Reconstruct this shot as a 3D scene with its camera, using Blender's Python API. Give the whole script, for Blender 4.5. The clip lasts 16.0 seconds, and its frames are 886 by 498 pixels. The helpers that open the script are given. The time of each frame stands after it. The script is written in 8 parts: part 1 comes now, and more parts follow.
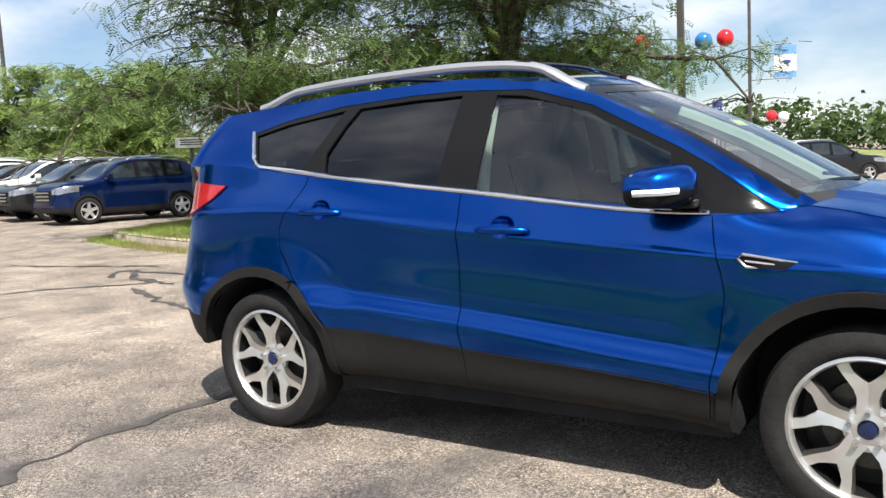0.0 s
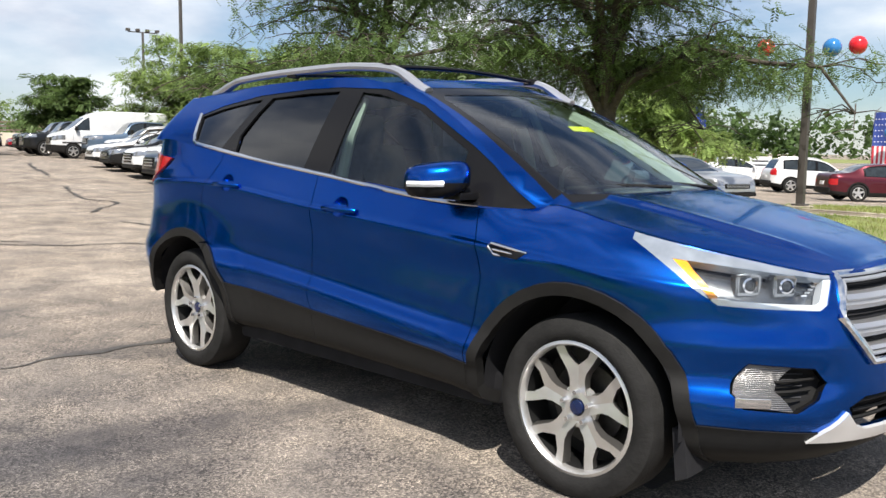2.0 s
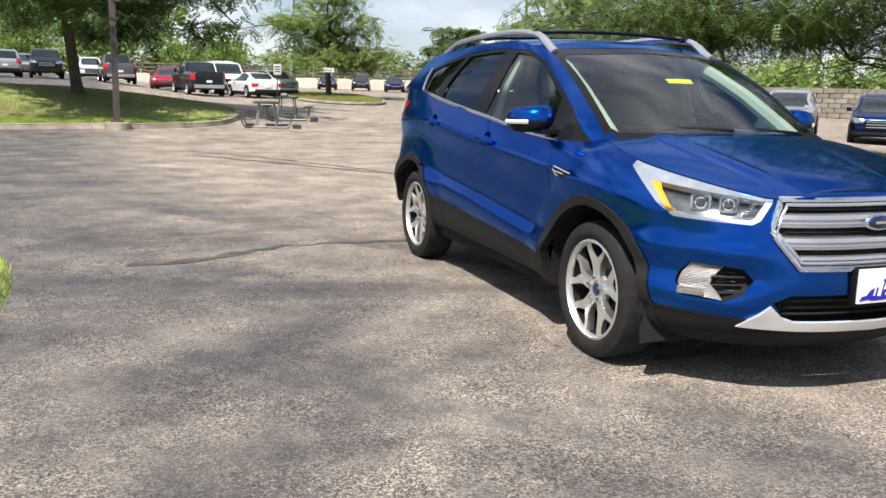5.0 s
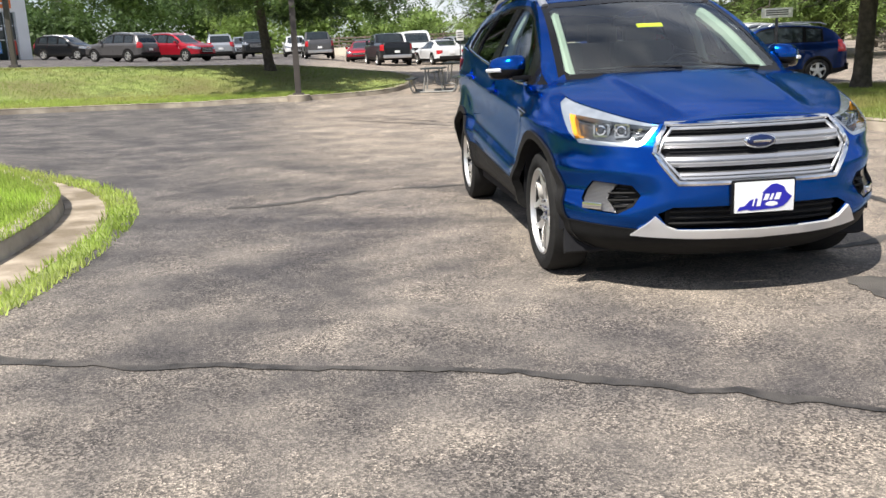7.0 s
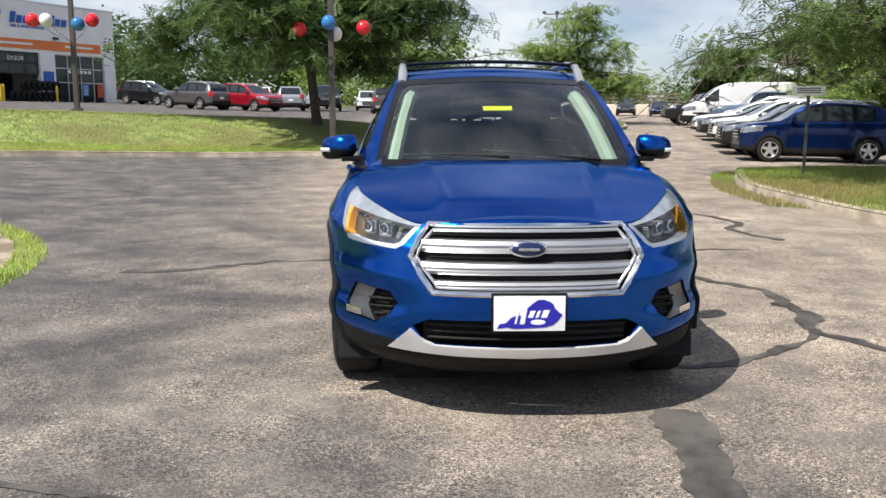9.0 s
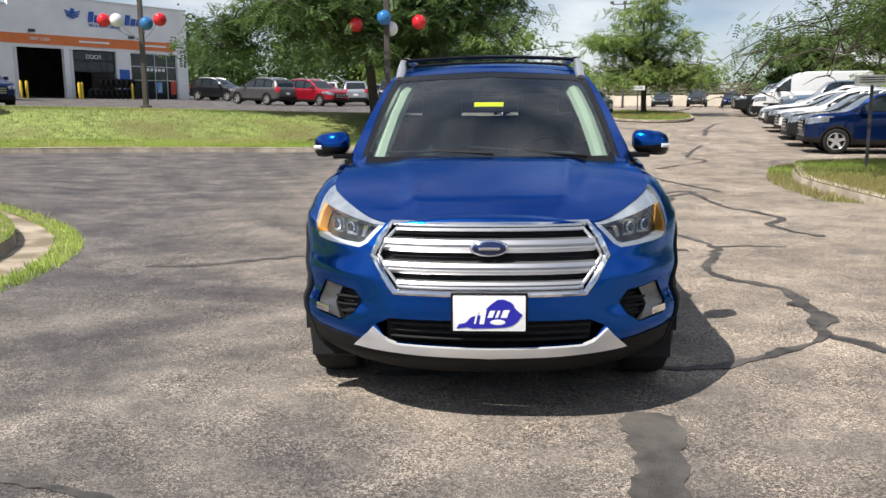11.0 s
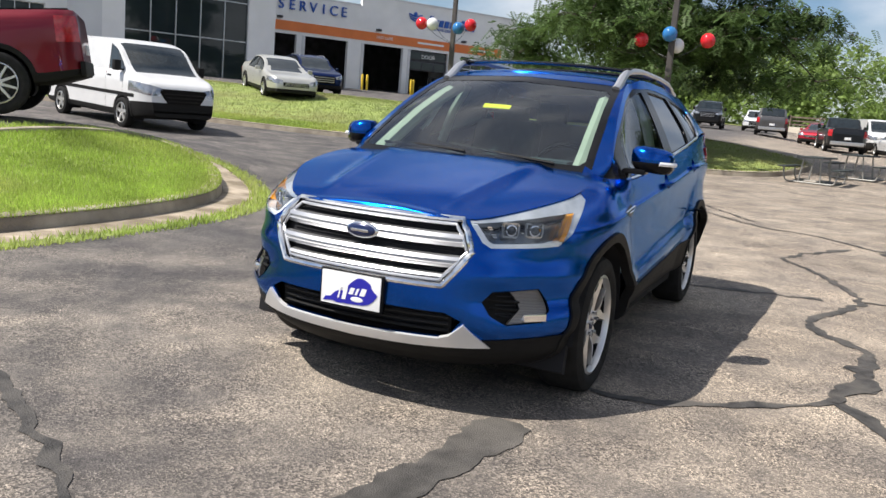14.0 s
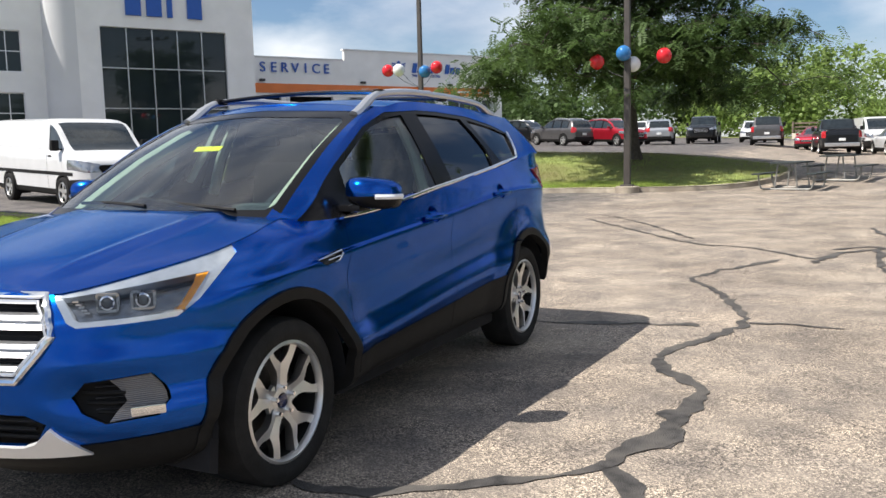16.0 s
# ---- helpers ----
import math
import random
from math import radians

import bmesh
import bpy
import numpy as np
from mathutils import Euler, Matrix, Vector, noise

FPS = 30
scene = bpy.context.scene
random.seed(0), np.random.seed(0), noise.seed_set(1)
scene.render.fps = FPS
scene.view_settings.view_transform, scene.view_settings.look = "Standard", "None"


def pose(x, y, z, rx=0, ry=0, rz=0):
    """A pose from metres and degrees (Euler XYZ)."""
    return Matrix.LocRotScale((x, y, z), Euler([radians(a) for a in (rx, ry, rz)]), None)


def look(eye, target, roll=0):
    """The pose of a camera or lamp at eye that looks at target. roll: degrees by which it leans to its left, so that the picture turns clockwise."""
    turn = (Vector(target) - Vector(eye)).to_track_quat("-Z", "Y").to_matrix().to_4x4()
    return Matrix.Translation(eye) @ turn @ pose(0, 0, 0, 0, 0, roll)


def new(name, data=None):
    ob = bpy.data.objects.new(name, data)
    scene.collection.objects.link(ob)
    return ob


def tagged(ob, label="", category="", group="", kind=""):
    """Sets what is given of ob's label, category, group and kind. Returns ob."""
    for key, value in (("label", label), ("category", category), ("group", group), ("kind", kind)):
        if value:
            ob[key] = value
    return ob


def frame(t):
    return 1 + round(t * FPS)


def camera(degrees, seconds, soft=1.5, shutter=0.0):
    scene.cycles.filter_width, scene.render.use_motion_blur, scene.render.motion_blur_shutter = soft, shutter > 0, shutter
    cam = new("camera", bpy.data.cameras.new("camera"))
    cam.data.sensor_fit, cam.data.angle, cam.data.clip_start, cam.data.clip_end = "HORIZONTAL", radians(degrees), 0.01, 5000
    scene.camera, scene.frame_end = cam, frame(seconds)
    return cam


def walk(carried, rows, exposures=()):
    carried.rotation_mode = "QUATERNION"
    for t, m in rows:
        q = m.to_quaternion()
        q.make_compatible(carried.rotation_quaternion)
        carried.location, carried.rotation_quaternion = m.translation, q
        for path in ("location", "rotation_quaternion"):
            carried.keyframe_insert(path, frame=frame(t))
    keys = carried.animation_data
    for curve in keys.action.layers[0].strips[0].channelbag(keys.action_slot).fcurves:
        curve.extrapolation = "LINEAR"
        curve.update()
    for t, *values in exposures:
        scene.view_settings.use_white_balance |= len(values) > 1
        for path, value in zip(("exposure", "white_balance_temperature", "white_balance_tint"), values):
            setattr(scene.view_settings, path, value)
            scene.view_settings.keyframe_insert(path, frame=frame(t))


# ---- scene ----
cam = camera(55.3, 16.0)
PATH = [
    (0, (1.678, -3.858, 1.311), (0.589, -2.196, 1.093), -2.9),
    (0.5, (2.074, -3.734, 1.314), (0.882, -2.144, 1.082), -2.2),
    (1, (2.41, -3.55, 1.317), (1.204, -1.975, 1.057), 0.3),
    (1.5, (2.723, -3.386, 1.3), (1.449, -1.865, 1.045), 1.3),
    (2, (3.083, -3.409, 1.285), (1.711, -1.971, 1.052), 0.8),
    (2.5, (3.413, -3.433, 1.287), (1.892, -2.161, 1.031), -2.2),
    (3, (3.769, -3.453, 1.302), (2.147, -2.316, 1.023), -4.0),
    (3.5, (4.075, -3.47, 1.293), (2.413, -2.391, 1.023), -4.5),
    (4, (4.272, -3.342, 1.289), (2.517, -2.427, 1.001), -3.5),
    (4.5, (4.622, -3.219, 1.324), (2.832, -2.387, 1.004), -1.0),
    (5, (4.934, -3.065, 1.304), (3.099, -2.359, 0.937), 1.4),
    (5.2, (5.02, -2.961, 1.289), (3.147, -2.361, 0.927), 2.2),
    (7.3, (6.17, -1.799, 1.267), (4.227, -1.597, 0.837), -2.7),
    (7.5, (6.159, -1.613, 1.324), (4.204, -1.41, 0.956), -2.1),
    (8, (6.02, -1.215, 1.362), (4.05, -1.061, 1.052), -2.5),
    (8.5, (5.848, -0.891, 1.365), (3.875, -0.774, 1.058), -1.3),
    (8.7, (5.787, -0.703, 1.363), (3.813, -0.609, 1.052), -0.6),
    (10.8, (5.727, -0.009, 1.378), (3.761, -0.143, 1.037), -0.8),
    (11, (5.737, 0.005, 1.382), (3.768, -0.107, 1.05), -0.5),
    (11.5, (5.703, 0.051, 1.376), (3.727, 0.035, 1.067), -0.4),
    (12, (5.7, 0.192, 1.359), (3.729, 0.125, 1.025), -2.2),
    (12.5, (5.565, 0.567, 1.33), (3.609, 0.358, 0.968), -2.6),
    (13, (5.503, 0.997, 1.343), (3.598, 0.508, 0.981), -0.4),
    (13.5, (5.478, 1.454, 1.33), (3.671, 0.682, 0.955), 3.3),
    (14, (5.458, 1.888, 1.356), (3.665, 1.065, 1.028), 4.8),
    (14.5, (5.34, 2.296, 1.35), (3.548, 1.47, 1.025), 3.1),
    (15, (4.965, 2.591, 1.356), (3.189, 1.724, 1.047), 1.9),
    (15.5, (4.6, 2.873, 1.344), (2.834, 1.976, 1.064), 2.9),
    (16, (4.081, 2.975, 1.346), (2.303, 2.089, 1.119), -1.4),
]
walk(cam, [(t, look(eye, target, roll)) for t, eye, target, roll in PATH], [(0, 0.74), (1.0, 0.72), (2.5, 0.52), (5, 0.60), (8, 0.50), (11.5, 0.38), (14, 0.42), (16, 0.54)])

# ---------------------------------------------------------------- light
SUN = Vector((0.49, -0.52, 1.0)).normalized()
world = bpy.data.worlds.new("sky")
scene.world = world
world.use_nodes = True
wn, wl = world.node_tree.nodes, world.node_tree.links
wn.clear()
w_out = wn.new("ShaderNodeOutputWorld")
w_bg = wn.new("ShaderNodeBackground")
w_sky = wn.new("ShaderNodeTexSky")
w_sky.sky_type = "NISHITA"
w_sky.sun_disc = False
w_sky.sun_elevation = math.asin(SUN.z)
w_sky.sun_rotation = math.atan2(SUN.x, SUN.y)
w_sky.dust_density = 0.6
w_sky.ozone_density = 5.0
w_tc = wn.new("ShaderNodeTexCoord")
w_map = wn.new("ShaderNodeMapping")
w_map.inputs["Scale"].default_value = (1.0, 1.0, 2.6)
w_map.inputs["Location"].default_value = (0.35, 0.2, 0.1)
w_n = wn.new("ShaderNodeTexNoise")
w_n.inputs["Scale"].default_value = 2.3
w_n.inputs["Detail"].default_value = 8.0
w_n.inputs["Roughness"].default_value = 0.55
w_ramp = wn.new("ShaderNodeValToRGB")
w_ramp.color_ramp.elements[0].position = 0.38
w_ramp.color_ramp.elements[1].position = 0.65
w_n2 = wn.new("ShaderNodeTexNoise")
w_n2.inputs["Scale"].default_value = 4.0
w_n2.inputs["Detail"].default_value = 6.0
w_ramp2 = wn.new("ShaderNodeValToRGB")
w_ramp2.color_ramp.elements[0].color = (5.2, 5.7, 6.9, 1)
w_ramp2.color_ramp.elements[1].color = (11.0, 11.0, 11.1, 1)
w_ramp2.color_ramp.elements[0].position = 0.36
w_ramp2.color_ramp.elements[1].position = 0.62
w_mix = wn.new("ShaderNodeMix")
w_mix.data_type = "RGBA"
wl.new(w_tc.outputs["Generated"], w_map.inputs["Vector"])
wl.new(w_map.outputs["Vector"], w_n.inputs["Vector"])
wl.new(w_map.outputs["Vector"], w_n2.inputs["Vector"])
wl.new(w_n.outputs["Fac"], w_ramp.inputs["Fac"])
wl.new(w_n2.outputs["Fac"], w_ramp2.inputs["Fac"])
wl.new(w_ramp.outputs["Color"], w_mix.inputs["Factor"])
wl.new(w_sky.outputs["Color"], w_mix.inputs["A"])
wl.new(w_ramp2.outputs["Color"], w_mix.inputs["B"])
wl.new(w_mix.outputs["Result"], w_bg.inputs["Color"])
w_bg.inputs["Strength"].default_value = 0.078
wl.new(w_bg.outputs["Background"], w_out.inputs["Surface"])
sun_data = bpy.data.lights.new("sun", "SUN")
sun_data.energy = 5.0
sun_data.angle = radians(0.5)
sun_data.color = (1.0, 0.95, 0.88)
sun = new("sun", sun_data)
sun.matrix_world = look(SUN * 60, (0, 0, 0))

# ---------------------------------------------------------------- materials


def surface(name, base, rough=0.6, metal=0.0, vary=0.12, scale=6.0, bump=0.0, bump_scale=60.0,
            coat=0.0, alpha=1.0, trans=0.0, ior=1.45, emit=None, per_object=0.0, stain=None, stain_scale=0.6):
    m = bpy.data.materials.new(name)
    m.use_nodes = True
    n, l = m.node_tree.nodes, m.node_tree.links
    b = n["Principled BSDF"]
    b.inputs["Roughness"].default_value = rough
    b.inputs["Metallic"].default_value = metal
    b.inputs["Coat Weight"].default_value = coat
    b.inputs["Coat Roughness"].default_value = 0.03
    b.inputs["Transmission Weight"].default_value = trans
    b.inputs["IOR"].default_value = ior
    tc = n.new("ShaderNodeTexCoord")
    noi = n.new("ShaderNodeTexNoise")
    noi.inputs["Scale"].default_value = scale
    noi.inputs["Detail"].default_value = 5.0
    l.new(tc.outputs["Object"], noi.inputs["Vector"])
    ramp = n.new("ShaderNodeValToRGB")
    lo = [max(0.0, c * (1 - vary)) for c in base]
    hi = [min(1.0, c * (1 + vary)) for c in base]
    ramp.color_ramp.elements[0].color = (*lo, 1)
    ramp.color_ramp.elements[1].color = (*hi, 1)
    ramp.color_ramp.elements[0].position = 0.3
    ramp.color_ramp.elements[1].position = 0.7
    l.new(noi.outputs["Fac"], ramp.inputs["Fac"])
    colour = ramp.outputs["Color"]
    if stain:
        n2 = n.new("ShaderNodeTexNoise")
        n2.inputs["Scale"].default_value = stain_scale
        n2.inputs["Detail"].default_value = 6.0
        l.new(tc.outputs["Object"], n2.inputs["Vector"])
        r2 = n.new("ShaderNodeValToRGB")
        r2.color_ramp.elements[0].position = 0.42
        r2.color_ramp.elements[1].position = 0.62
        l.new(n2.outputs["Fac"], r2.inputs["Fac"])
        mx = n.new("ShaderNodeMix")
        mx.data_type = "RGBA"
        mx.inputs["B"].default_value = (*stain, 1)
        l.new(r2.outputs["Color"], mx.inputs["Factor"])
        l.new(colour, mx.inputs["A"])
        colour = mx.outputs["Result"]
    if per_object:
        oi = n.new("ShaderNodeObjectInfo")
        mr = n.new("ShaderNodeMapRange")
        mr.inputs["To Min"].default_value = 1 - per_object
        mr.inputs["To Max"].default_value = 1 + per_object
        l.new(oi.outputs["Random"], mr.inputs["Value"])
        hs = n.new("ShaderNodeHueSaturation")
        l.new(mr.outputs["Result"], hs.inputs["Value"])
        l.new(colour, hs.inputs["Color"])
        colour = hs.outputs["Color"]
    l.new(colour, b.inputs["Base Color"])
    if bump:
        nb = n.new("ShaderNodeTexNoise")
        nb.inputs["Scale"].default_value = bump_scale
        nb.inputs["Detail"].default_value = 4.0
        l.new(tc.outputs["Object"], nb.inputs["Vector"])
        bp = n.new("ShaderNodeBump")
        bp.inputs["Strength"].default_value = bump
        bp.inputs["Distance"].default_value = 0.02
        l.new(nb.outputs["Fac"], bp.inputs["Height"])
        l.new(bp.outputs["Normal"], b.inputs["Normal"])
    if emit:
        b.inputs["Emission Color"].default_value = (*emit[:3], 1)
        b.inputs["Emission Strength"].default_value = emit[3]
    return m


def window_glass(name, tint, rough=0.0, ior=1.62):
    m = bpy.data.materials.new(name)
    m.use_nodes = True
    n, l = m.node_tree.nodes, m.node_tree.links
    n.clear()
    out = n.new("ShaderNodeOutputMaterial")
    gl = n.new("ShaderNodeBsdfGlossy")
    gl.inputs["Roughness"].default_value = rough
    gl.inputs["Color"].default_value = (0.95, 0.97, 1.0, 1)
    tr = n.new("ShaderNodeBsdfTransparent")
    tr.inputs["Color"].default_value = (*tint, 1)
    fr = n.new("ShaderNodeFresnel")
    fr.inputs["IOR"].default_value = ior
    mx = n.new("ShaderNodeMixShader")
    l.new(fr.outputs["Fac"], mx.inputs["Fac"])
    l.new(tr.outputs["BSDF"], mx.inputs[1])
    l.new(gl.outputs["BSDF"], mx.inputs[2])
    l.new(mx.outputs["Shader"], out.inputs["Surface"])
    return m


def car_paint(name, base, flake=0.25, metal=0.55, rough=0.32, coat=0.6, tint=None):
    m = surface(name, base, rough, metal, 0.04, 3.0, coat=1.0)
    n, l = m.node_tree.nodes, m.node_tree.links
    b = n["Principled BSDF"]
    b.inputs["Coat Weight"].default_value = coat
    b.inputs["Specular Tint"].default_value = (*tint, 1) if tint else (*[min(1.0, 0.42 + 0.85 * c) for c in base], 1)
    if flake:
        tc = n.new("ShaderNodeTexCoord")
        vo = n.new("ShaderNodeTexVoronoi")
        vo.inputs["Scale"].default_value = 900.0
        l.new(tc.outputs["Object"], vo.inputs["Vector"])
        bp = n.new("ShaderNodeBump")
        bp.inputs["Strength"].default_value = flake * 0.12
        bp.inputs["Distance"].default_value = 0.001
        l.new(vo.outputs["Color"], bp.inputs["Height"])
        l.new(bp.outputs["Normal"], b.inputs["Normal"])
    return m


def ground_material():
    m = bpy.data.materials.new("aged_asphalt")
    m.use_nodes = True
    n, l = m.node_tree.nodes, m.node_tree.links
    b = n["Principled BSDF"]
    b.inputs["Roughness"].default_value = 0.85
    tc = n.new("ShaderNodeTexCoord")

    def tex(scale, detail=5.0, rough=0.55):
        t = n.new("ShaderNodeTexNoise")
        t.inputs["Scale"].default_value = scale
        t.inputs["Detail"].default_value = detail
        t.inputs["Roughness"].default_value = rough
        l.new(tc.outputs["Object"], t.inputs["Vector"])
        return t.outputs["Fac"]

    def ramp(fac, a, b_, pa, pb):
        r = n.new("ShaderNodeValToRGB")
        r.color_ramp.elements[0].color = (*a, 1)
        r.color_ramp.elements[1].color = (*b_, 1)
        r.color_ramp.elements[0].position = pa
        r.color_ramp.elements[1].position = pb
        l.new(fac, r.inputs["Fac"])
        return r.outputs["Color"]

    def mix(fac, a, c, mode="MIX"):
        x = n.new("ShaderNodeMix")
        x.data_type = "RGBA"
        x.blend_type = mode
        if isinstance(fac, float):
            x.inputs["Factor"].default_value = fac
        else:
            l.new(fac, x.inputs["Factor"])
        l.new(a, x.inputs["A"])
        l.new(c, x.inputs["B"])
        return x.outputs["Result"]

    # pale worn paving and a darker overlay round the near island
    pale = ramp(tex(0.5), (0.205, 0.177, 0.15), (0.325, 0.288, 0.248), 0.3, 0.7)
    dark = ramp(tex(0.7, 7.0, 0.6), (0.064, 0.061, 0.064), (0.225, 0.205, 0.183), 0.38, 0.65)
    sep = n.new("ShaderNodeSeparateXYZ")
    l.new(tc.outputs["Object"], sep.inputs["Vector"])
    edge = n.new("ShaderNodeMath")
    edge.operation = "MULTIPLY_ADD"
    edge.inputs[1].default_value = -0.38
    l.new(sep.outputs["X"], edge.inputs[0])
    l.new(sep.outputs["Y"], edge.inputs[2])
    blot = n.new("ShaderNodeMath")
    blot.operation = "MULTIPLY_ADD"
    blot.inputs[1].default_value = 5.0
    l.new(tex(0.35, 7.0, 0.6), blot.inputs[0])
    l.new(edge.outputs[0], blot.inputs[2])
    zone = n.new("ShaderNodeMapRange")
    zone.inputs["From Min"].default_value = 4.2
    zone.inputs["From Max"].default_value = 0.4
    l.new(blot.outputs[0], zone.inputs["Value"])
    base = mix(zone.outputs["Result"], pale, dark)
    # smoother dark overlay on the drive beside the near island
    def band(axis, noise, amount, a, b_):
        add = n.new("ShaderNodeMath")
        add.operation = "MULTIPLY_ADD"
        add.inputs[1].default_value = amount
        l.new(noise, add.inputs[0])
        l.new(sep.outputs[axis], add.inputs[2])
        mr = n.new("ShaderNodeMapRange")
        mr.inputs["From Min"].default_value = a
        mr.inputs["From Max"].default_value = b_
        l.new(add.outputs[0], mr.inputs["Value"])
        return mr.outputs["Result"]

    both = n.new("ShaderNodeMath")
    both.operation = "MULTIPLY"
    wear = tex(0.6, 7.0, 0.6)
    l.new(band("Y", wear, 3.0, -0.7, -2.6), both.inputs[0])
    l.new(band("X", wear, 4.0, 5.0, 1.6), both.inputs[1])
    overlay = ramp(tex(1.3, 7.0, 0.65), (0.064, 0.062, 0.066), (0.155, 0.145, 0.14), 0.36, 0.66)
    base = mix(both.outputs[0], base, overlay)
    # stains and the exposed stones
    stain = ramp(tex(1.6, 9.0, 0.7), (0.56, 0.55, 0.56), (1.12, 1.08, 1.03), 0.37, 0.60)
    base = mix(1.0, base, stain, "MULTIPLY")
    vo = n.new("ShaderNodeTexVoronoi")
    vo.inputs["Scale"].default_value = 120.0
    l.new(tc.outputs["Object"], vo.inputs["Vector"])
    stones = ramp(vo.outputs["Color"], (0.36, 0.35, 0.35), (2.35, 2.3, 2.2), 0.28, 0.93)
    bare = ramp(tex(2.3, 6.0, 0.6), (0.4, 0.4, 0.4), (1.0, 1.0, 1.0), 0.4, 0.6)
    base = mix(bare, base, mix(1.0, base, stones, "MULTIPLY"))
    fine = n.new("ShaderNodeTexVoronoi")
    fine.inputs["Scale"].default_value = 240.0
    l.new(tc.outputs["Object"], fine.inputs["Vector"])
    chips = ramp(fine.outputs["Color"], (0.62, 0.62, 0.62), (2.6, 2.55, 2.45), 0.45, 0.97)
    worn = ramp(tex(3.1, 7.0, 0.65), (0.15, 0.15, 0.15), (1.0, 1.0, 1.0), 0.42, 0.62)
    base = mix(worn, base, mix(1.0, base, chips, "MULTIPLY"))
    grit = ramp(tex(420.0, 2.0), (0.7, 0.7, 0.7), (1.3, 1.3, 1.3), 0.3, 0.7)
    base = mix(0.8, base, mix(1.0, base, grit, "MULTIPLY"))
    l.new(base, b.inputs["Base Color"])
    bp = n.new("ShaderNodeBump")
    bp.inputs["Strength"].default_value = 0.5
    bp.inputs["Distance"].default_value = 0.006
    l.new(vo.outputs["Distance"], bp.inputs["Height"])
    l.new(bp.outputs["Normal"], b.inputs["Normal"])
    return m


def ribbed_lens():
    m = surface("ribbed_fog_lens", (0.5, 0.5, 0.5), 0.3, 0.9, coat=0.6)
    n, l = m.node_tree.nodes, m.node_tree.links
    b = n["Principled BSDF"]
    tc = n.new("ShaderNodeTexCoord")
    wv = n.new("ShaderNodeTexWave")
    wv.bands_direction = "Z"
    wv.inputs["Scale"].default_value = 48.0
    wv.inputs["Distortion"].default_value = 1.6
    r = n.new("ShaderNodeValToRGB")
    r.color_ramp.elements[0].color = (0.13, 0.13, 0.13, 1)
    r.color_ramp.elements[1].color = (0.26, 0.25, 0.24, 1)
    l.new(tc.outputs["Object"], wv.inputs["Vector"])
    l.new(wv.outputs["Fac"], r.inputs["Fac"])
    l.new(r.outputs["Color"], b.inputs["Base Color"])
    bp = n.new("ShaderNodeBump")
    bp.inputs["Strength"].default_value = 0.6
    bp.inputs["Distance"].default_value = 0.004
    l.new(wv.outputs["Fac"], bp.inputs["Height"])
    l.new(bp.outputs["Normal"], b.inputs["Normal"])
    return m


M = {}
M["asphalt"] = ground_material()
M["seal"] = surface("crack_sealant", (0.05, 0.046, 0.043), 0.7, vary=0.5, scale=14.0, bump=0.4, bump_scale=120, stain=(0.10, 0.09, 0.08), stain_scale=4.0)
M["patch"] = surface("tar_patch", (0.06, 0.055, 0.05), 0.75, vary=0.4, scale=12.0, bump=0.4, bump_scale=160, stain=(0.13, 0.118, 0.105), stain_scale=2.5)
M["concrete"] = surface("kerb_concrete", (0.40, 0.345, 0.27), 0.85, vary=0.25, scale=4.0, bump=0.4, bump_scale=50, stain=(0.25, 0.21, 0.165), stain_scale=1.7)
M["gutter"] = surface("gutter_concrete", (0.42, 0.35, 0.27), 0.9, vary=0.25, scale=3.0, bump=0.4, bump_scale=60, stain=(0.2, 0.16, 0.11), stain_scale=2.5)
M["turf"] = surface("turf", (0.23, 0.28, 0.08), 0.9, vary=0.4, scale=3.0, bump=0.8, bump_scale=40, stain=(0.17, 0.16, 0.06), stain_scale=0.35)
M["stucco"] = surface("painted_block", (0.84, 0.83, 0.81), 0.8, vary=0.06, scale=0.7, bump=0.15, bump_scale=20)
M["stucco_dark"] = surface("grey_panel", (0.66, 0.66, 0.66), 0.6, vary=0.05, scale=0.5)
M["orange"] = surface("orange_band", (0.75, 0.20, 0.05), 0.5, vary=0.08, scale=1.0)
M["letter_blue"] = surface("blue_sign_letters", (0.02, 0.10, 0.42), 0.35, vary=0.05)
M["letter_white"] = surface("white_sign_letters", (0.8, 0.8, 0.8), 0.4, vary=0.03)
M["frame_alu"] = surface("window_frame_aluminium", (0.55, 0.56, 0.57), 0.35, 0.8, vary=0.05)
M["frame_dark"] = surface("dark_frame", (0.05, 0.05, 0.055), 0.4, 0.3, vary=0.1)
M["dark"] = surface("dark_interior", (0.02, 0.02, 0.022), 0.8, vary=0.3)
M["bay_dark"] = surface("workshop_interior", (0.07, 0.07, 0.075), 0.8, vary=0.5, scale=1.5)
M["facade_glass"] = surface("facade_glass", (0.02, 0.028, 0.03), 0.03, 0.0, vary=0.2, scale=0.5)
M["yellow"] = surface("yellow_bollard_paint", (0.70, 0.48, 0.03), 0.5, vary=0.1)
M["rubber"] = surface("tyre_rubber", (0.023, 0.0225, 0.022), 0.75, vary=0.2, scale=14, bump=0.15, bump_scale=80)
M["plastic"] = surface("black_trim_plastic", (0.018, 0.0175, 0.017), 0.55, vary=0.1, scale=30, bump=0.12, bump_scale=400)
# trim plastic darkened for the front skirt: shade under the nose in colour
M["skirt"] = surface("shaded_skirt_plastic", (0.014, 0.014, 0.014), 0.6, vary=0.1, scale=30)
M["gloss_black"] = surface("gloss_black_trim", (0.010, 0.010, 0.011), 0.16, vary=0.05)
M["chrome"] = surface("chrome", (0.80, 0.80, 0.81), 0.08, 1.0, vary=0.02)
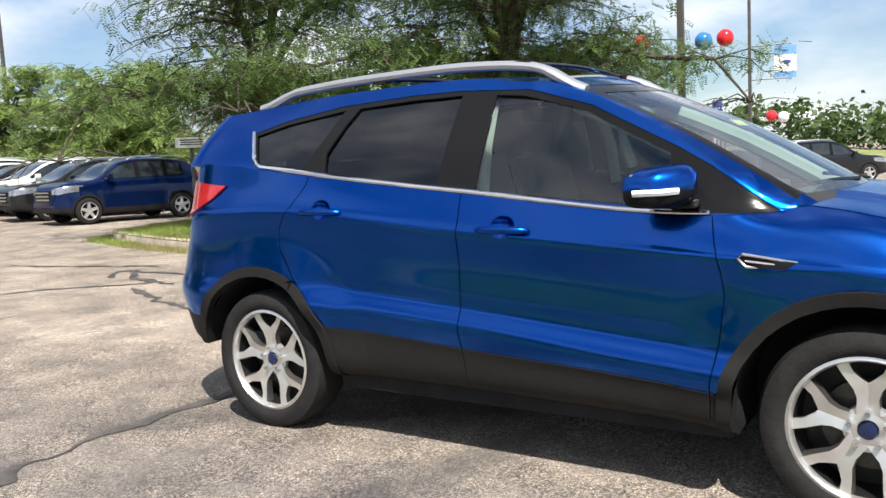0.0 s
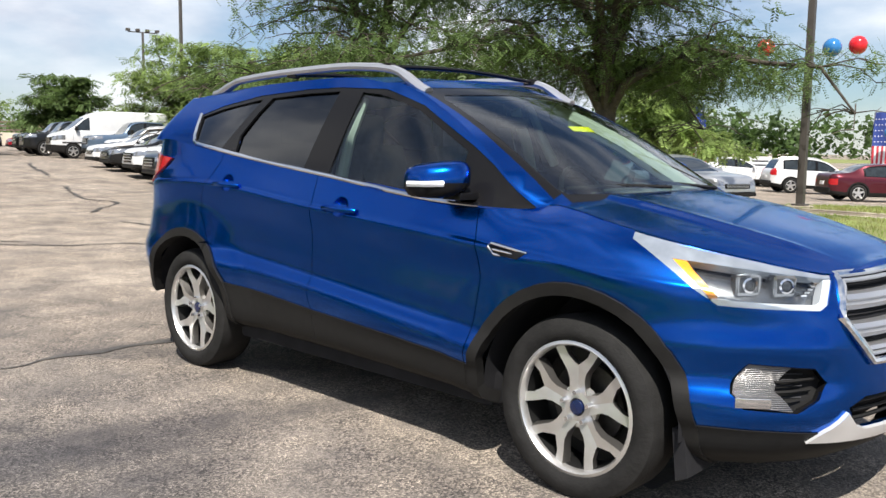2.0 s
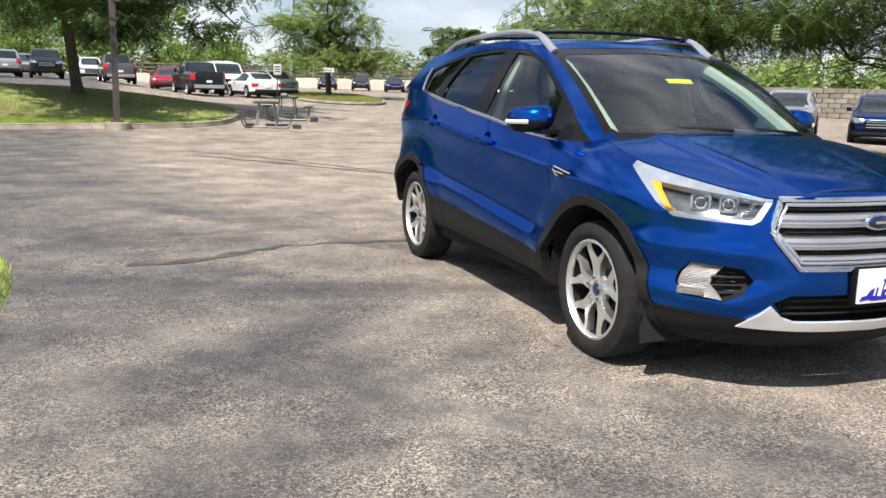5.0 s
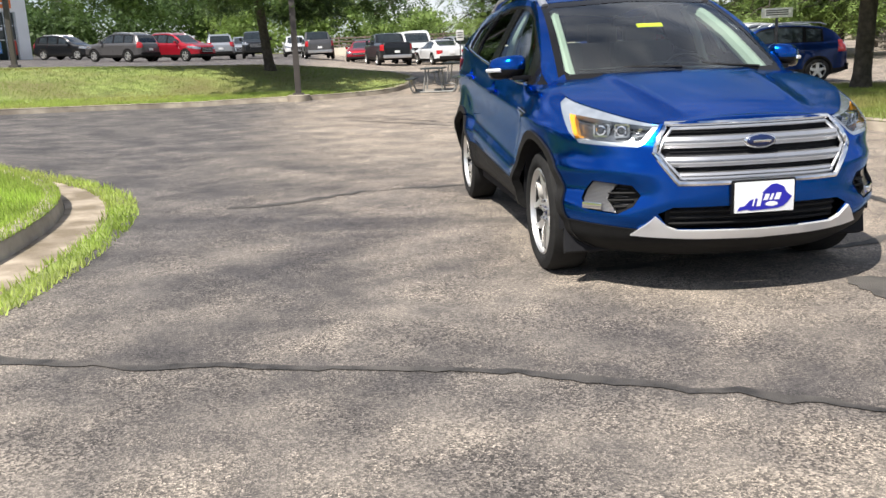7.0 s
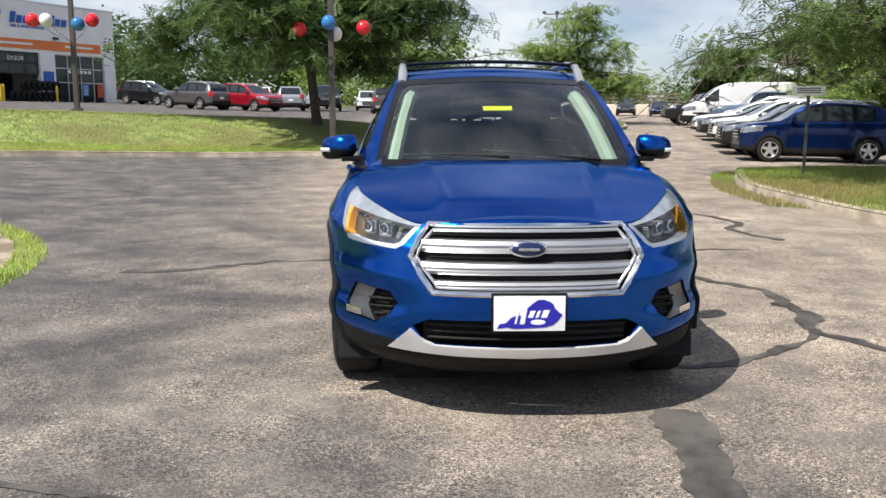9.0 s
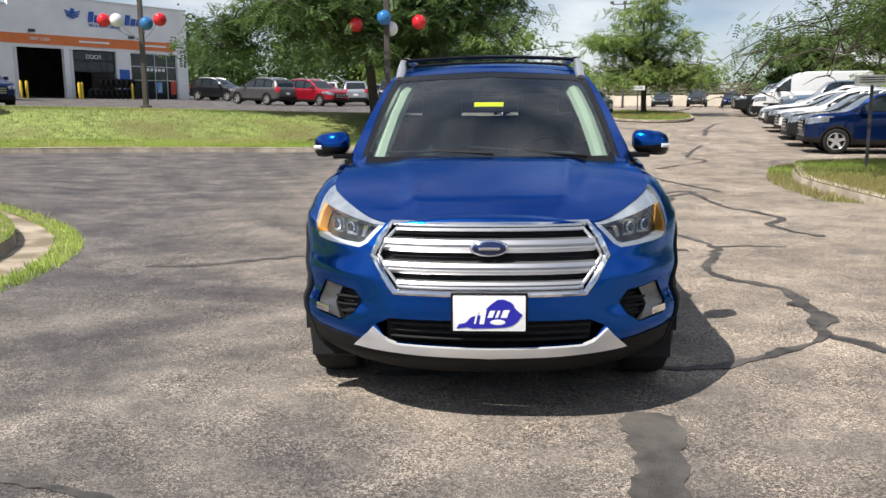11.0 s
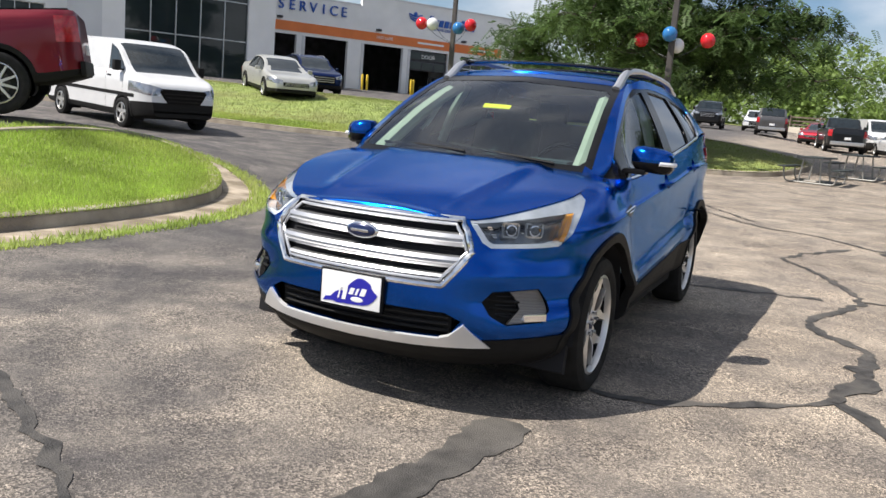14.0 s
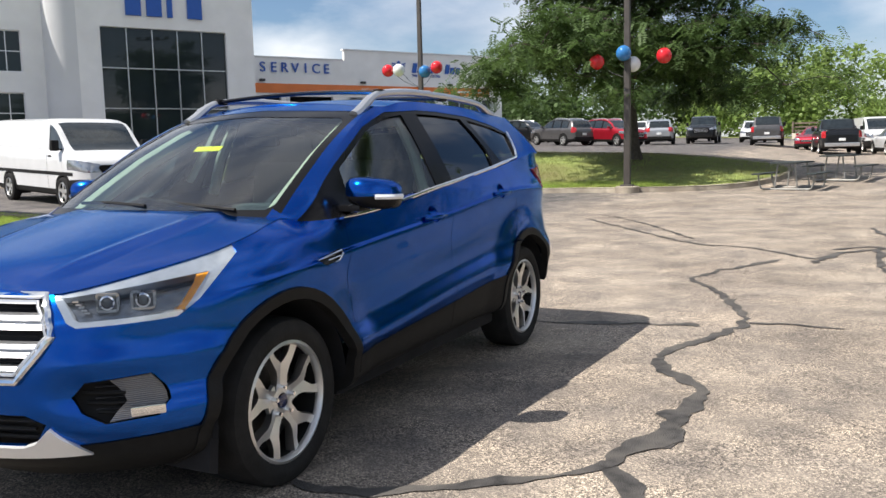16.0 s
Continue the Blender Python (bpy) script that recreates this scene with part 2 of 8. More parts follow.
M["satin"] = surface("satin_silver", (0.60, 0.60, 0.61), 0.33, 0.85, vary=0.04, scale=10)
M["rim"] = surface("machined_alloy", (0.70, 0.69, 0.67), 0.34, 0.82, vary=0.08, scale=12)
# darker copy of the rim alloy: side shading put into the colour
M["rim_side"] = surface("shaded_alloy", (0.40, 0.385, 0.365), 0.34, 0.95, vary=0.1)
# near-black barrel: the shade behind the spokes put into its colour
M["rim_dark"] = surface("shaded_rim_barrel", (0.03, 0.03, 0.03), 0.45, 0.7, vary=0.2)
M["brake"] = surface("brake_disc", (0.09, 0.085, 0.08), 0.5, 0.9, vary=0.2, scale=30)
M["cap_blue"] = surface("blue_badge", (0.008, 0.018, 0.075), 0.2, 0.2, coat=0.8, vary=0.05)
M["white_plastic"] = surface("white_plate", (0.80, 0.80, 0.80), 0.35, vary=0.02)
M["plate_blue"] = surface("plate_print_blue", (0.02, 0.02, 0.33), 0.35, vary=0.05)
M["amber"] = surface("amber_lens", (1.0, 0.40, 0.02), 0.2, vary=0.1, scale=25, coat=0.6)
M["lamp_bowl"] = surface("lamp_bowl", (0.22, 0.225, 0.23), 0.18, 0.9, vary=0.4, scale=30)
M["lens_parked"] = surface("parked_lamp_lens", (0.36, 0.37, 0.39), 0.14, 0.7, vary=0.2, scale=8, coat=1.0)
M["fog_glass"] = ribbed_lens()
M["lens_dark"] = surface("lamp_projector", (0.05, 0.055, 0.06), 0.08, 0.3, vary=0.3, coat=1.0)
M["lamp_frame"] = surface("lamp_frame", (0.46, 0.47, 0.48), 0.12, 0.95, vary=0.2, scale=30)
# clear lens given a pale bluish base: the sky's reflection as colour
M["upper_lens"] = surface("sky_sheen_lens", (0.42, 0.46, 0.50), 0.16, 0.55, vary=0.15, scale=14, coat=1.0)
M["skid"] = surface("silver_skid_plate", (0.80, 0.80, 0.80), 0.3, 0.5, vary=0.04)
M["guide"] = surface("lit_light_guide", (0.68, 0.69, 0.71), 0.2, 0.3, vary=0.08, scale=30, emit=(0.9, 0.95, 1.0, 0.15))
M["drl"] = surface("white_light_guide", (0.85, 0.86, 0.88), 0.25, vary=0.03)
M["red_lens"] = surface("red_lamp_lens", (0.42, 0.015, 0.02), 0.15, vary=0.25, scale=20, coat=0.8)
M["seat"] = surface("charcoal_cloth", (0.075, 0.095, 0.105), 0.85, vary=0.2, scale=40)
M["pale_trim"] = surface("pale_pillar_lining", (0.78, 0.76, 0.62), 0.8, vary=0.05)
M["sticker"] = surface("yellow_sticker", (1.0, 0.90, 0.02), 0.5, vary=0.05)
M["pole"] = surface("bronze_pole", (0.085, 0.075, 0.068), 0.5, 0.2, vary=0.15, scale=3)
M["bark"] = surface("bark", (0.075, 0.062, 0.05), 0.95, vary=0.4, scale=9, bump=0.8, bump_scale=30)
M["red_balloon"] = surface("red_balloon", (0.66, 0.02, 0.03), 0.15, vary=0.05, coat=0.4)
M["blue_balloon"] = surface("blue_balloon", (0.03, 0.17, 0.42), 0.15, vary=0.05, coat=0.4)
M["white_balloon"] = surface("white_balloon", (0.78, 0.78, 0.78), 0.2, vary=0.03, coat=0.3)
M["table"] = surface("grey_green_table_coating", (0.035, 0.042, 0.042), 0.8, vary=0.15, scale=8)
M["steel"] = surface("galvanised_tube", (0.30, 0.295, 0.275), 0.5, 0.4, vary=0.12, scale=12)
M["fence"] = surface("weathered_fence_board", (0.17, 0.13, 0.10), 0.85, vary=0.3, scale=4)
M["beige"] = surface("beige_barrier_wall", (0.58, 0.52, 0.42), 0.85, vary=0.1, scale=1.0)
M["stone"] = surface("retaining_stone", (0.21, 0.185, 0.155), 0.9, vary=0.3, scale=3, bump=0.5, per_object=0.25)
M["sign_white"] = surface("white_sign_panel", (0.75, 0.75, 0.74), 0.5, vary=0.05)
M["flag_red"] = surface("flag_red_cloth", (0.55, 0.05, 0.07), 0.8, vary=0.1)
M["flag_blue"] = surface("flag_blue_cloth", (0.04, 0.07, 0.28), 0.8, vary=0.1)
M["banner_blue"] = surface("banner_blue_cloth", (0.15, 0.32, 0.62), 0.8, vary=0.1)
M["paint_hero"] = car_paint("metallic_blue_paint", (0.0005, 0.070, 0.36), 0.3, 0.97, 0.22, 0.4, (0.22, 0.60, 1.0))
M["glass_clear"] = window_glass("windscreen_glass", (0.60, 0.72, 0.70), 0.0, 1.7)
M["glass_side"] = window_glass("door_glass", (0.60, 0.72, 0.72), 0.0, 1.7)
M["glass_tint"] = window_glass("privacy_glass", (0.035, 0.042, 0.05))
M["glass_car"] = surface("parked_car_glass", (0.02, 0.026, 0.03), 0.04, vary=0.3, coat=0.3)


for k_ in ("plastic", "rubber", "skirt", "dark", "gloss_black"):
    M[k_].node_tree.nodes["Principled BSDF"].inputs["Specular IOR Level"].default_value = 0.12


def leaf_material(name, base, hue=0.25, dry=None):
    m = surface(name, base, 0.55, vary=0.35, scale=0.7, stain=dry, stain_scale=0.3)
    n, l = m.node_tree.nodes, m.node_tree.links
    b = n["Principled BSDF"]
    src = b.inputs["Base Color"].links[0].from_socket
    ge = n.new("ShaderNodeNewGeometry")
    mr = n.new("ShaderNodeMapRange")
    mr.inputs["To Min"].default_value = 1 - hue
    mr.inputs["To Max"].default_value = 1 + 1.6 * hue
    l.new(ge.outputs["Random Per Island"], mr.inputs["Value"])
    hs = n.new("ShaderNodeHueSaturation")
    l.new(mr.outputs["Result"], hs.inputs["Value"])
    l.new(src, hs.inputs["Color"])
    l.new(hs.outputs["Color"], b.inputs["Base Color"])
    tr = n.new("ShaderNodeBsdfTranslucent")
    l.new(hs.outputs["Color"], tr.inputs["Color"])
    mx = n.new("ShaderNodeMixShader")
    mx.inputs["Fac"].default_value = 0.45
    out = n["Material Output"]
    l.new(b.outputs["BSDF"], mx.inputs[1])
    l.new(tr.outputs["BSDF"], mx.inputs[2])
    l.new(mx.outputs["Shader"], out.inputs["Surface"])
    return m


M["blade"] = leaf_material("grass_blade", (0.20, 0.275, 0.055), 0.3, (0.31, 0.27, 0.11))
M["blade_bright"] = leaf_material("fresh_grass_blade", (0.38, 0.50, 0.10), 0.25, (0.50, 0.54, 0.17))
M["leaf_locust"] = leaf_material("locust_leaf", (0.105, 0.160, 0.05))
M["leaf_bright"] = leaf_material("bright_leaf", (0.205, 0.285, 0.08))
M["leaf_dark"] = leaf_material("dark_leaf", (0.080, 0.130, 0.040))

# ---------------------------------------------------------------- mesh helpers


def to_mesh(name, bm, material, smooth=True):
    me = bpy.data.meshes.new(name)
    bm.normal_update()
    bm.to_mesh(me)
    bm.free()
    if material is not None:
        me.materials.append(material)
    if smooth:
        me.polygons.foreach_set("use_smooth", [True] * len(me.polygons))
        me.set_sharp_from_angle(angle=radians(38))
    return me


def part(name, bm, material, parent, label="", smooth=True):
    ob = new(name, to_mesh(name, bm, material, smooth))
    ob.parent = parent
    if label:
        tagged(ob, label=label)
    return ob


def thing(name, label, category, m=None, group="", kind=""):
    ob = new(name)
    ob.empty_display_size = 0.2
    tagged(ob, label, category, group, kind)
    if m is not None:
        ob.matrix_basis = m
    return ob


def solo(name, bm, material, label, category, m=None, group="", kind="", smooth=True):
    ob = new(name, to_mesh(name, bm, material, smooth))
    tagged(ob, label, category, group, kind)
    if m is not None:
        ob.matrix_basis = m
    return ob


def box(bm, x0, x1, y0, y1, z0, z1, bevel=0.0, m=None):
    r = bmesh.ops.create_cube(bm, size=1.0)
    vs = r["verts"]
    for v in vs:
        v.co = Vector((x0 + (v.co.x + 0.5) * (x1 - x0), y0 + (v.co.y + 0.5) * (y1 - y0), z0 + (v.co.z + 0.5) * (z1 - z0)))
    if bevel:
        es = list({e for v in vs for e in v.link_edges})
        b = bmesh.ops.bevel(bm, geom=es, offset=bevel, segments=2, affect="EDGES", profile=0.7)
        vs = list({v for f in b["faces"] for v in f.verts} | {v for v in vs if v.is_valid})
    if m is not None:
        bmesh.ops.transform(bm, matrix=m, verts=vs)
    return vs


def tube(bm, pts, radius, sides=8, closed=False, caps=True):
    """A round bar along a line of points; radius a number or one for each point."""
    pts = [Vector(p) for p in pts]
    n = len(pts)
    rad = radius if isinstance(radius, (list, tuple)) else [radius] * n
    rings = []
    ref = Vector((0, 0, 1))
    for i, p in enumerate(pts):
        a = pts[(i - 1) % n] if (i or closed) else p
        b = pts[(i + 1) % n] if (i < n - 1 or closed) else p
        d = (b - a).normalized()
        s = d.cross(ref)
        if s.length < 1e-3:
            s = d.cross(Vector((1, 0, 0)))
        s.normalize()
        u = s.cross(d).normalized()
        rings.append([bm.verts.new(p + rad[i] * (math.cos(k * 2 * math.pi / sides) * s + math.sin(k * 2 * math.pi / sides) * u)) for k in range(sides)])
    for i in range(n - (0 if closed else 1)):
        A, B = rings[i], rings[(i + 1) % n]
        for k in range(sides):
            bm.faces.new((A[k], A[(k + 1) % sides], B[(k + 1) % sides], B[k]))
    if caps and not closed:
        bm.faces.new(rings[0][::-1])
        bm.faces.new(rings[-1])


def lathe(bm, profile, steps=40, axis="y", centre=(0, 0, 0)):
    """Turns a line of (radius, offset) points round an axis."""
    c = Vector(centre)
    rings = []
    for r, o in profile:
        ring = []
        for k in range(steps):
            a = 2 * math.pi * k / steps
            if axis == "y":
                v = Vector((r * math.cos(a), o, r * math.sin(a)))
            elif axis == "x":
                v = Vector((o, r * math.cos(a), r * math.sin(a)))
            else:
                v = Vector((r * math.cos(a), r * math.sin(a), o))
            ring.append(bm.verts.new(c + v))
        rings.append(ring)
    for A, B in zip(rings, rings[1:]):
        for k in range(steps):
            bm.faces.new((A[k], A[(k + 1) % steps], B[(k + 1) % steps], B[k]))
    bmesh.ops.recalc_face_normals(bm, faces=bm.faces[:])


def prism(bm, poly, a0, a1, axis="y"):
    """Extrudes a flat outline along an axis, from a0 to a1."""
    def at(p, a):
        if axis == "y":
            return (p[0], a, p[1])
        if axis == "x":
            return (a, p[0], p[1])
        return (p[0], p[1], a)
    A = [bm.verts.new(at(p, a0)) for p in poly]
    B = [bm.verts.new(at(p, a1)) for p in poly]
    fs = [bm.faces.new(A), bm.faces.new(B)]
    for i in range(len(poly)):
        j = (i + 1) % len(poly)
        fs.append(bm.faces.new((A[i], A[j], B[j], B[i])))
    bmesh.ops.recalc_face_normals(bm, faces=fs)
    return A + B


def blob(bm, centre, size, seg=16, rings=10):
    r = bmesh.ops.create_uvsphere(bm, u_segments=seg, v_segments=rings, radius=1.0)
    for v in r["verts"]:
        v.co = Vector((centre[0] + v.co.x * size[0], centre[1] + v.co.y * size[1], centre[2] + v.co.z * size[2]))
    return r["verts"]


def raw_object(name, verts, faces, material, smooth=False):
    me = bpy.data.meshes.new(name)
    me.from_pydata(verts, [], faces)
    me.materials.append(material)
    if smooth:
        me.polygons.foreach_set("use_smooth", [True] * len(me.polygons))
    me.update()
    return new(name, me)


def words(name, text, size, material, m, parent=None, depth=0.05, label=""):
    cu = bpy.data.curves.new(name, "FONT")
    cu.body = text
    cu.size = size
    cu.align_x = "CENTER"
    cu.align_y = "CENTER"
    cu.extrude = depth
    tmp = bpy.data.objects.new(name + "_curve", cu)
    scene.collection.objects.link(tmp)
    me = bpy.data.meshes.new_from_object(tmp.evaluated_get(bpy.context.evaluated_depsgraph_get()))
    bpy.data.objects.remove(tmp)
    bpy.data.curves.remove(cu)
    me.materials.clear()
    me.materials.append(material)
    ob = new(name, me)
    ob.matrix_basis = m
    ob.parent = parent
    if label:
        tagged(ob, label=label)
    return ob


def step(a, b, x):
    t = np.clip((np.asarray(x, float) - a) / (b - a), 0, 1)
    return t * t * (3 - 2 * t)


def smooth_line(knots, x):
    """A smooth curve through knots ((x, value), ...), monotone between them."""
    k = sorted(knots)
    xs = np.array([p[0] for p in k], float)
    ys = np.array([p[1] for p in k], float)
    h = np.diff(xs)
    d = np.diff(ys) / h
    m = np.zeros(len(xs))
    m[0], m[-1] = d[0], d[-1]
    for i in range(1, len(xs) - 1):
        if d[i - 1] * d[i] > 0:
            w1, w2 = 2 * h[i] + h[i - 1], h[i] + 2 * h[i - 1]
            m[i] = (w1 + w2) / (w1 / d[i - 1] + w2 / d[i])
    x = np.clip(np.asarray(x, float), xs[0], xs[-1])
    i = np.clip(np.searchsorted(xs, x) - 1, 0, len(h) - 1)
    t = (x - xs[i]) / h[i]
    return ((2 * t**3 - 3 * t**2 + 1) * ys[i] + (t**3 - 2 * t**2 + t) * h[i] * m[i]
            + (-2 * t**3 + 3 * t**2) * ys[i + 1] + (t**3 - t**2) * h[i] * m[i + 1])


# ---------------------------------------------------------------- ground


KERB_A = ((-34, -11.6), (-26, -12.9), (-20, -14.0), (-15.6, -15.1), (-13, -16.0), (-11, -17.3), (-7.5, -18.9), (-5, -19.7), (-2.2, -20.3))


def kerb_x(y):
    return smooth_line(KERB_A, y)


def height(x, y):
    """The lie of the land: flat round the car, rising to the buildings, falling to the road."""
    x, y = np.asarray(x, float), np.asarray(y, float)
    low = 0.014 * np.maximum(0, -np.maximum(x, -110) - 15) + 0.035 * np.maximum(0, -np.maximum(y, -45) - 6)
    low = low - 0.022 * np.clip(y - 10, 0, 60) * step(-30, -8, x)
    bank = 0.85 * step(0.5, 8.0, kerb_x(y) - x) * (1 - 0.75 * step(-6, 3, y))
    mound = 0.62 * np.exp(-(((x + 2.6) / 4.5) ** 2 + ((y + 9.0) / 2.6) ** 2))
    return low + bank + mound


def at_ground(x, y, dz=0.0):
    return Vector((x, y, float(height(x, y)) + dz))


def sheet(name, xs, ys, material, dz=0.0):
    X, Y = np.meshgrid(xs, ys, indexing="ij")
    Z = height(X, Y) + dz
    verts = np.stack([X, Y, Z], -1).reshape(-1, 3).tolist()
    n, m = len(xs), len(ys)
    faces = [(i * m + j, (i + 1) * m + j, (i + 1) * m + j + 1, i * m + j + 1) for i in range(n - 1) for j in range(m - 1)]
    return raw_object(name, verts, faces, material, True)


gx = np.sort(np.concatenate([-np.geomspace(30, 2500, 40), np.linspace(-29, 20, 99), np.geomspace(21, 2500, 24)]))
gy = np.sort(np.concatenate([-np.geomspace(30, 2500, 30), np.linspace(-29, 20, 99), np.geomspace(21, 2500, 30)]))
tagged(sheet("ground", gx, gy, M["asphalt"]), "aged grey-tan asphalt parking lot with stains", "ground", kind="structure")


def resample(pts, closed, stepsize):
    P = [Vector((p[0], p[1], 0)) for p in pts]
    n = len(P)
    out = []
    for i in range(n if closed else n - 1):
        p0, p1, p2, p3 = (P[(i + k - 1) % n] if closed else P[min(max(i + k - 1, 0), n - 1)] for k in range(4))
        cnt = max(2, int((p2 - p1).length / stepsize))
        for k in range(cnt):
            t = k / cnt
            out.append(0.5 * ((2 * p1) + (p2 - p0) * t + (2 * p0 - 5 * p1 + 4 * p2 - p3) * t * t + (3 * p1 - p0 - 3 * p2 + p3) * t**3))
    if not closed:
        out.append(P[-1])
    return out


def ribbon_profile(name, line, profile, material, closed, label, category):
    """A kerb: a cross-section (offset to the left of the line, height) carried along a line on the ground."""
    n = len(line)
    verts, faces = [], []
    k = len(profile)
    for i, p in enumerate(line):
        a = line[(i - 1) % n] if (closed or i) else p
        b = line[(i + 1) % n] if (closed or i < n - 1) else p
        d = (b - a).normalized()
        s = Vector((-d.y, d.x, 0))
        for o, z in profile:
            q = p + s * o
            verts.append((q.x, q.y, float(height(p.x, p.y)) + z))
    for i in range(n if closed else n - 1):
        j = (i + 1) % n
        for c in range(k - 1):
            faces.append((i * k + c, i * k + c + 1, j * k + c + 1, j * k + c))
    ob = raw_object(name, verts, faces, material, True)
    ob.data.set_sharp_from_angle(angle=radians(40))
    return tagged(ob, label, category, kind="structure")


def inside(poly, x, y):
    r = np.zeros(np.shape(x), bool)
    n = len(poly)
    for i in range(n):
        x0, y0 = poly[i][0], poly[i][1]
        x1, y1 = poly[(i + 1) % n][0], poly[(i + 1) % n][1]
        if y0 == y1:
            continue
        c = ((y0 > y) != (y1 > y)) & (x < (x1 - x0) * (y - y0) / (y1 - y0) + x0)
        r ^= c
    return r


def fill(name, line, dz, material, label, category, spacing=1.0):
    """A patch of turf inside a closed line, lying dz above the ground."""
    bm = bmesh.new()
    vs = [bm.verts.new((p.x, p.y, 0)) for p in line]
    bm.faces.new(vs)
    lo = (min(p.x for p in line), min(p.y for p in line))
    hi = (max(p.x for p in line), max(p.y for p in line))
    for ax in (0, 1):
        for c in np.arange(lo[ax] + spacing, hi[ax], spacing):
            co = [0, 0, 0]
            no = [0, 0, 0]
            co[ax], no[ax] = float(c), 1
            bmesh.ops.bisect_plane(bm, geom=bm.verts[:] + bm.edges[:] + bm.faces[:], plane_co=co, plane_no=no)
    for v in bm.verts:
        v.co.z = float(height(v.co.x, v.co.y)) + dz
    bmesh.ops.recalc_face_normals(bm, faces=bm.faces[:])
    for f in bm.faces:
        if f.normal.z < 0:
            f.normal_flip()
    ob = new(name, to_mesh(name, bm, material))
    return tagged(ob, label, category, kind="structure")


def grass(name, line, count, size, dz, material, label, seed, lean=0.5, near=None):
    """Blades scattered inside a closed line."""
    rng = np.random.default_rng(seed)
    lo = np.array([min(p.x for p in line), min(p.y for p in line)])
    hi = np.array([max(p.x for p in line), max(p.y for p in line)])
    poly = [(p.x, p.y) for p in line]
    pts = np.zeros((0, 2))
    while len(pts) < count:
        c = lo + rng.random((count * 2, 2)) * (hi - lo)
        c = c[inside(poly, c[:, 0], c[:, 1])]
        if near is not None:
            d = np.hypot(c[:, 0] - near[0], c[:, 1] - near[1])
            c = c[rng.random(len(c)) < np.clip((near[2] / np.maximum(d, 0.1)) ** 2, 0.02, 1)]
        pts = np.concatenate([pts, c])
    pts = pts[:count]
    z = height(pts[:, 0], pts[:, 1]) + dz
    a = rng.random(count) * 2 * np.pi
    h = size * (0.5 + rng.random(count))
    w = size * 0.11 * (0.7 + rng.random(count))
    b = rng.random(count) * 2 * np.pi
    l_ = h * lean * rng.random(count)
    V = np.zeros((count, 3, 3))
    V[:, 0] = np.stack([pts[:, 0] - w * np.cos(a), pts[:, 1] - w * np.sin(a), z - 0.01], -1)
    V[:, 1] = np.stack([pts[:, 0] + w * np.cos(a), pts[:, 1] + w * np.sin(a), z - 0.01], -1)
    V[:, 2] = np.stack([pts[:, 0] + l_ * np.cos(b), pts[:, 1] + l_ * np.sin(b), z + h], -1)
    me = bpy.data.meshes.new(name)
    me.from_pydata(V.reshape(-1, 3).tolist(), [], np.arange(count * 3).reshape(-1, 3).tolist())
    me.materials.append(material)
    ob = new(name, me)
    return tagged(ob, label, "grass", kind="stuff")


def offset_line(line, d, closed=True):
    n = len(line)
    out = []
    for i, p in enumerate(line):
        a = line[(i - 1) % n] if (closed or i) else p
        b = line[(i + 1) % n] if (closed or i < n - 1) else p
        t = (b - a).normalized()
        out.append(p + Vector((-t.y, t.x, 0)) * d)
    return out


KERB = [(-0.02, -0.05), (0.0, 0.10), (0.012, 0.135), (0.035, 0.15), (0.15, 0.152), (0.165, 0.14), (0.17, 0.05)]
# the long bank with the lamp posts, left of the kerb that follows the drive
line_a = resample([(-11.8, -32), (-12.9, -26), (-14.0, -20), (-15.1, -15.6), (-16.0, -13), (-17.3, -11), (-18.9, -7.5), (-19.8, -5), (-20.2, -2.4), (-21.3, -0.6), (-23.2, 0.5), (-26.2, 0.9), (-28.2, -0.3), (-28.8, -3.0), (-28.0, -8), (-27.2, -14), (-24.5, -20), (-22.5, -26), (-20.5, -32)], True, 0.5)
ribbon_profile("kerb", line_a, KERB, M["concrete"], True, "weathered concrete kerb round the grass bank", "kerb")
inner_a = line_a
fill("grass_bank", inner_a, 0.135, M["turf"], "sloping lawn bank, half dry and half green", "lawn", 1.0)
grass("grass", inner_a, 85000, 0.05, 0.135, M["blade"], "mown grass on the bank, part dry", 3, near=(-10, -6, 11))
green = [p for p in line_a if -30 < p.y < -1.5 and abs(p.x - float(kerb_x(p.y))) < 0.8]
grass("grass", offset_line(green, 0.2, False) + offset_line(green, 1.9, False)[::-1], 42000, 0.06, 0.135, M["blade_bright"], "fresh green grass along the kerb of the bank", 21)
# the near island with a rounded nose
line_c = resample([(9.0, -6.2), (4.5, -4.9), (1.8, -4.52), (0.2, -4.36), (-1.2, -4.42), (-2.3, -4.72), (-3.2, -5.3), (-3.95, -6.1), (-4.35, -6.9), (-4.0, -7.5), (-3.0, -7.7), (-1.0, -7.6), (2.0, -7.5), (6, -7.8), (9.3, -7.4)], True, 0.25)
ribbon_profile("kerb", line_c, KERB, M["concrete"], True, "stained concrete kerb with a rounded nose", "kerb")
fill("island_lawn", line_c, 0.135, M["turf"], "bright green lawn inside the kerbed island", "lawn", 0.6)
grass("grass", line_c, 90000, 0.042, 0.135, M["blade_bright"], "bright green mown grass of the island", 4, near=(-2, -6.5, 3.0))
